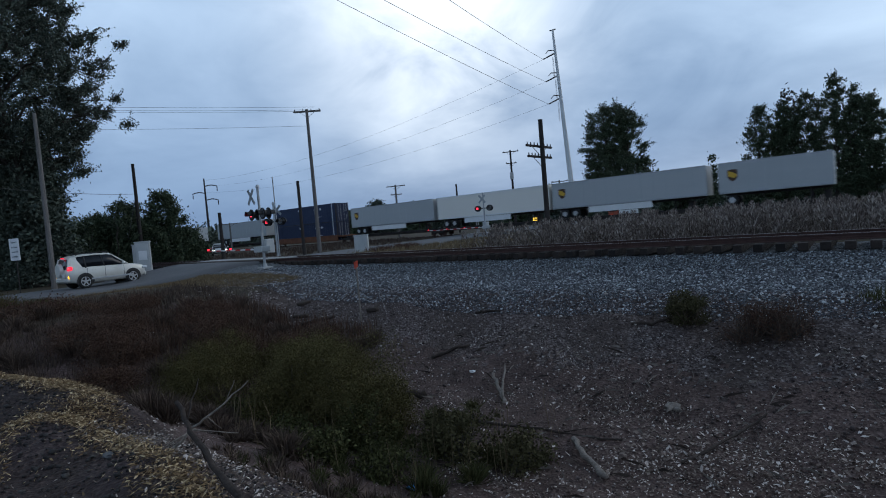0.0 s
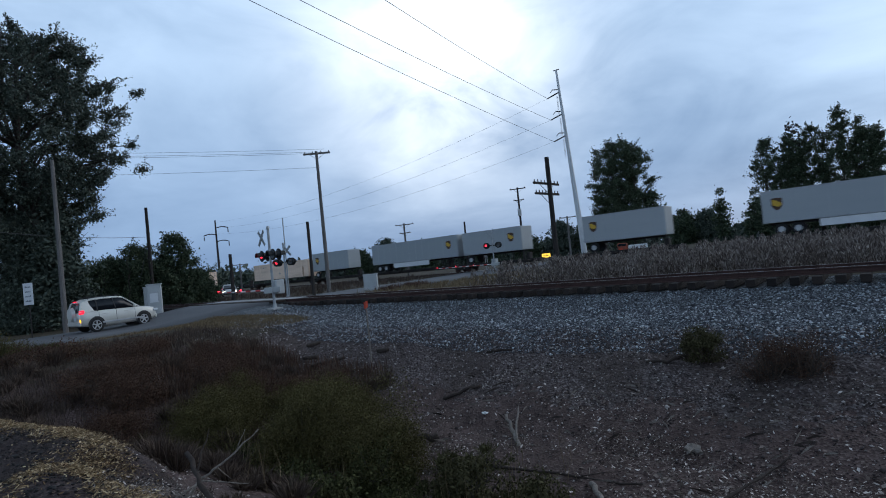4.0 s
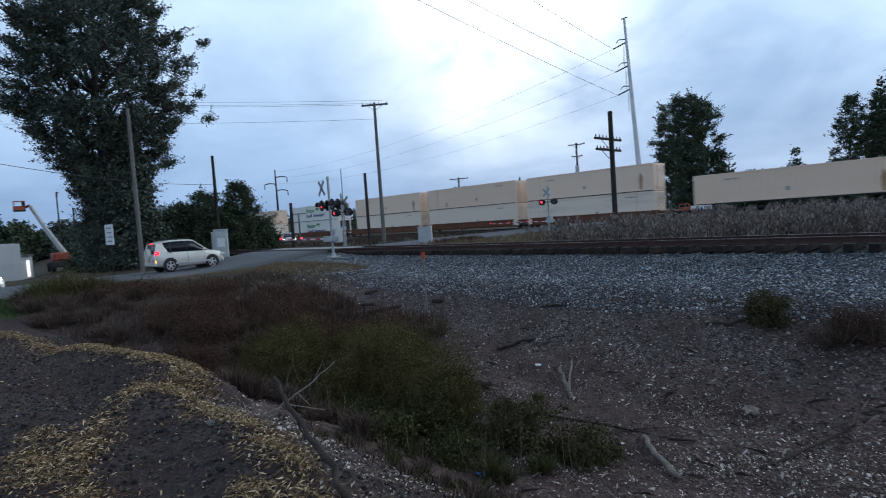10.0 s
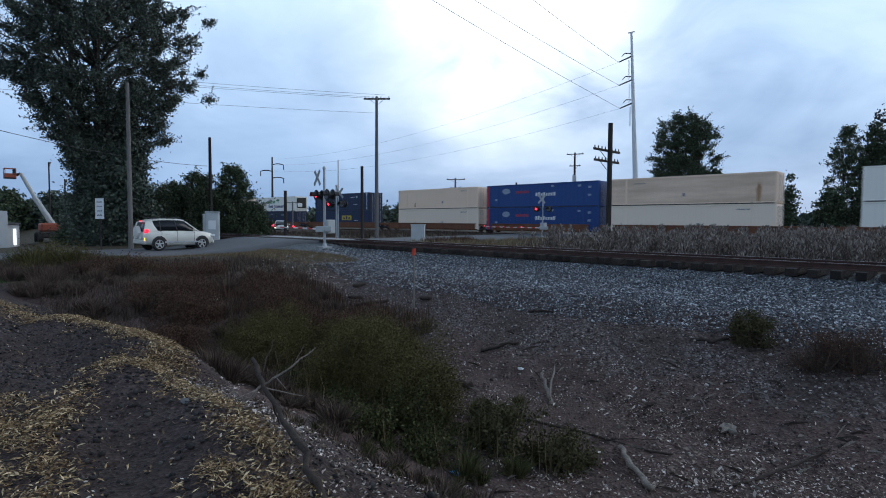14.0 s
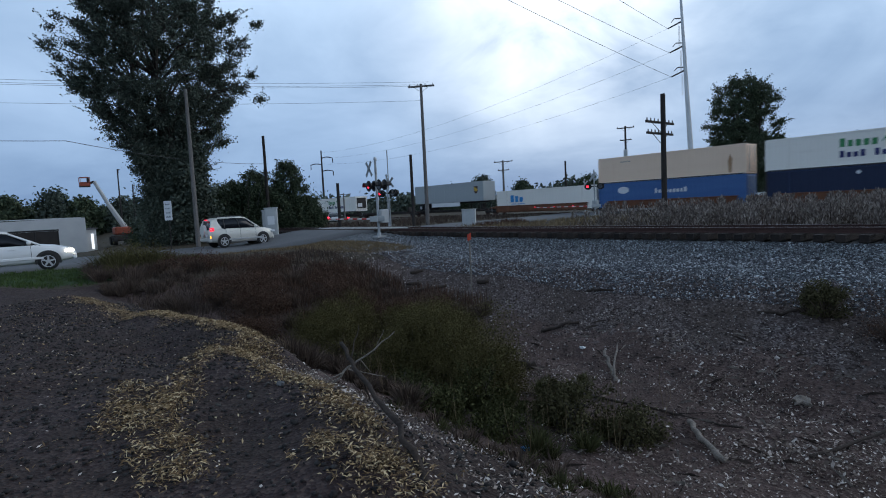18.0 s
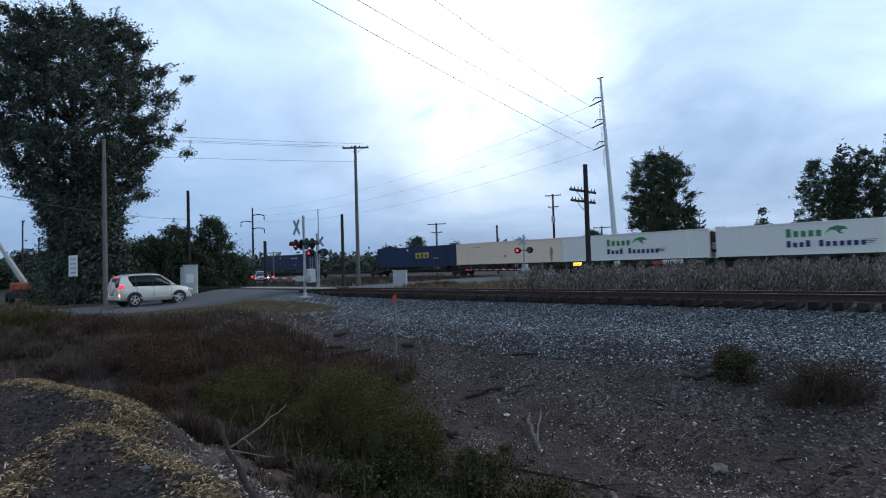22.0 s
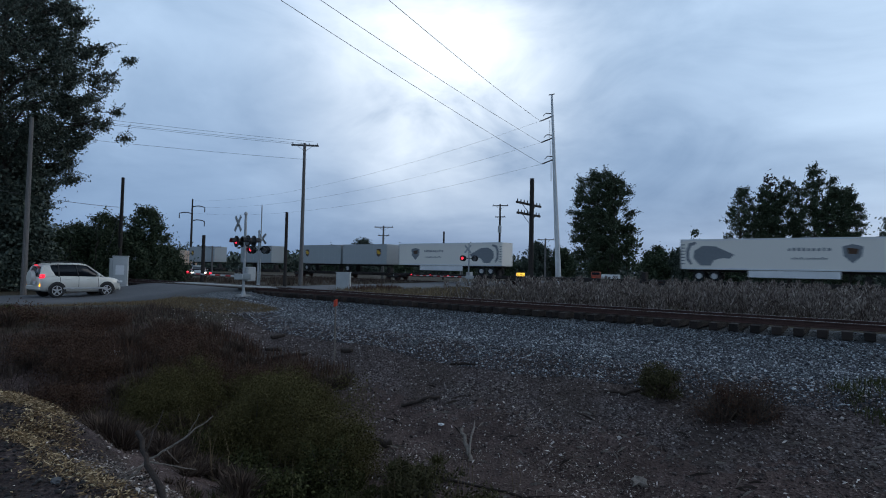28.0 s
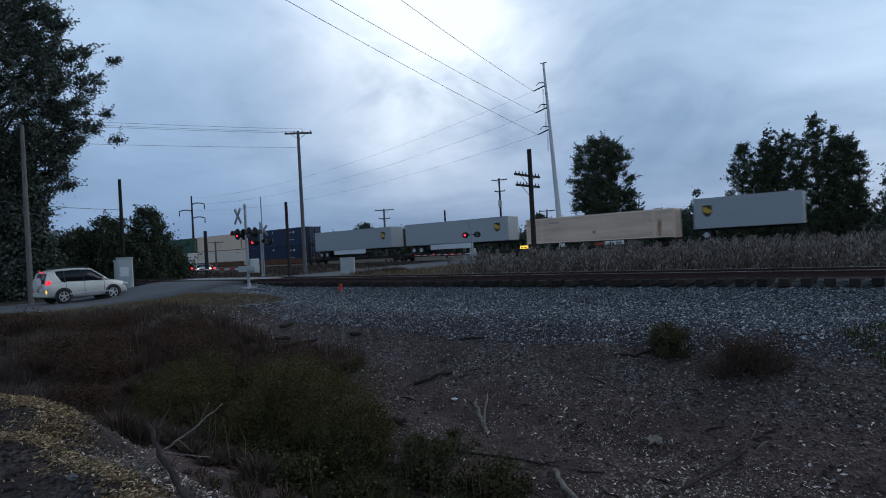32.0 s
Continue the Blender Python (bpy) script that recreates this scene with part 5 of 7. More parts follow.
def wheel(parent, x, y, r, side, rimmat=ALLOY):
    w = thing("wheel", pose(x, y, r))
    w.parent = parent
    bm = B()
    rings = []
    for yy, rr in ((-0.11, r * 0.66), (-0.115, r * 0.93), (-0.08, r), (0.08, r), (0.115, r * 0.93), (0.11, r * 0.66)):
        rings.append([(rr * math.cos(2 * math.pi * i / 28), yy, rr * math.sin(2 * math.pi * i / 28)) for i in range(28)])
    t = part("tyre", loft(rings), RUBBER, w)
    ys = side * 0.1
    bm = B()
    rod(bm, (0, ys, 0), (0, ys + side * 0.012, 0), r * 0.2, r * 0.16, 12)
    for k in range(5):
        a = 2 * math.pi * k / 5 + 0.3
        d = Vector((math.cos(a), 0, math.sin(a)))
        n = Vector((-d.z, 0, d.x))
        vs = [bm.verts.new(Vector((0, ys + side * 0.012, 0)) + d * (r * u) + n * (r * v)) for u, v in ((0.1, -0.1), (0.64, -0.09), (0.64, 0.09), (0.1, 0.1))]
        bm.faces.new(vs)
    for i in range(24):
        a0, a1 = 2 * math.pi * i / 24, 2 * math.pi * (i + 1) / 24
        q = [bm.verts.new((rr * math.cos(a), ys + side * 0.015, rr * math.sin(a))) for rr, a in ((r * 0.58, a0), (r * 0.66, a0), (r * 0.66, a1), (r * 0.58, a1))]
        bm.faces.new(q)
    part("rim", bm, rimmat, w, "five-spoke alloy rim")
    rod_part("brake_disc", (0, ys - side * 0.06, 0), (0, ys - side * 0.05, 0), r * 0.6, CAR_DARK, w, seg=20)
    return w


def car(name, m, paint, label, profile, roofline, width, wheels, r, kind):
    """A car along +x. profile: stations (x, sill height, waist height, half width at waist); roofline: stations (x, z, half width) of the glass house."""
    ob = thing(name, m, label, "car")
    rings = []
    for x, z0, z1, hw in profile:
        zm = z0 + 0.55 * (z1 - z0)
        half = [(0, z0), (hw * 0.82, z0), (hw * 0.97, z0 + 0.1), (hw, zm), (hw * 0.985, z1 - 0.12), (hw * 0.93, z1 - 0.02), (hw * 0.8, z1), (0, z1 + 0.012)]
        rings.append([(x, -y, z) for y, z in half] + [(x, y, z) for y, z in half[-2:0:-1]])
    body = part("body", loft(rings), paint, ob)
    # glass house: roof panel above, dark glass below
    waist = float(np.mean([p[2] for p in profile[2:-3]])) - 0.03
    gl, rf = [], []
    for x, zb, z, hw, hb in roofline:
        zr = z - 0.07
        gl.append([(x, -hb, zb), (x, -(hb + 0.45 * (hw - hb)), zb + 0.5 * (zr - zb)), (x, -hw, zr), (x, hw, zr), (x, hb + 0.45 * (hw - hb), zb + 0.5 * (zr - zb)), (x, hb, zb)])
    part("window_glass", loft(gl), GLASS, ob, "dark tinted glass")
    for x, zb, z, hw, hb in roofline:
        if z > roofline[len(roofline) // 2][2] - 0.16:
            rf.append([(x, -hw - 0.012, z - 0.09), (x, -hw + 0.03, z - 0.03), (x, -hw + 0.2, z), (x, hw - 0.2, z), (x, hw - 0.03, z - 0.03), (x, hw + 0.012, z - 0.09)])
    part("roof", loft(rf), paint, ob)
    mids = [q for q in roofline if q[2] > roofline[len(roofline) // 2][2] - 0.16]
    rear, front = roofline[0], roofline[-1]
    for s in (-1, 1):
        # pillars
        for (xa, za, ha), (xb, zb2, hb2), wd in (((rear[0], rear[1], rear[4]), (mids[0][0], mids[0][2] - 0.08, mids[0][3]), 0.13), ((front[0], front[1], front[4]), (mids[-1][0], mids[-1][2] - 0.08, mids[-1][3]), 0.07),
                                                 ((kind["b"], waist, 0.5 * (rear[4] + front[4]) + 0.03), (kind["b"] - 0.12, mids[len(mids) // 2][2] - 0.09, mids[len(mids) // 2][3]), 0.06), ((kind["c"], waist, 0.5 * (rear[4] + front[4]) + 0.03), (kind["c"] - 0.02, mids[len(mids) // 2][2] - 0.09, mids[len(mids) // 2][3]), 0.08)):
            bm = B()
            rod(bm, (xa, s * (ha + 0.008), za), (xb, s * (hb2 + 0.004), zb2), wd * 0.5, seg=6)
            part("pillar", bm, paint if wd > 0.1 or wd == 0.07 else PLASTIC, ob)
        for x in kind["handles"]:
            box_part("door_handle", (x, s * (width / 2 + 0.008), waist - 0.13), (0.2, 0.03, 0.035), paint, ob, 0.008)
        for x in kind["seams"]:
            box_part("door_seam", (x, s * (width / 2 - 0.002), 0.5 * waist + 0.22), (0.012, 0.012, waist - 0.5), PLASTIC, ob)
        box_part("door_trim", (0.15, s * (width / 2 + 0.002), 0.47), (2.2, 0.03, 0.09), kind["trim"], ob, 0.01)
        mir = box_part("mirror", (front[0] - 0.35, s * (width / 2 + 0.1), waist + 0.09), (0.13, 0.2, 0.14), paint, ob, 0.04)
        box_part("headlamp", (profile[-2][0] - 0.05, s * (width / 2 - 0.22), kind["lampz"]), (0.3, 0.36, 0.14), kind["head"], ob, 0.04, label="headlamp")
        t = box_part("tail_lamp", (profile[1][0] + 0.06, s * (width / 2 - 0.11), waist + 0.02), (0.24, 0.16, 0.2), TAIL_RED, ob, 0.03, label="lit red tail lamp")
        box_part("turn_lamp", (profile[1][0] + 0.0, s * (width / 2 - 0.14), waist - 0.42), (0.12, 0.12, 0.2), AMBER if kind["amber"] else RED_DIM, ob, 0.02)
        for x in wheels:
            bm = B()
            n = 20
            a = [bm.verts.new((x + (r + 0.07) * math.cos(t_), s * (width / 2 + 0.003), r + (r + 0.07) * math.sin(t_))) for t_ in np.linspace(-0.25, math.pi + 0.25, n)]
            c = bm.verts.new((x, s * (width / 2 + 0.003), r))
            for p, q in zip(a, a[1:]):
                bm.faces.new((p, q, c))
            part("wheel_arch", bm, PLASTIC, ob)
            wheel(ob, x, s * (width / 2 - 0.10), r, s)
    box_part("bumper", (profile[0][0] + 0.05, 0, 0.5), (0.16, width - 0.16, 0.24), kind["bump"], ob, 0.05)
    box_part("bumper", (profile[-1][0] - 0.08, 0, 0.45), (0.16, width - 0.3, 0.22), kind["bump"], ob, 0.05)
    return ob


suv_profile = [(-2.06, 0.42, 0.84, 0.74), (-1.98, 0.36, 1.08, 0.86), (-1.7, 0.32, 1.11, 0.895), (-0.95, 0.28, 1.10, 0.905), (0.0, 0.27, 1.08, 0.905), (0.8, 0.27, 1.07, 0.905), (1.05, 0.28, 1.06, 0.90), (1.5, 0.3, 1.01, 0.885), (1.88, 0.34, 0.93, 0.83), (2.03, 0.4, 0.82, 0.74), (2.1, 0.45, 0.66, 0.6)]
suv_roof = [(-2.0, 1.04, 1.14, 0.76, 0.82), (-1.86, 1.06, 1.60, 0.67, 0.83), (-1.5, 1.08, 1.70, 0.68, 0.84), (-0.7, 1.08, 1.735, 0.685, 0.85), (0.0, 1.07, 1.72, 0.68, 0.85), (0.3, 1.06, 1.67, 0.66, 0.85), (0.75, 1.05, 1.36, 0.69, 0.84), (1.1, 1.03, 1.11, 0.73, 0.82)]
SUV_HEAD = 92.0
suv = car("sport_utility_car", pose(-34.2, 12.0, -0.19, 0, 0, SUV_HEAD) @ Matrix.Diagonal((0.97, 1.0, 1.07, 1.0)), PAINT_CHAMP, "champagne compact sport utility car waiting at the crossing", suv_profile, suv_roof, 1.81, (-1.24, 1.26), 0.365,
          dict(b=-0.2, c=-1.15, handles=(-0.75, 0.3), seams=(-1.1, -0.2, 0.8), trim=ALLOY, head=HEAD_OFF, lampz=0.78, amber=True, bump=PAINT_CHAMP))
for s in (-1, 1):
    bm = B()
    rod(bm, (-1.5, s * 0.6, 1.77), (0.1, s * 0.6, 1.78), 0.02, seg=6)
    for x in (-1.5, -0.7, 0.1):
        rod(bm, (x, s * 0.6, 1.68), (x, s * 0.6, 1.77), 0.018, seg=5)
    part("roof_rail", bm, PLASTIC, suv)
rod_part("spare_wheel_cover", (-2.04, 0.05, 0.98), (-2.22, 0.05, 0.98), 0.36, PAINT_CHAMP, suv, 0.33, 24, "round painted spare wheel cover")
for s in (-1, 1):
    bm = B()
    vs = [bm.verts.new((x, s * (y + k), z)) for k in (0.014, -0.03) for x, y, z in ((-1.97, 0.835, 1.05), (-1.3, 0.85, 1.07), (-1.5, 0.735, 1.42), (-1.56, 0.695, 1.63), (-1.84, 0.69, 1.58))]
    bm.faces.new(vs[:5])
    bm.faces.new(vs[5:][::-1])
    for a in range(5):
        bm.faces.new((vs[a], vs[(a + 1) % 5], vs[5 + (a + 1) % 5], vs[5 + a]))
    bmesh.ops.recalc_face_normals(bm, faces=bm.faces)
    part("rear_quarter", bm, PAINT_CHAMP, suv)
box_part("high_brake_lamp", (-1.94, 0, 1.6), (0.06, 0.3, 0.05), TAIL_RED, suv)
box_part("plate_bar", (-2.14, -0.45, 0.74), (0.02, 0.3, 0.15), SIGN_WHITE, suv)

sedan_profile = [(-2.25, 0.42, 0.78, 0.7), (-2.15, 0.34, 0.95, 0.82), (-1.6, 0.3, 1.0, 0.88), (-0.6, 0.26, 0.98, 0.89), (0.5, 0.25, 0.97, 0.89), (1.1, 0.26, 0.95, 0.885), (1.7, 0.28, 0.88, 0.86), (2.1, 0.34, 0.76, 0.78), (2.28, 0.42, 0.62, 0.6)]
sedan_roof = [(-2.05, 0.95, 1.02, 0.72, 0.76), (-1.7, 0.97, 1.4, 0.66, 0.8), (-1.0, 0.97, 1.53, 0.66, 0.83), (-0.2, 0.96, 1.54, 0.66, 0.84), (0.3, 0.95, 1.46, 0.64, 0.84), (0.85, 0.94, 1.18, 0.68, 0.82), (1.2, 0.92, 1.0, 0.7, 0.8)]
car("hatchback_car", pose(-25.5, 0.15, 0.03, 0, 0, 88), PAINT_WHITE, "white car with lit headlamps waiting on the road", sedan_profile, sedan_roof, 1.78, (-1.3, 1.38), 0.33,
    dict(b=-0.15, c=-1.1, handles=(-0.7, 0.35), seams=(-1.1, -0.15, 0.9), trim=PAINT_WHITE, head=HEAD, lampz=0.68, amber=False, bump=PAINT_WHITE))
for cx, cy, a in ((-64.0, 35.8, -29),):
    car("distant_car", pose(cx, cy, 0.05, 0, 0, a), CAB_GREY, "grey car with lit headlamps waiting beyond the crossing", sedan_profile, sedan_roof, 1.78, (-1.3, 1.38), 0.33,
        dict(b=-0.15, c=-1.1, handles=(), seams=(), trim=PLASTIC, head=HEAD, lampz=0.68, amber=False, bump=PLASTIC))
adsign = thing("lit_sign_board", pose(-35.7, 66.0, 0), "small lit yellow sign board on posts", "sign")
box_part("board", (0, 0, 1.2), (1.25, 0.1, 0.55), SIGN_YELLOW, adsign, 0.02)
bars("text_line", (0, -0.055, 1.2), (0.9, 0.2), 6, SIGN_BLACK, adsign, 0.5, seed=40)
for s in (-0.5, 0.5):
    rod_part("post", (s, 0.02, 0), (s, 0.02, 1.0), 0.04, CAR_DARK, adsign)

truck = thing("work_truck", pose(-30.3, 83.5, 0.0, 0, 0, 20), "small orange and white work truck parked beyond the line", "truck")
box_part("cab", (-1.3, 0, 1.2), (1.5, 1.9, 1.3), LIFT_ORANGE, truck, 0.15)
box_part("cab_glass", (-1.35, -0.02, 1.55), (1.2, 1.93, 0.4), GLASS, truck, 0.05)
box_part("cargo_bed", (0.9, 0, 1.05), (2.8, 1.95, 0.8), WHITE_SHEET, truck, 0.06)
box_part("reflector_panel", (-1.6, -0.97, 0.95), (0.5, 0.03, 0.2), ORANGE, truck)
for x in (-1.3, 1.2):
    for s in (-1, 1):
        rod_part("wheel", (x, s * 0.7, 0.4), (x, s * 0.98, 0.4), 0.4, RUBBER, truck, seg=18)

# boom lift by the building
lift = thing("boom_lift", pose(-72.1, 12.6, hz(-72.1, 12.6)), "orange boom lift with its basket raised", "boom lift")
box_part("chassis", (0, 0, 0.8), (2.4, 2.2, 0.7), CAR_DARK, lift, 0.1)
box_part("turntable", (0, 0.1, 1.6), (1.8, 2.0, 0.9), LIFT_ORANGE, lift, 0.15)
for x in (-0.9, 0.9):
    for s in (-1, 1):
        rod_part("wheel", (x, s * 0.8, 0.48), (x, s * 1.2, 0.48), 0.48, RUBBER, lift, seg=18)
rod_part("lower_boom", (0, 0.3, 1.9), (-0.2, -1.1, 4.6), 0.3, CAB_GREY, lift, 0.26, 8)
rod_part("upper_boom", (-0.2, -1.1, 4.6), (-0.4, -2.3, 7.3), 0.21, CAB_GREY, lift, 0.18, 8)
rod_part("jib", (-0.4, -2.3, 7.3), (-0.5, -2.7, 7.1), 0.13, CAR_DARK, lift, seg=8)
basket = box_part("basket", (-0.5, -3.2, 6.75), (1.0, 0.95, 0.12), CAR_DARK, lift)
for z in (7.2, 7.75):
    for s in (-1, 1):
        rod_part("guard_rail", (-0.98, -3.2 + 0.45 * s, z), (-0.02, -3.2 + 0.45 * s, z), 0.035, LIFT_ORANGE, basket, seg=5)
        rod_part("guard_rail", (-0.5 + 0.48 * s, -3.65, z), (-0.5 + 0.48 * s, -2.75, z), 0.035, LIFT_ORANGE, basket, seg=5)
for a in (-0.98, -0.02):
    for b in (-3.65, -2.75):
        rod_part("guard_post", (a, b, 6.8), (a, b, 7.78), 0.035, LIFT_ORANGE, basket, seg=5)
box_part("toe_panel", (-0.5, -3.2, 6.95), (0.98, 0.92, 0.35), LIFT_ORANGE, basket)
box_part("control_box", (-0.5, -2.85, 7.4), (0.4, 0.22, 0.6), CAR_DARK, basket, 0.04)

# white building behind the trees
bz = hz(-72, 4)
bld = thing("house", pose(-72.5, 3.5, bz), "low pale building with lit wall lamps and a flat roof", "building")
bm = B()
prism(bm, [(-5.0, 0), (5.0, 0), (5.0, 3.75), (-5.0, 3.55)], -3.0, 0.0)
w = part("wall", bm, STUCCO, bld)
w.matrix_basis = Matrix.Rotation(radians(90), 4, "Z") @ Matrix.Translation((0, -1.5, 0))
box_part("side_wing", (-0.6, 5.6, 1.2), (3.0, 1.6, 2.4), STUCCO, bld, 0.02)
box_part("wing_roof", (-0.6, 5.6, 2.5), (3.3, 1.9, 0.16), ROOF, bld)
win = box_part("window", (1.52, 0.6, 1.6), (0.06, 0.55, 1.2), GLASS, bld)
box_part("window_frame", (1.55, 0.6, 2.24), (0.06, 0.65, 0.08), CAR_DARK, win)
box_part("wall_lamp", (1.6, 0.85, 2.35), (0.12, 0.2, 0.16), LAMP_WARM, bld)
for yy in (4.0, 5.3, 6.0):
    dr = box_part("door", (1.52 if yy < 4.9 else 0.95, yy, 1.1), (0.06, 0.24, 1.7), LAMP_WHITE, bld, label="lit white doorway")
box_part("roof_edge", (0.0, 0.0, 3.78), (3.06, 10.02, 0.08), STUCCO, bld)
trl = thing("utility_trailer", pose(-48.5, 2.0, hz(-48.5, 2), 0, 0, 92), "black box utility trailer parked by the lot", "trailer")
box_part("bed", (0, 0, 0.7), (4.2, 2.0, 0.25), SIGN_BLACK, trl, 0.03)
for s in (-1, 1):
    box_part("side_rail", (0, s, 1.75), (4.2, 0.06, 0.1), SIGN_BLACK, trl)
    box_part("mesh_panel", (0, s, 1.2), (4.1, 0.03, 0.95), CAR_DARK, trl)
    for x in (-2.05, -0.7, 0.7, 2.05):
        rod_part("stanchion", (x, s, 0.7), (x, s, 1.8), 0.04, SIGN_BLACK, trl, seg=5)
    rod_part("wheel", (-0.2, s * 1.05, 0.35), (-0.2, s * 1.28, 0.35), 0.35, RUBBER, trl, seg=16)


# ------------------------------------------------------------------ plants
def leaf_quads(centres, size, rs, up=0.0, aspect=1.6):
    """Small four-cornered leaves at random turns round the centres."""
    n = len(centres)
    d = rs.normal(size=(n, 3))
    d[:, 2] += up
    d /= np.linalg.norm(d, axis=1, keepdims=True) + 1e-9
    e = np.cross(d, rs.normal(size=(n, 3)))
    e /= np.linalg.norm(e, axis=1, keepdims=True) + 1e-9
    s = size * rs.uniform(0.6, 1.3, (n, 1))
    a, b = d * s * aspect * 0.5, e * s * 0.5
    V = np.stack([centres - a, centres + b * 0.9, centres + a, centres - b * 0.9], 1).reshape(-1, 3)
    return V


def quads(n):
    return np.arange(4 * n).reshape(-1, 4)


def stems(segs, material, name, parent, seg=6):
    """Tapered sticks: rows of (start, end, radius at start, radius at end)."""
    V, F = [], []
    for i, (a, b, r0, r1) in enumerate(segs):
        a, b = np.array(a, float), np.array(b, float)
        d = b - a
        d /= np.linalg.norm(d) + 1e-9
        s = np.cross(d, (0.3, 0.5, 0.81))
        s /= np.linalg.norm(s) + 1e-9
        u = np.cross(d, s)
        ang = 2 * np.pi * np.arange(seg) / seg
        ring = np.cos(ang)[:, None] * s + np.sin(ang)[:, None] * u
        V += [a + r0 * ring, b + r1 * ring]
        k = 2 * seg * i
        F += [(k + j, k + (j + 1) % seg, k + seg + (j + 1) % seg, k + seg + j) for j in range(seg)]
    return cells(name, np.concatenate(V), F, material, parent, smooth=True)


def tree(x, y, h, env, clumps, leaves, leaf, clump_r, seed, label, leafmat=LEAF_DARK, trunk_r=0.3, trunks=1, squash=(1.0, 1.0), bare=0.0, name="tree", sprays=0):
    """A tree: tapered trunk, limbs that reach into the crown, and a crown of leaf clumps. env: (height share, radius)."""
    rs = np.random.default_rng(seed)
    z0 = hz(x, y)
    ob = thing(name, pose(x, y, z0 - 0.1), label, "tree")
    zs, rr = [e[0] * h for e in env], [e[1] for e in env]
    zc = rs.uniform(zs[0], zs[-1], clumps * 3)
    keep = rs.uniform(0, max(rr), len(zc)) ** 1 < np.interp(zc, zs, rr) + 0.12 * max(rr)
    zc = zc[keep][:clumps]
    ang = rs.uniform(0, 2 * np.pi, len(zc))
    lump = 0.82 + 0.2 * np.sin(3 * ang + seed) * np.sin(zc / h * 9 + seed) + rs.normal(0, 0.1, len(zc))
    rad = np.interp(zc, zs, rr) * np.sqrt(rs.uniform(0.02, 1.0, len(zc))) * np.clip(lump, 0.35, 1.25)
    C = np.stack([rad * np.cos(ang) * squash[0], rad * np.sin(ang) * squash[1], zc], 1)
    segs = []
    tips = []
    for t in range(trunks):
        off = np.array([0.0, 0.0, 0.0]) if trunks == 1 else np.array([rs.uniform(-1, 1) * 0.7 * rr[0] * squash[0], rs.uniform(-1, 1) * 0.7 * rr[0] * squash[1], 0])
        p, r = off.copy(), trunk_r * rs.uniform(0.8, 1.1)
        top = off + np.array([rs.normal(0, 0.06 * h), rs.normal(0, 0.06 * h), h * 0.86])
        n = 7
        for i in range(n):
            q = off + (top - off) * ((i + 1) / n) + rs.normal(0, 0.012 * h, 3) * np.array([1, 1, 0])
            r1 = r * 0.8
            segs.append((p, q, r, r1))
            tips.append((q, r1))
            p, r = q, r1
    for c in C[rs.permutation(len(C))[: min(len(C), 26 + clumps // 9)]]:
        cand = [(np.linalg.norm((c - q) * (1, 1, 1.4)) + (8 if q[2] > c[2] - 0.04 * h else 0), i) for i, (q, r) in enumerate(tips)]
        q, r = tips[min(cand)[1]]
        m = q + (c - q) * 0.5 + np.array([0, 0, 0.05 * h]) * rs.uniform(0, 1)
        rb = min(r * 0.55, 0.12 * trunk_r + 0.03)
        segs += [(q, m, rb, rb * 0.65), (m, c, rb * 0.65, rb * 0.22)]
    stems(segs, BARK, "trunk", ob)
    k = rs.poisson(leaves * rs.uniform(0.25, 1.5, len(C))) if bare == 0 else np.where(rs.uniform(0, 1, len(C)) < bare, 2, leaves)
    P = np.repeat(C, k, 0)
    P = P + rs.normal(0, 1, P.shape) * clump_r * np.array([1, 1, 0.8]) * rs.uniform(0.5, 1.0, (len(P), 1))
    if sprays:
        # thin twigs with loose leaves that stand out of the outline
        edge = C[np.argsort(-np.hypot(C[:, 0] / squash[0], C[:, 1] / squash[1]) / np.maximum(np.interp(C[:, 2], zs, rr), 0.2))[: max(8, int(len(C) * 0.55))]]
        pick = edge[rs.integers(0, len(edge), sprays)]
        away = pick * (1, 1, 0)
        away = away / (np.linalg.norm(away, axis=1, keepdims=True) + 1e-6) * rs.uniform(0.3, 1.0, (sprays, 1)) + np.stack([rs.normal(0, 0.35, sprays), rs.normal(0, 0.35, sprays), rs.uniform(0.0, 1.1, sprays)], 1)
        reach = clump_r * rs.uniform(1.2, 3.4, (sprays, 1))
        tip = pick + away * reach
        tagged(stems([(a, b, 0.018 * h / 18, 0.006) for a, b in zip(pick, tip)], BARK, "twigs", ob, 4), kind="stuff")
        t_ = rs.uniform(0.2, 1.05, (sprays, 16, 1))
        Q = (pick[:, None] + (tip - pick)[:, None] * t_ + rs.normal(0, 0.32 * clump_r, (sprays, 16, 3)) * (1.15 - 0.6 * t_)).reshape(-1, 3)
        P = np.concatenate([P, Q])
    P = P[P[:, 2] > 0.1]
    cells("crown", leaf_quads(P, leaf, rs), quads(len(P)), leafmat, ob)
    return ob


# the great cottonwoods by the road
tree(-45.6, 11.4, 20.8, [(0.02, 1.8), (0.18, 2.0), (0.30, 2.6), (0.40, 4.6), (0.52, 7.2), (0.66, 8.4), (0.78, 8.0), (0.9, 5.8), (1.0, 3.2)], 1100, 140, 0.105, 0.33, 5, "great dark cottonwood with dense low growth", LEAF_DARK, 0.55, 4, (0.75, 0.92), sprays=4600)
tree(-45.2, 10.9, 8.0, [(0.02, 2.1), (0.5, 2.2), (1.0, 2.0)], 260, 190, 0.115, 0.5, 6, "dense dark undergrowth round the cottonwood trunks", LEAF_DARK, 0.2, 3, (0.7, 0.9))
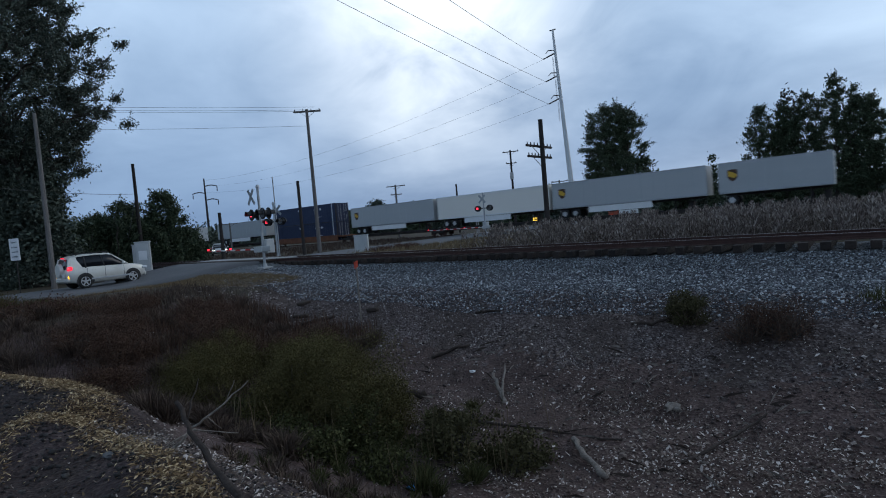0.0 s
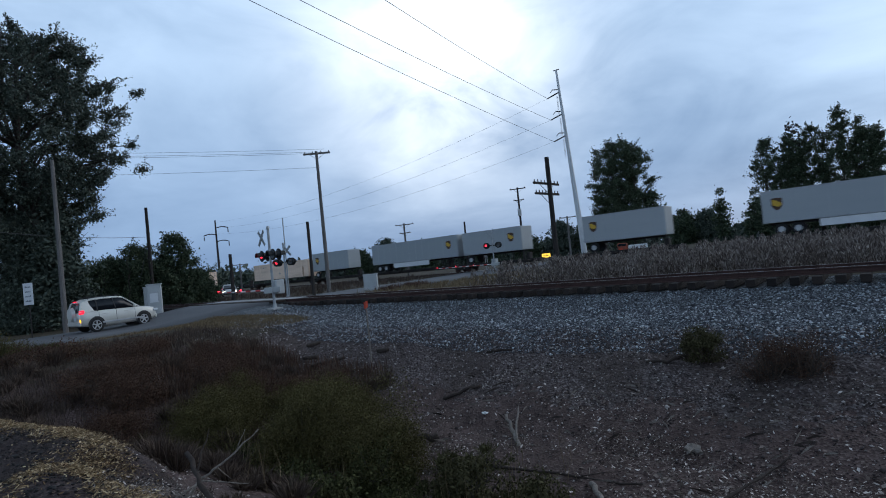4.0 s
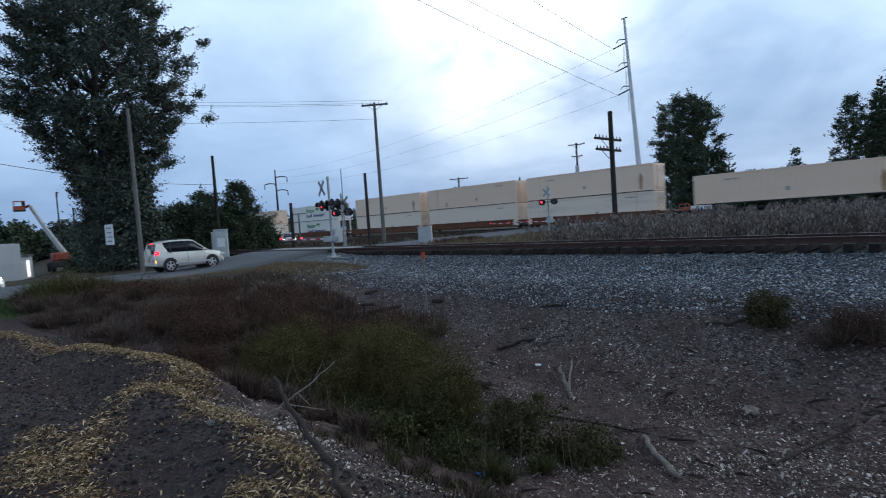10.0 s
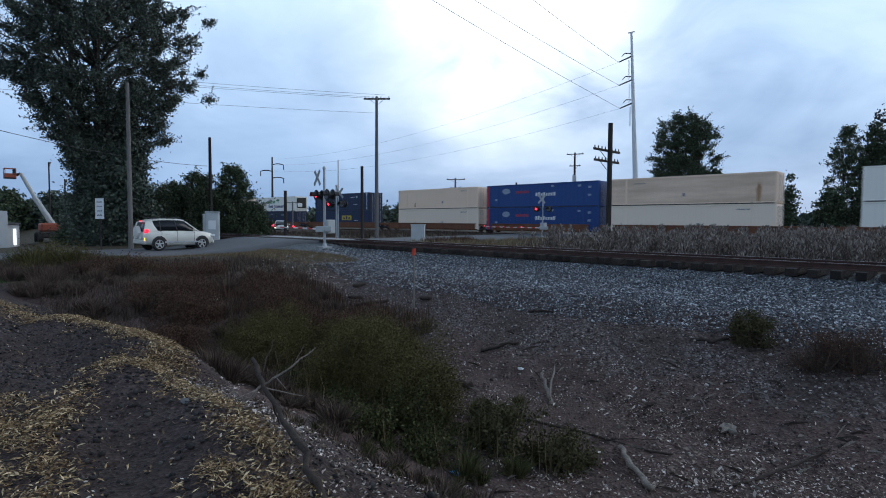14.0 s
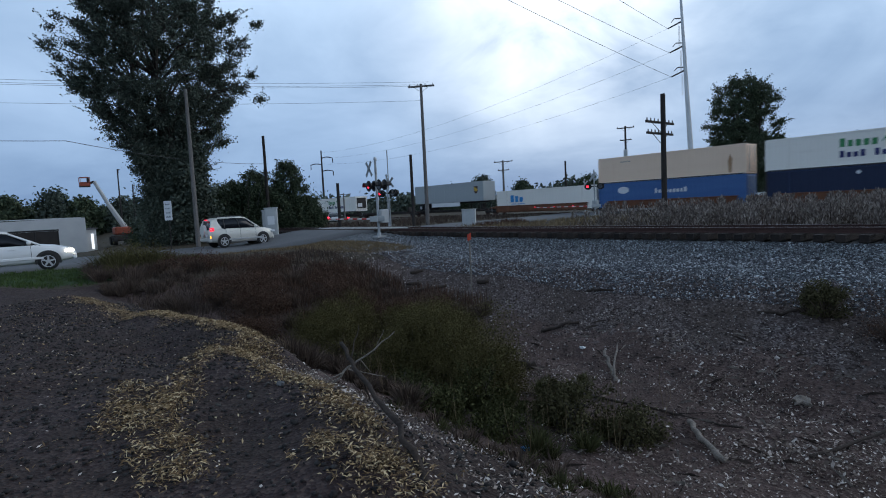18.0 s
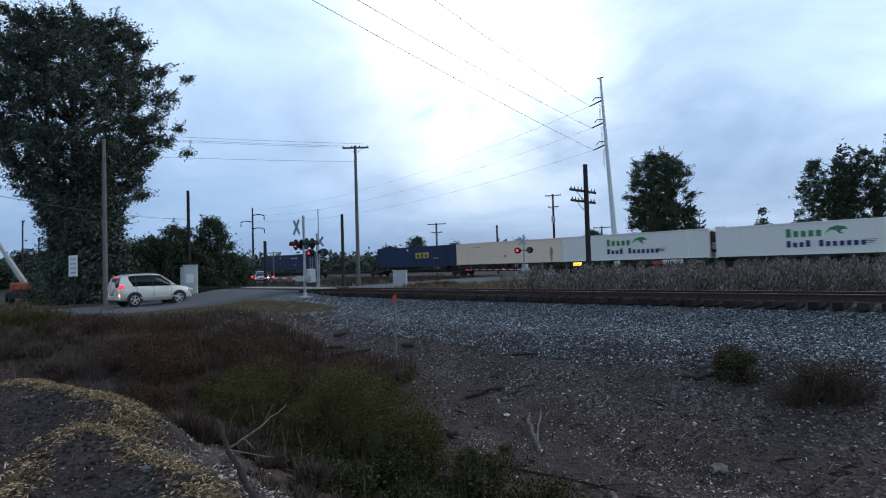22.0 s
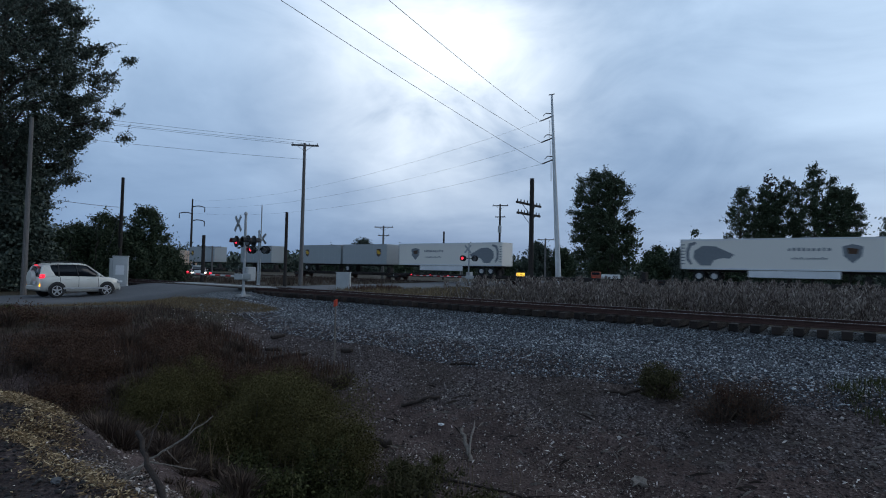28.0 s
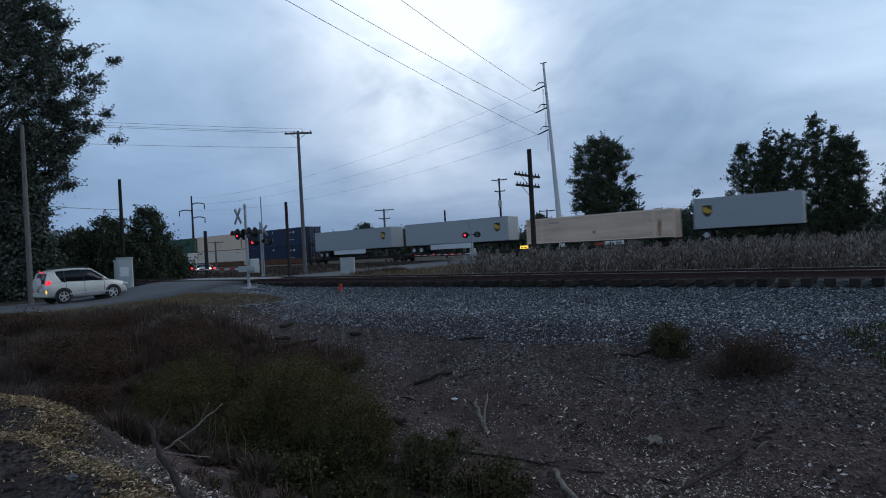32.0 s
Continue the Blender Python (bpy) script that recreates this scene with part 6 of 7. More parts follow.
tree(-44.4, 12.4, 8.6, [(0.05, 1.2), (0.35, 1.7), (0.7, 1.6), (1.0, 0.7)], 150, 90, 0.18, 0.5, 8, "ivy-hung side stem of the cottonwood", LEAF_DARK, 0.16, 1)
# shrubs behind the road
for i, (bx, by, bh, br) in enumerate(((-50.5, 23.3, 6.7, 2.4), (-51.5, 20.2, 5.8, 2.5), (-52.5, 17.4, 4.4, 2.4), (-54, 14.4, 3.0, 2.3), (-51, 25.6, 3.0, 1.6), (-57, 12.5, 2.8, 2.4), (-56, 20, 5.0, 2.8), (-62, 22, 5.0, 3.0), (-61, 15, 3.3, 2.8))):
    tree(bx, by, bh, [(0.0, br * 0.9), (0.3, br), (0.65, br * 0.8), (1.0, br * 0.3)], 240, 90, 0.13, 0.34, 20 + i, "dense green roadside thicket bush", LEAF_MID, 0.09, 3, name="bush", sprays=130)
# trees beyond the main line
tree(-33.0, 89.0, 18.6, [(0.1, 3.0), (0.3, 4.7), (0.55, 5.4), (0.82, 5.2), (0.94, 4.2), (1.0, 2.6)], 600, 165, 0.15, 0.42, 33, "broad dark poplar beyond the railway line", LEAF_MID, 0.34, 2, sprays=700)
tree(-28.6, 90.5, 9.5, [(0.3, 1.0), (0.6, 1.6), (1.0, 0.8)], 46, 26, 0.36, 0.6, 32, "sparse young tree beside the poplar", LEAF_MID, 0.12)
for i, (px_, py_, ph, pr) in enumerate(((-16.6, 124, 19.4, 2.7), (-12.6, 125, 20.3, 1.7), (-9.0, 126, 21.0, 2.3), (-5.0, 125, 23.0, 2.6), (-1.6, 125, 20.5, 1.8), (0.6, 127, 18.6, 1.8))):
    tree(px_, py_, ph, [(0.04, pr * 1.6), (0.45, pr * 1.45), (0.7, pr * 1.25), (0.86, pr * 0.85), (0.95, pr * 0.48), (1.0, pr * 0.2)], 300, 80, 0.19, 0.42, 40 + i, "tall narrow dark poplar in a row", LEAF_MID, 0.3, sprays=420)
tree(-12.0, 127, 22.0, [(0.4, 1.2), (0.8, 1.6), (1.0, 0.8)], 60, 12, 0.4, 0.8, 47, "thin half-bare poplar in the row", BARK, 0.2)
tree(-22.3, 108, 9.6, [(0.15, 1.0), (0.5, 1.5), (0.8, 1.2), (1.0, 0.4)], 70, 26, 0.3, 0.5, 48, "small sparse grey-green tree", LEAF_MID, 0.1)
tree(-17.0, 112, 7.2, [(0.1, 2.0), (0.6, 2.8), (1.0, 1.2)], 90, 34, 0.36, 0.6, 49, "low rounded grey-green tree", LEAF_MID, 0.14)
for i, (qx, qy, qh, qr) in enumerate(((42, 101.5, 21.5, 5.2), (47.5, 99.5, 15.5, 2.8), (29.4, 106, 15.0, 1.6), (34, 105, 13.5, 3.0), (55.5, 95, 13.2, 4.2), (63.5, 90, 11.8, 3.6), (71, 84.2, 13.2, 2.6), (74.5, 81, 9.6, 3.4), (81, 76, 9.4, 3.0), (17, 114, 11.6, 5.0), (8, 119, 13.0, 5.0), (23, 112, 10.5, 4.6), (95, 66, 9.0, 4.0))):
    tree(qx, qy, qh, [(0.05, qr * 0.7), (0.35, qr), (0.7, qr * 0.85), (1.0, qr * 0.3)], 230, 90, 0.24, 0.55, 60 + i, "dark leafy tree beyond the railway line", LEAF_DARK if i % 2 == 0 else LEAF_MID, 0.26, sprays=90)
for i, (qx, qy, qh, qr) in enumerate(((-106, 106, 9.2, 3.6), (-112, 101, 7.0, 4.0), (-98, 113, 7.0, 3.4), (-67, 134, 9.2, 4.6), (-62, 138, 8.0, 4.0), (-39, 145, 8.6, 5.0), (-33, 146, 8.0, 4.6), (-84, 124, 7.6, 4.4), (-76, 130, 7.0, 4.4), (-110.5, 9.5, 8.6, 4.2), (-110, 4.0, 7.4, 4.0), (-109, 14.0, 6.2, 3.6), (-108, 20, 5.6, 4.0), (-112, 0, 6.0, 4.0))):
    tree(qx, qy, qh, [(0.02, qr * 0.8), (0.4, qr), (0.75, qr * 0.8), (1.0, qr * 0.3)], 130, 60, 0.38, 0.8, 90 + i, "distant rounded dark green tree", LEAF_MID if i % 3 else LEAF_DARK, 0.25)


def far_woods():
    rs = np.random.default_rng(77)
    C = []
    for i in range(900):
        a = rs.uniform(-0.75, 2.2)
        d = rs.uniform(150, 230)
        x, y = -d * math.sin(a), d * math.cos(a)
        if y < -20 and x > -60:
            continue
        hh = 4.2 + 2.4 * math.sin(7 * a) * math.sin(17 * a + 1) + rs.uniform(0, 1.6)
        k = rs.integers(5, 9)
        C.append(np.stack([x + rs.normal(0, 2.4, k), y + rs.normal(0, 2.4, k), rs.uniform(0.2, max(1.0, hh), k)], 1))
    C = np.concatenate(C)
    P = np.repeat(C, 13, 0)
    P = P + rs.normal(0, 0.9, P.shape)
    P[:, 2] = np.abs(P[:, 2])
    tagged(cells("far_woods", leaf_quads(P, 0.95, rs), quads(len(P)), LEAF_DARK), "low dark line of distant woods", "woods", kind="stuff")


far_woods()


def tufts(name, xy, blades, length, width, spread, material, label, seed, lean=0.35, category="weeds"):
    """Upright blades round many roots, one joined mesh."""
    rs = np.random.default_rng(seed)
    xy = np.asarray(xy)
    n = len(xy)
    k = blades
    R = np.repeat(xy, k, 0) + rs.normal(0, spread, (n * k, 2))
    sc = np.repeat(rs.uniform(0.55, 1.15, n), k) * rs.uniform(0.6, 1.1, n * k)
    z = height(R[:, 0], R[:, 1])
    base = np.stack([R[:, 0], R[:, 1], z - 0.03], 1)
    ang = rs.uniform(0, 2 * np.pi, n * k)
    tip = base + np.stack([np.cos(ang) * lean * length * sc * rs.uniform(0, 1, n * k), np.sin(ang) * lean * length * sc * rs.uniform(0, 1, n * k), length * sc], 1)
    mid = base + (tip - base) * 0.55 + np.stack([rs.normal(0, 0.03, n * k), rs.normal(0, 0.03, n * k), 0 * ang], 1)
    side = np.stack([-np.sin(ang), np.cos(ang), 0 * ang], 1) * (width * 0.5)
    V = np.stack([base - side, base + side, mid + side * 0.8, mid - side * 0.8, tip], 1).reshape(-1, 3)
    o = 5 * np.arange(n * k)[:, None]
    F = np.concatenate([o + [0, 1, 2], o + [0, 2, 3], o + [3, 2, 4]])
    return tagged(cells(name, V, F, material), label, category, kind="stuff")


def plumes(name, xy, pieces, h, material, label, seed):
    """Tall weeds, each a fuzzy pointed cone of seed heads."""
    rs = np.random.default_rng(seed)
    xy = np.asarray(xy)
    n = len(xy)
    hh = h * rs.uniform(0.6, 1.12, n)
    base = np.stack([xy[:, 0], xy[:, 1], height(xy[:, 0], xy[:, 1])], 1)
    lean = rs.normal(0, 0.1, (n, 2))
    B0, H0, L0 = np.repeat(base, pieces, 0), np.repeat(hh, pieces), np.repeat(lean, pieces, 0)
    u = rs.uniform(0.1, 1.0, len(H0)) ** 0.8
    a = rs.uniform(0, 2 * np.pi, len(H0))
    w = np.repeat(rs.uniform(0.75, 1.3, n), pieces) * 0.5 * (1.06 - u) ** 0.8 * np.sqrt(rs.uniform(0.2, 1, len(H0)))
    out = np.stack([np.cos(a), np.sin(a), 0 * a], 1)
    P = B0 + np.concatenate([L0 * (u * H0)[:, None], (u * H0)[:, None]], 1) + out * w[:, None]
    d = rs.normal(size=P.shape) * 0.3 + out * 0.45 + np.array([0, 0, 1.0])
    d /= np.linalg.norm(d, axis=1, keepdims=True)
    e = np.cross(d, rs.normal(size=P.shape))
    e /= np.linalg.norm(e, axis=1, keepdims=True)
    s = rs.uniform(0.6, 1.25, (len(P), 1))
    V = np.stack([P - d * 0.07 * s, P + e * 0.026 * s, P + d * 0.11 * s, P - e * 0.026 * s], 1).reshape(-1, 3)
    return tagged(cells(name, V, quads(len(P)), material), label, "weeds", kind="stuff")


rs0 = np.random.default_rng(101)


def scatter(n, x0, x1, y0, y1, keep=None):
    p = np.stack([rs0.uniform(x0, x1, n), rs0.uniform(y0, y1, n)], 1)
    return p[keep(p[:, 0], p[:, 1])] if keep is not None else p


# grey weeds between the tracks
field = lambda x, y: (x > -17.5 + 0.32 * (y - 22) + 0.8 * np.sin(y)) & (np.sin(0.8 * x) * np.sin(0.9 * y + 1) > -0.75)
plumes("grey_weeds", np.concatenate([scatter(1000, -18, 40, 23.2, 28.5, field), scatter(1300, -18, 46, 28.5, 46, field)]), 84, 1.36, WEED_GREY, "dense grey weeds with fuzzy seed heads between the tracks", 11)
tufts("weed_stalks", scatter(1500, -18, 42, 23.0, 40, field), 10, 0.85, 0.03, 0.16, WEED_BROWN, "brown stalks among the grey weeds", 12)
tufts("dry_grass_by_crossing", scatter(900, -28.5, -16, 24, 44, lambda x, y: x > np.interp(y, ROAD_Y, ROAD_X) + 4.8), 12, 0.38, 0.03, 0.12, GRASS_DRY, "dry straw-coloured grass beside the crossing road", 13)
tufts("brown_weeds_west", scatter(700, -62, -37, 26, 53, lambda x, y: x < np.interp(y, ROAD_Y, ROAD_X) - 5.2), 12, 0.6, 0.035, 0.16, WEED_BROWN, "brown weeds beside the far road", 14)
tufts("rusty_weeds", scatter(260, -33.0, -27.6, 27.5, 33, lambda x, y: x > np.interp(y, ROAD_Y, ROAD_X) + 3.2), 10, 0.55, 0.035, 0.14, LEAF_RUST, "rust-brown weeds round the signal cabinet", 15)
# verge and bank by the road
tufts("dry_verge", scatter(3600, -29.4, -19.5, 8.0, 14.6, lambda x, y: (height(x, y) > -0.42) & (rs0.uniform(0, 1, len(x)) < np.clip((y - 8 - 0.5 * (x + 27)) / 3.0, 0, 1))), 14, 0.17, 0.016, 0.12, GRASS_DRY, "dry yellow verge grass beside the road", 16)
tufts("bank_weeds", scatter(1300, -22.5, -11.0, 2.8, 11.0, lambda x, y: (height(x, y) < 0.05)), 12, 0.32, 0.02, 0.16, WEED_BROWN, "dark brown dead weeds on the road bank", 17)
tufts("bank_rust_weeds", scatter(420, -17.5, -11.5, 6.2, 11.0), 12, 0.5, 0.024, 0.15, LEAF_RUST, "rust-red dry weeds at the foot of the bank", 18)
tufts("green_verge", scatter(900, -24.5, -19.5, -8, 2.4), 14, 0.16, 0.02, 0.1, GRASS_GREEN, "short green grass beside the road", 19, category="grass")
tufts("ditch_stalks", scatter(60, -14.5, -4.0, 4.4, 7.8), 5, 0.95, 0.009, 0.18, GRASS_DRY, "thin dry stalks standing in the ditch", 24, category="grass")


def clumps(name, spots, blades, material, label, seed, droop=0.35):
    """Rounded weed clumps: thin blades that fan out from each root and droop at the tips. spots: (x, y, height)."""
    rs = np.random.default_rng(seed)
    spots = np.asarray(spots)
    k = blades
    n = len(spots) * k
    h = np.repeat(spots[:, 2], k) * rs.uniform(0.5, 1.1, n)
    ang = rs.uniform(0, 2 * np.pi, n)
    tilt = np.abs(rs.normal(0, 0.5, n))
    out = np.stack([np.cos(ang), np.sin(ang), 0 * ang], 1)
    R = np.repeat(spots[:, :2], k, 0) + out[:, :2] * (0.22 * h * rs.uniform(0, 1, n))[:, None]
    base = np.stack([R[:, 0], R[:, 1], height(R[:, 0], R[:, 1]) - 0.03], 1)
    up = np.array([0, 0, 1.0])
    d = out * np.sin(tilt)[:, None] + up * np.cos(tilt)[:, None]
    mid = base + d * (0.6 * h)[:, None]
    tip = mid + (d * 0.5 + out * droop * 0.6) * (0.4 * h)[:, None] + rs.normal(0, 0.03, (n, 3))
    side = np.cross(d, rs.normal(size=(n, 3)))
    side /= np.linalg.norm(side, axis=1, keepdims=True)
    side *= (0.006 * rs.uniform(0.6, 1.5, n))[:, None]
    V = np.stack([base - side * 0.5, base + side * 0.5, mid + side, mid - side, tip], 1).reshape(-1, 3)
    o = 5 * np.arange(n)[:, None]
    F = np.concatenate([o + [0, 1, 2], o + [0, 2, 3], o + [3, 2, 4]])
    return tagged(cells(name, V, F, material), label, "weeds", kind="stuff")


def spots(n, x0, x1, y0, y1, h0, h1, keep=None):
    p = scatter(n, x0, x1, y0, y1, keep)
    return np.concatenate([p, rs0.uniform(h0, h1, (len(p), 1)) * rs0.uniform(0.7, 1.0, (len(p), 1))], 1)


BUSHES = [(-8.4, 6.5, 1.2), (-9.1, 7.1, 1.1), (-10.7, 7.0, 1.3), (-11.3, 7.6, 1.1), (-10.2, 5.4, 0.95), (-12.9, 6.4, 1.05), (-7.1, 5.7, 0.7), (-5.1, 6.3, 0.75), (-4.6, 6.8, 0.6), (-5.8, 5.6, 0.55)]
clumps("olive_weed_clumps", np.concatenate([np.array(BUSHES) * (1, 1, 0.75), spots(20, -14.5, -6.0, 4.3, 8.4, 0.3, 0.6, lambda x, y: height(x, y) < -1.0)]), 120, CLUMP_OLIVE, "rounded clumps of olive-green weeds in the ditch", 25)
clumps("brown_weed_clumps", np.concatenate([spots(160, -20.5, -8.5, 3.4, 10.4, 0.3, 0.8, lambda x, y: (height(x, y) < -0.45) & (y < 12.2 + 0.32 * x + 4.0) & ((x < -11.0) | (y < 8.4))), spots(70, -14.0, -6.5, 3.7, 5.2, 0.25, 0.6)]), 340, CLUMP_BROWN, "rounded clumps of dead brown weeds on the bank", 26)
clumps("green_weed_clumps", np.concatenate([spots(30, -7.6, -4.2, 4.7, 6.6, 0.2, 0.5), spots(6, -9.6, -6.2, 5.2, 7.6, 0.4, 0.7)]), 170, CLUMP_GREEN, "fresh green weed clumps in the ditch", 27)
clumps("slope_weed_clumps", [(-3.4, 12.2, 0.8), (-3.25, 12.25, 0.7), (-2.2, 11.65, 0.7), (-2.0, 11.75, 0.95), (-1.7, 11.9, 1.0), (-1.45, 11.8, 0.8), (-1.3, 12.0, 0.6)], 70, CLUMP_BROWN, "wispy brown weed clumps on the gravel slope", 30)
clumps("tall_roadside_weeds", np.concatenate([spots(26, -22.6, -20.6, 2.8, 4.6, 0.7, 1.25), spots(30, -23.0, -19.6, 4.2, 6.4, 0.3, 0.55)]), 300, CLUMP_OLIVE, "tall olive weeds beside the road", 28)
clumps("roadside_brown_weeds", spots(60, -22.4, -18.0, 2.2, 5.4, 0.35, 0.8, lambda x, y: height(x, y) < 0.1), 240, CLUMP_BROWN, "brown dead weeds beside the road", 29)
clumps("foot_weed_clumps", spots(60, -7.0, -2.2, 2.9, 4.4, 0.15, 0.42), 60, CLUMP_BROWN, "thin dead weeds at the foot of the mound", 31)
clumps("foot_green_clumps", spots(40, -6.2, -2.8, 3.1, 4.6, 0.12, 0.32), 60, CLUMP_GREEN, "thin green weeds at the foot of the mound", 32)
tufts("green_patch", scatter(420, -0.6, 4.8, 11.2, 14.8, lambda x, y: (x - 2.2) ** 2 / 6 + (y - 13.2) ** 2 / 2.4 < 1), 12, 0.26, 0.02, 0.1, CLUMP_GREEN, "patch of green weeds at the foot of the ballast", 21, category="grass")
tufts("east_weeds", scatter(900, 8.0, 26, 7.0, 14.5, lambda x, y: np.sin(x) * np.sin(1.3 * y) > -0.3), 12, 0.36, 0.024, 0.14, GRASS_GREEN, "rough green weeds on the slope", 22, category="grass")


def shrub(x, y, h, r, n, leafmat, seed, label, leaf=0.036, dense=130):
    rs = np.random.default_rng(seed)
    ob = thing("shrub", pose(x, y, hz(x, y) - 0.05), label, "shrub", "shrubs in the ditch")
    C = rs.normal(size=(n, 3))
    C /= np.linalg.norm(C, axis=1, keepdims=True)
    C *= rs.uniform(0.62, 1.0, (n, 1))
    C = C * (r, r, h * 0.62) * (1 + 0.3 * np.sin(4 * C[:, :1] + seed)) + (0, 0, h * 0.42)
    C = C[C[:, 2] > 0.02]
    segs = []
    for c in C[:: max(1, len(C) // 28)]:
        b = np.array([rs.normal(0, 0.12 * r), rs.normal(0, 0.12 * r), 0])
        m = b + (c - b) * 0.5 + rs.normal(0, 0.06, 3)
        segs += [(b, m, 0.014, 0.01), (m, c * 1.04, 0.01, 0.004)]
    stems(segs, BARK, "stem", ob, 5)
    P = np.repeat(C, dense, 0)
    P = P + rs.normal(0, 1, P.shape) * 0.12 * (r / 1.0) ** 0.5
    P = P[P[:, 2] > 0.02]
    cells("foliage", leaf_quads(P, leaf, rs, 0.3), quads(len(P)), leafmat, ob)
    return ob


DOMES = ((-8.3, 6.75, 1.65, 1.1), (-9.4, 6.9, 1.45, 1.0), (-9.0, 6.1, 1.05, 0.8), (-10.4, 7.7, 1.1, 0.9), (-12.8, 6.7, 1.25, 1.05), (-12.0, 6.0, 0.95, 0.8), (-12.1, 8.3, 0.85, 0.8), (-7.3, 6.45, 1.0, 0.7))
FRESH = ((-6.7, 6.0, 0.75, 0.55), (-7.6, 5.0, 0.4, 0.5), (-9.6, 5.3, 0.45, 0.55), (-5.7, 5.3, 0.4, 0.5), (-6.6, 4.7, 0.35, 0.45))
DRY = ((-14.8, 7.8, 0.9, 1.0), (-13.4, 9.0, 0.7, 0.85), (-16.6, 5.4, 0.65, 1.1), (-18.6, 6.8, 0.4, 1.1), (-15.0, 5.4, 0.8, 0.9), (-12.2, 9.3, 0.75, 0.8), (-11.0, 9.0, 0.6, 0.65), (-16.8, 8.6, 0.6, 1.0), (-14.0, 4.6, 0.6, 0.8))
for i, (sx, sy, sh, sr) in enumerate(DOMES):
    shrub(sx, sy, sh, sr, 150, LEAF_SHRUB, 200 + i, "rounded dark olive shrub in the ditch", leaf=0.022, dense=240)
for i, (sx, sy, sh, sr) in enumerate(FRESH):
    shrub(sx, sy, sh, sr, 60, LEAF_FRESH, 210 + i, "low fresh green weed bush in the ditch", leaf=0.034, dense=60)
for i, (sx, sy, sh, sr) in enumerate(DRY):
    shrub(sx, sy, sh, sr, 90, LEAF_RUST, 218 + i, "low rust-brown dry shrub on the bank", leaf=0.024, dense=190)
for i, (sx, sy, sh, sr) in enumerate(((-5.1, 6.3, 0.75, 0.5), (-4.3, 6.7, 0.55, 0.42), (-5.6, 6.6, 0.6, 0.4))):
    shrub(sx, sy, sh, sr, 60, LEAF_DRAB, 226 + i, "drab upright weed bush on the dirt", dense=70)
shrub(-3.3, 12.3, 0.75, 0.3, 45, LEAF_DRAB, 230, "round drab olive shrub on the gravel slope")
shrub(-2.0, 11.8, 0.75, 0.45, 60, LEAF_RUST, 231, "sparse brown shrub on the gravel slope", leaf=0.024, dense=60)
shrub(-1.45, 11.9, 0.7, 0.42, 50, LEAF_RUST, 232, "sparse brown shrub on the gravel slope", leaf=0.024, dense=55)
shrub(-21.6, 3.9, 1.0, 1.0, 90, LEAF_SHRUB, 233, "olive-green shrub beside the road", dense=40)
shrub(-20.2, 5.0, 0.5, 1.0, 70, LEAF_RUST, 234, "dry brown shrub beside the road")
for i, (sx, sy) in enumerate(((13.6, 12.8), (16.5, 11.4), (11.0, 9.0), (19.5, 12.5))):
    shrub(sx, sy, 0.8, 1.1, 70, LEAF_SHRUB, 240 + i, "low green shrub on the eastern slope")


# ------------------------------------------------------------------ loose stones, chips and litter
def stones(name, xy, size, material, label, seed, flat_=0.7, parent=None):
    rs = np.random.default_rng(seed)
    n = len(xy)
    s = size * rs.lognormal(0, 0.35, (n, 1))
    base = np.array([(1, 0, 0), (-1, 0, 0), (0, 1, 0), (0, -1, 0), (0, 0, 1), (0, 0, -1)], float)
    ax = rs.normal(size=(n, 3, 3))
    q, _ = np.linalg.qr(ax)
    V = (base[None] * rs.uniform(0.6, 1.25, (n, 6, 1))) @ q
    V[:, :, 2] *= flat_
    V = V * s[:, None] + np.stack([xy[:, 0], xy[:, 1], height(xy[:, 0], xy[:, 1]) + 0.35 * s[:, 0]], 1)[:, None]
    f = np.array([(0, 2, 4), (2, 1, 4), (1, 3, 4), (3, 0, 4), (2, 0, 5), (1, 2, 5), (3, 1, 5), (0, 3, 5)])
    F = (6 * np.arange(n)[:, None, None] + f[None]).reshape(-1, 3)
    return tagged(cells(name, V.reshape(-1, 3), F, material, parent), label, "stones", kind="stuff")


def chips(name, xy, length, width, material, label, seed, category="litter", lift=0.02):
    rs = np.random.default_rng(seed)
    n = len(xy)
    c = np.stack([xy[:, 0], xy[:, 1], height(xy[:, 0], xy[:, 1]) + lift * rs.uniform(0.2, 1.2, n)], 1)
    a = rs.uniform(0, 2 * np.pi, n)
    tilt = rs.normal(0, 0.35, n)
    d = np.stack([np.cos(a), np.sin(a), tilt], 1) * (length * rs.uniform(0.5, 1.4, n) * 0.5)[:, None]
    e = np.stack([-np.sin(a), np.cos(a), rs.normal(0, 0.4, n)], 1) * (width * rs.uniform(0.6, 1.3, n) * 0.5)[:, None]
    up = np.array([0, 0, 1.0]) * (length * 0.12)
    V = np.stack([c - d, c + e + up, c + d, c - e], 1).reshape(-1, 3)
    return tagged(cells(name, V, quads(n), material), label, category, kind="stuff")


bed = lambda x, y: ~((np.abs(y - NEAR_Y) < 1.35) & (rs0.uniform(0, 1, len(x)) < 0.55))
stones("upper_ballast", np.concatenate([scatter(46000, -25, 8, 15.5, 17.7), scatter(5000, 8, 34, 15.6, 17.8), scatter(9000, -24, 20, 17.6, 20.6, bed), scatter(3000, -50, -36, 16.8, 18.0)]), 0.019, STONE_FRESH, "dark blue-grey crushed stone on the shoulder of the track", 40)
stones("ballast_stones", np.concatenate([scatter(76000, -25, 8, 12.4, 15.9), scatter(6000, 8, 34, 13.0, 15.9)]), 0.019, STONE, "grey crushed stone ballast with pale pieces", 41)
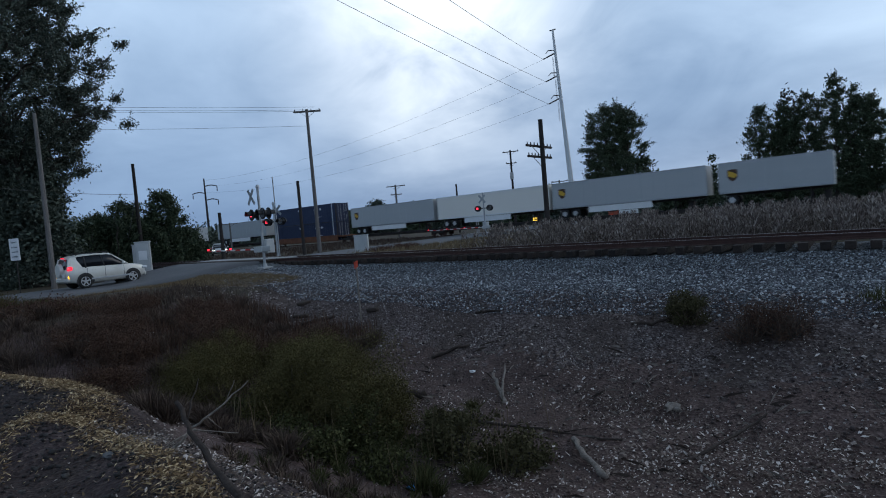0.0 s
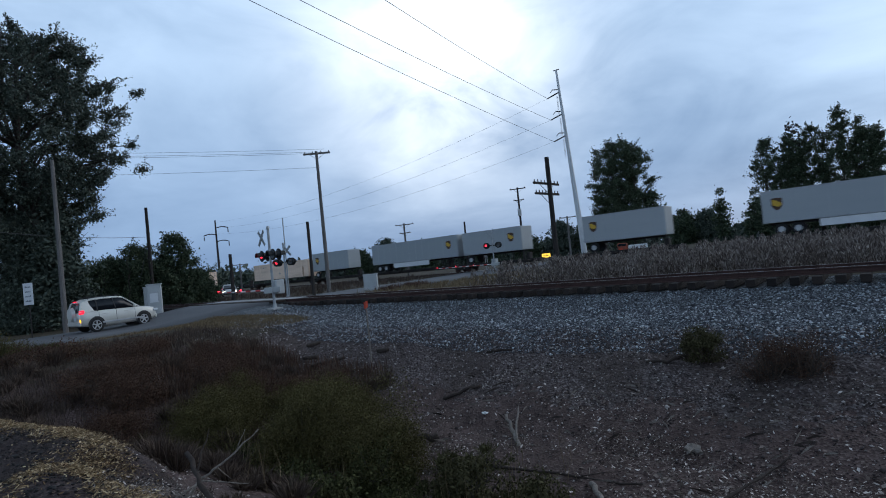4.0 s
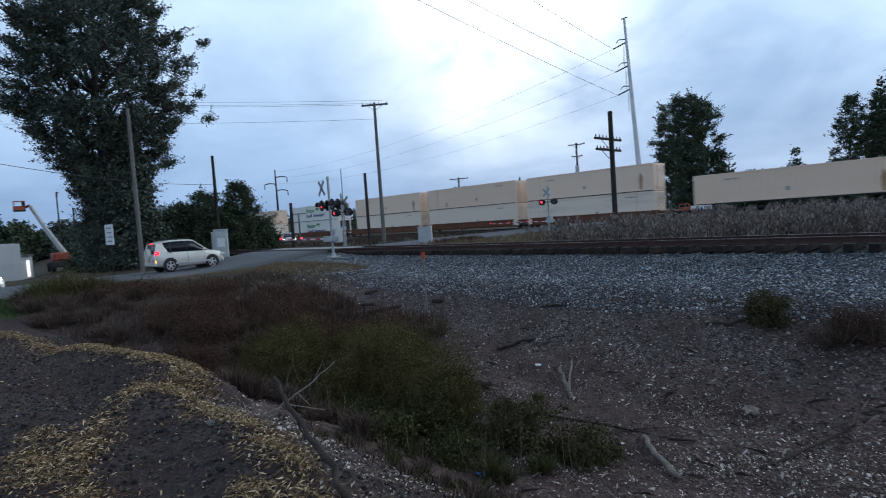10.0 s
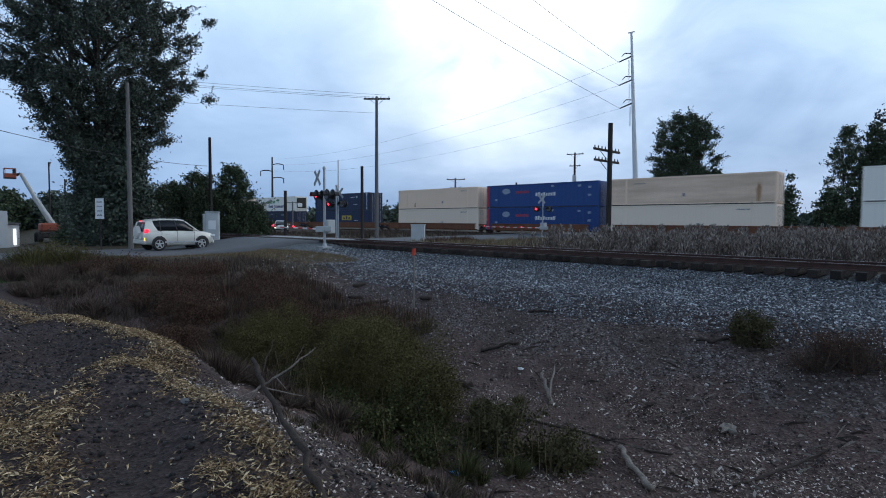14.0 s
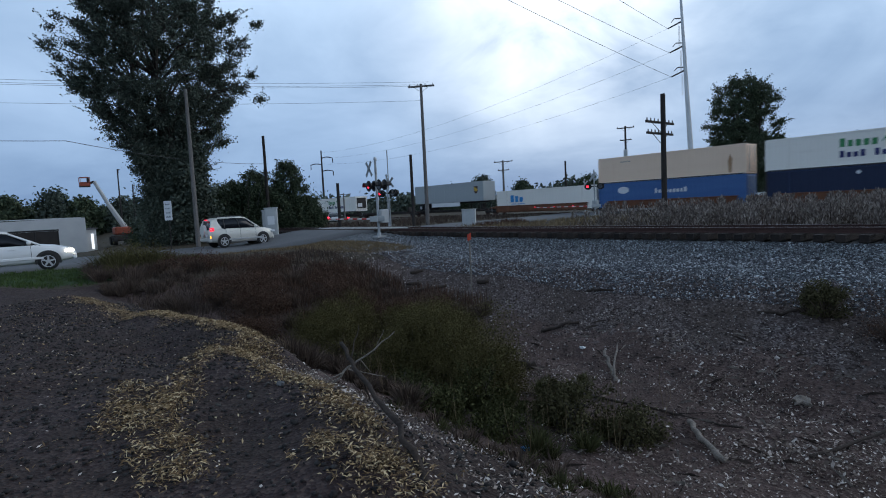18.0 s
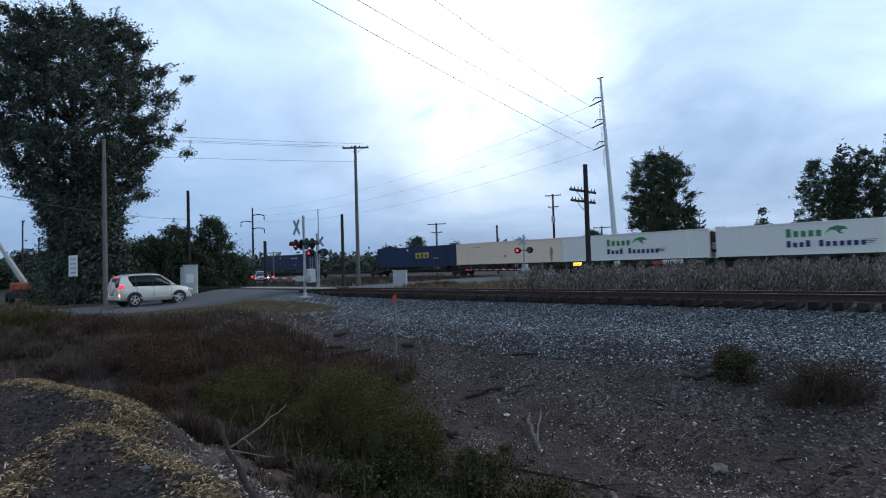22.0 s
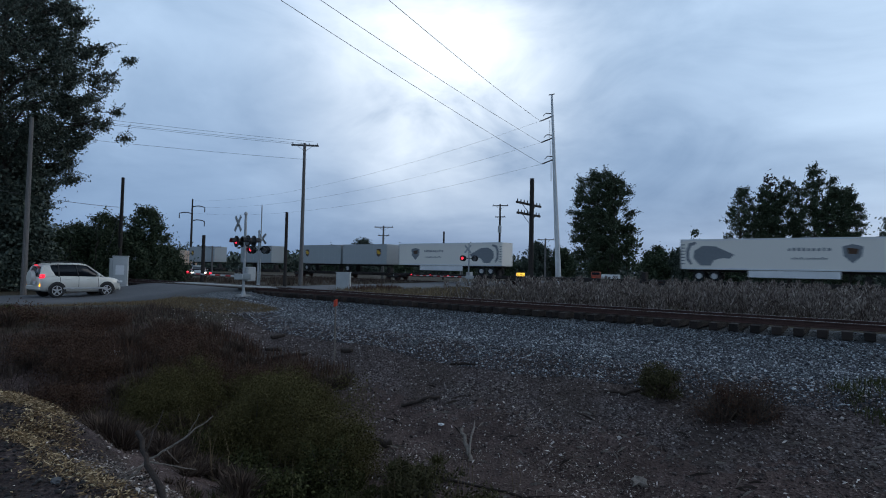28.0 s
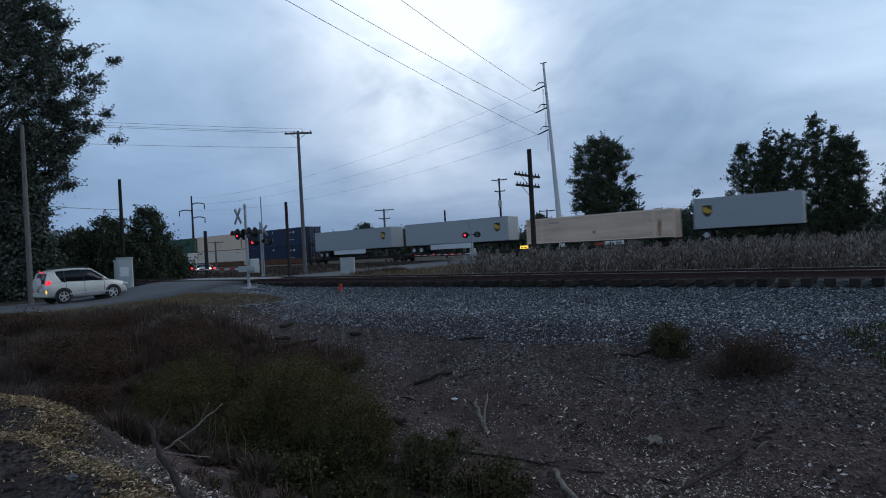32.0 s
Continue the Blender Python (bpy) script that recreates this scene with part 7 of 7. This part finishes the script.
stones("apron_stones", scatter(36000, -22, 12, 9.0, 13.8, lambda x, y: rs0.uniform(9, 13.6, len(x)) < y + 0.8), 0.021, PEBBLE, "scattered crushed stone below the ballast", 42)
stones("ditch_stones", scatter(8000, -12, 10, 4.5, 9.6), 0.014, PEBBLE, "small stones on bare dirt", 43)
arc = lambda x, y: rs0.uniform(0, 1, len(x)) < np.exp(-((y - 8.4 - 0.5 * np.sin(0.9 * x)) / 0.9) ** 2) * (0.35 + 0.65 * (np.sin(2.3 * x + y) > 0))
drift = lambda x, y: rs0.uniform(0, 1, len(x)) < np.clip(0.35 + 0.9 * np.sin(1.1 * x + 0.7 * np.sin(1.9 * y)) * np.sin(1.4 * y + 0.5 * np.sin(1.3 * x)), 0.08, 1)
chips("leaf_drifts", np.concatenate([scatter(5200, -4.5, 7, 5.8, 10.8, arc), scatter(1500, -9, 7, 5.5, 11.5)]), 0.085, 0.045, LITTER, "drifts of pale curled dead leaves on the dirt", 51, lift=0.035)
chips("twigs", scatter(240, -8, 7, 5.4, 11.6), 0.34, 0.009, DEADWOOD, "thin pale twigs strewn on the dirt", 52, lift=0.03)
chips("dark_twigs", scatter(130, -9, 7, 5.0, 11.6), 0.4, 0.01, ROTWOOD, "thin dark twigs strewn on the dirt", 53, lift=0.03)
chips("leaf_litter", np.concatenate([scatter(34000, -9, 8, 5.5, 11.8, drift), scatter(24000, -5, 8, 5.8, 9.6, drift), scatter(2400, -10, -2, 2.6, 5.5, drift)]), 0.042, 0.022, LITTER, "pale dead leaves and twigs on the dirt", 44)


def ribbon(x, y, pts, w):
    """Share of cover near a line of points, frayed at its edges."""
    fray = 1 + 0.5 * np.sin(4.6 * x + 1.3 * np.sin(5.1 * y)) * np.sin(4.9 * y + 0.4)
    thin = 0.45 + 0.55 * np.sin(7.3 * x + 2 * np.sin(6.1 * y)) * np.sin(8.1 * y + 1.7 * np.sin(4.2 * x))
    return (off_line(x, y, pts) < w * fray * rs0.uniform(0.05, 1.0, len(x)) ** 1.3) & (rs0.uniform(0, 1, len(x)) < 0.25 + 0.85 * thin)


# straw: a line on the plan, half width, how much of it
RIBBONS = (([(-2.9, 1.42), (-3.8, 1.66), (-4.4, 1.72), (-5.1, 1.78), (-5.7, 1.8), (-6.4, 1.74)], 0.26, 9500), ([(-6.4, 1.74), (-6.6, 1.4), (-6.1, 1.0), (-5.4, 0.72), (-4.6, 0.52), (-3.9, 0.42)], 0.26, 10500),
           ([(-10.8, 1.85), (-9.2, 2.25), (-7.6, 2.3), (-6.7, 2.05)], 0.42, 15000), ([(-3.5, 1.2), (-2.9, 1.3), (-2.2, 1.2)], 0.24, 4200), ([(-3.55, 0.98), (-3.3, 0.95)], 0.12, 900), ([(-6.3, 0.5), (-5.2, 0.36), (-4.4, 0.3)], 0.24, 4200), ([(-15.5, 1.1), (-12.6, 1.5), (-11.2, 1.6)], 0.4, 6000), ([(-7.6, 1.75), (-6.9, 1.6)], 0.2, 1500))
for k, (line_, wd, count) in enumerate(RIBBONS):
    chips("straw_chips", scatter(count * 5, min(p[0] for p in line_) - 0.6, max(p[0] for p in line_) + 0.6, min(p[1] for p in line_) - 0.6, max(p[1] for p in line_) + 0.6, lambda x, y: ribbon(x, y, line_, wd)), 0.044, 0.009, STRAW, "tan straw and wood chips strewn over the mound", 45 + 10 * k, lift=0.05)
chips("loose_straw", scatter(2200, -15, -1.0, -0.5, 2.6), 0.04, 0.012, STRAW, "loose straw on the dark mound", 48, lift=0.02)
rim = [(-6.4, 2.35), (-5.2, 2.15), (-4.0, 1.98), (-3.2, 1.82), (-2.4, 1.6), (-1.6, 1.5)]
chips("crest_litter", np.concatenate([scatter(7000, -7.2, -1.2, 1.2, 3.0, lambda x, y: ribbon(x, y, rim, 0.5)), scatter(5000, -6.5, -0.6, 1.9, 3.5, lambda x, y: rs0.uniform(0, 1, len(x)) < np.clip((3.7 - y) / 1.6, 0, 1))]), 0.036, 0.014, LITTER, "pale dead leaves along the edge of the mound", 49, lift=0.06)
chips("mound_chips", scatter(1500, -14, -0.8, -0.6, 2.8), 0.03, 0.015, LITTER, "pale chips scattered over the dark mound", 46)
stones("mound_stones", scatter(9000, -15, -0.8, -0.8, 2.6), 0.016, mat("dark_clod", (0.02, 0.018, 0.018), (0.042, 0.038, 0.036), 0.95, 3, per="island", c3=(0.09, 0.082, 0.075)), "dark clods and pebbles on the mound", 47)


def branch(points, r0, r1, material, label, twigs=(), name="fallen_branch"):
    ob = thing(name, label=label, category="branch")
    rs = np.random.default_rng(int(1000 * abs(points[0][0] * points[-1][1])))

    def crooked(pts, ra, rb, sides, kind_):
        at = np.linspace(0, len(pts) - 1, 4 * (len(pts) - 1) + 1)
        P = np.stack([np.interp(at, range(len(pts)), [p[c] for p in pts]) for c in range(3)], 1)
        P[1:-1] += rs.normal(0, 0.35 * ra + 0.002, (len(P) - 2, 3))
        r = np.linspace(ra, rb, len(P)) * rs.uniform(0.82, 1.16, len(P))
        # blunt, closed ends
        P = np.concatenate([[P[0] - 0.1 * (P[1] - P[0])], P, [P[-1] + 0.1 * (P[-1] - P[-2])]])
        r = np.concatenate([[0.02 * ra], r, [0.02 * rb]])
        ang = 2 * np.pi * np.arange(sides) / sides
        V, F = [], []
        for i in range(len(P)):
            d = P[min(i + 1, len(P) - 1)] - P[max(i - 1, 0)]
            s = np.cross(d / np.linalg.norm(d), (0.3, 0.5, 0.81))
            s /= np.linalg.norm(s)
            u = np.cross(d / np.linalg.norm(d), s)
            V.append(P[i] + r[i] * (np.cos(ang)[:, None] * s + np.sin(ang)[:, None] * u) * rs.uniform(0.85, 1.12, (sides, 1)))
            if i:
                k = sides * (i - 1)
                F += [(k + j, k + (j + 1) % sides, k + sides + (j + 1) % sides, k + sides + j) for j in range(sides)]
        cells(kind_, np.concatenate(V), F, material, ob, smooth=True)

    crooked(points, r0, r1, 8, "stem")
    for a, b, r in twigs:
        crooked([a, b], r, r * 0.4, 6, "twig")
    return ob


def g(x, y, dz=0.0):
    return (x, y, hz(x, y) + dz)


branch([(-2.6, 1.5, -0.16), (-2.9, 1.58, 0.03), (-3.4, 1.68, 0.22), (-3.85, 1.74, 0.37), (-4.18, 1.81, 0.52)], 0.026, 0.017, ROTWOOD, "dark leaning dead branch on the mound", [((-3.7, 1.72, 0.32), (-3.75, 1.8, 0.12), 0.012), ((-3.95, 1.76, 0.42), (-4.1, 1.95, 0.66), 0.008)])
branch([g(-4.86, 1.72, 0.0), (-4.68, 1.95, -0.02), (-4.58, 2.1, 0.16), (-4.48, 2.25, 0.27), (-4.36, 2.5, 0.46)], 0.014, 0.006, DEADWOOD, "pale bent dead branch on the mound",
       [((-4.6, 2.06, 0.12), (-4.72, 1.8, 0.02), 0.008), ((-4.52, 2.2, 0.22), (-4.6, 2.35, 0.06), 0.007), ((-4.58, 2.1, 0.14), (-4.45, 2.42, 0.02), 0.008), ((-4.44, 2.34, 0.34), (-4.36, 2.38, 0.5), 0.005), ((-4.66, 1.98, 0.02), (-4.8, 1.9, 0.14), 0.007)])
branch([g(-3.95, 7.75, 0.06), g(-3.55, 7.3, 0.09), g(-3.05, 6.8, 0.08)], 0.042, 0.05, DEADWOOD, "pale peeling log on the dirt", name="fallen_log")
branch([g(-5.9, 7.7, 0.03), g(-4.6, 7.9, 0.05), g(-3.3, 8.1, 0.04)], 0.03, 0.015, ROTWOOD, "long dark fallen branch on the dirt", [(g(-4.2, 7.95, 0.04), g(-3.6, 8.4, 0.1), 0.012)])
branch([g(-5.85, 8.75, 0.0), g(-6.25, 9.2, 0.1), g(-6.6, 9.55, 0.2)], 0.055, 0.036, DEADWOOD, "pale forked dead stick on the dirt", [(g(-5.98, 8.9, 0.05), g(-6.45, 9.8, 0.26), 0.034)])
branch([g(-8.35, 7.95, 0.06), g(-8.0, 8.2, 0.1), g(-7.65, 8.5, 0.08)], 0.085, 0.07, ROTWOOD, "short dark broken log", name="fallen_log")
branch([g(-8.15, 7.7, 0.0), g(-8.2, 7.85, 0.45), g(-8.05, 8.0, 0.85)], 0.024, 0.01, ROTWOOD, "thin dark twig standing in the ditch")
branch([g(-2.3, 7.7, 0.02), g(-1.9, 8.6, 0.05), g(-1.5, 9.5, 0.04)], 0.03, 0.015, ROTWOOD, "thin dark fallen branch")
for k, (lx, ly, a, ln) in enumerate(((-15.5, 11.3, 15, 0.6), (-14.3, 11.1, 48, 1.1), (-12.6, 11.9, 10, 0.4), (-16.2, 12.0, 70, 0.5))):
    box_part("old_tie_piece", (0, 0, 0), (ln, 0.17, 0.12), ROTWOOD, None, 0.03).matrix_basis = pose(lx, ly, hz(lx, ly) + 0.06, 4, -6, a)
    tagged(bpy.context.scene.collection.objects[-1], "broken dark piece of an old wooden tie", "timber", "broken tie pieces")
branch([g(-8.95, 12.4, 0.03), g(-8.6, 12.45, 0.06), g(-8.2, 12.5, 0.03)], 0.045, 0.03, ROTWOOD, "dark splintered stick on the ballast slope")
branch([g(-4.4, 11.95, 0.03), g(-4.0, 12.05, 0.06), g(-3.6, 12.3, 0.05)], 0.045, 0.03, ROTWOOD, "dark splintered stick on the gravel slope")
branch([g(-8.85, 10.2, 0.03), g(-8.57, 10.46, 0.06), g(-8.25, 10.95, 0.05)], 0.05, 0.035, ROTWOOD, "dark rotten stick on the dirt")


def crumple(name, x, y, s, material, label, seed):
    rs = np.random.default_rng(seed)
    bm = B()
    bmesh.ops.create_icosphere(bm, subdivisions=2, radius=s)
    for v in bm.verts:
        v.co *= 1 + 0.3 * rs.normal()
        v.co.z *= 0.5
    ob = part(name, bm, material)
    ob.matrix_basis = pose(x, y, hz(x, y) + s * 0.35)
    return tagged(ob, label, "litter")


crumple("paper_scrap", -7.35, 9.8, 0.06, SIGN_WHITE, "small crumpled white paper on the dirt", 1)
crumple("plastic_scrap", -5.0, 5.1, 0.07, LOGO_CYAN, "small crumpled blue plastic scrap", 2)
crumple("white_ball", 2.2, 7.4, 0.09, SIGN_WHITE, "small round white object on the dirt", 3)
crumple("flat_stone", -2.9, 9.45, 0.13, DEADWOOD, "flat tan stone on the dirt", 4)
crumple("paper_scrap", -16.2, 6.6, 0.13, SIGN_WHITE, "crumpled white paper among the weeds", 5)
crumple("paper_scrap", -13.2, 7.4, 0.1, SIGN_WHITE, "crumpled white paper among the weeds", 6)
crumple("flat_stone", -5.0, 1.6, 0.045, ASPHALT, "grey stone on the mound", 7)


# ------------------------------------------------------------------ what moves
def motions():
    for ob, s, z in TRAIN:
        walk(ob, [(0, pose(s - 10.0, FAR_Y, FAR_HEAD + z)), (32, pose(s - 10.0 + SPEED * 32, FAR_Y, FAR_HEAD + z))])


motions()
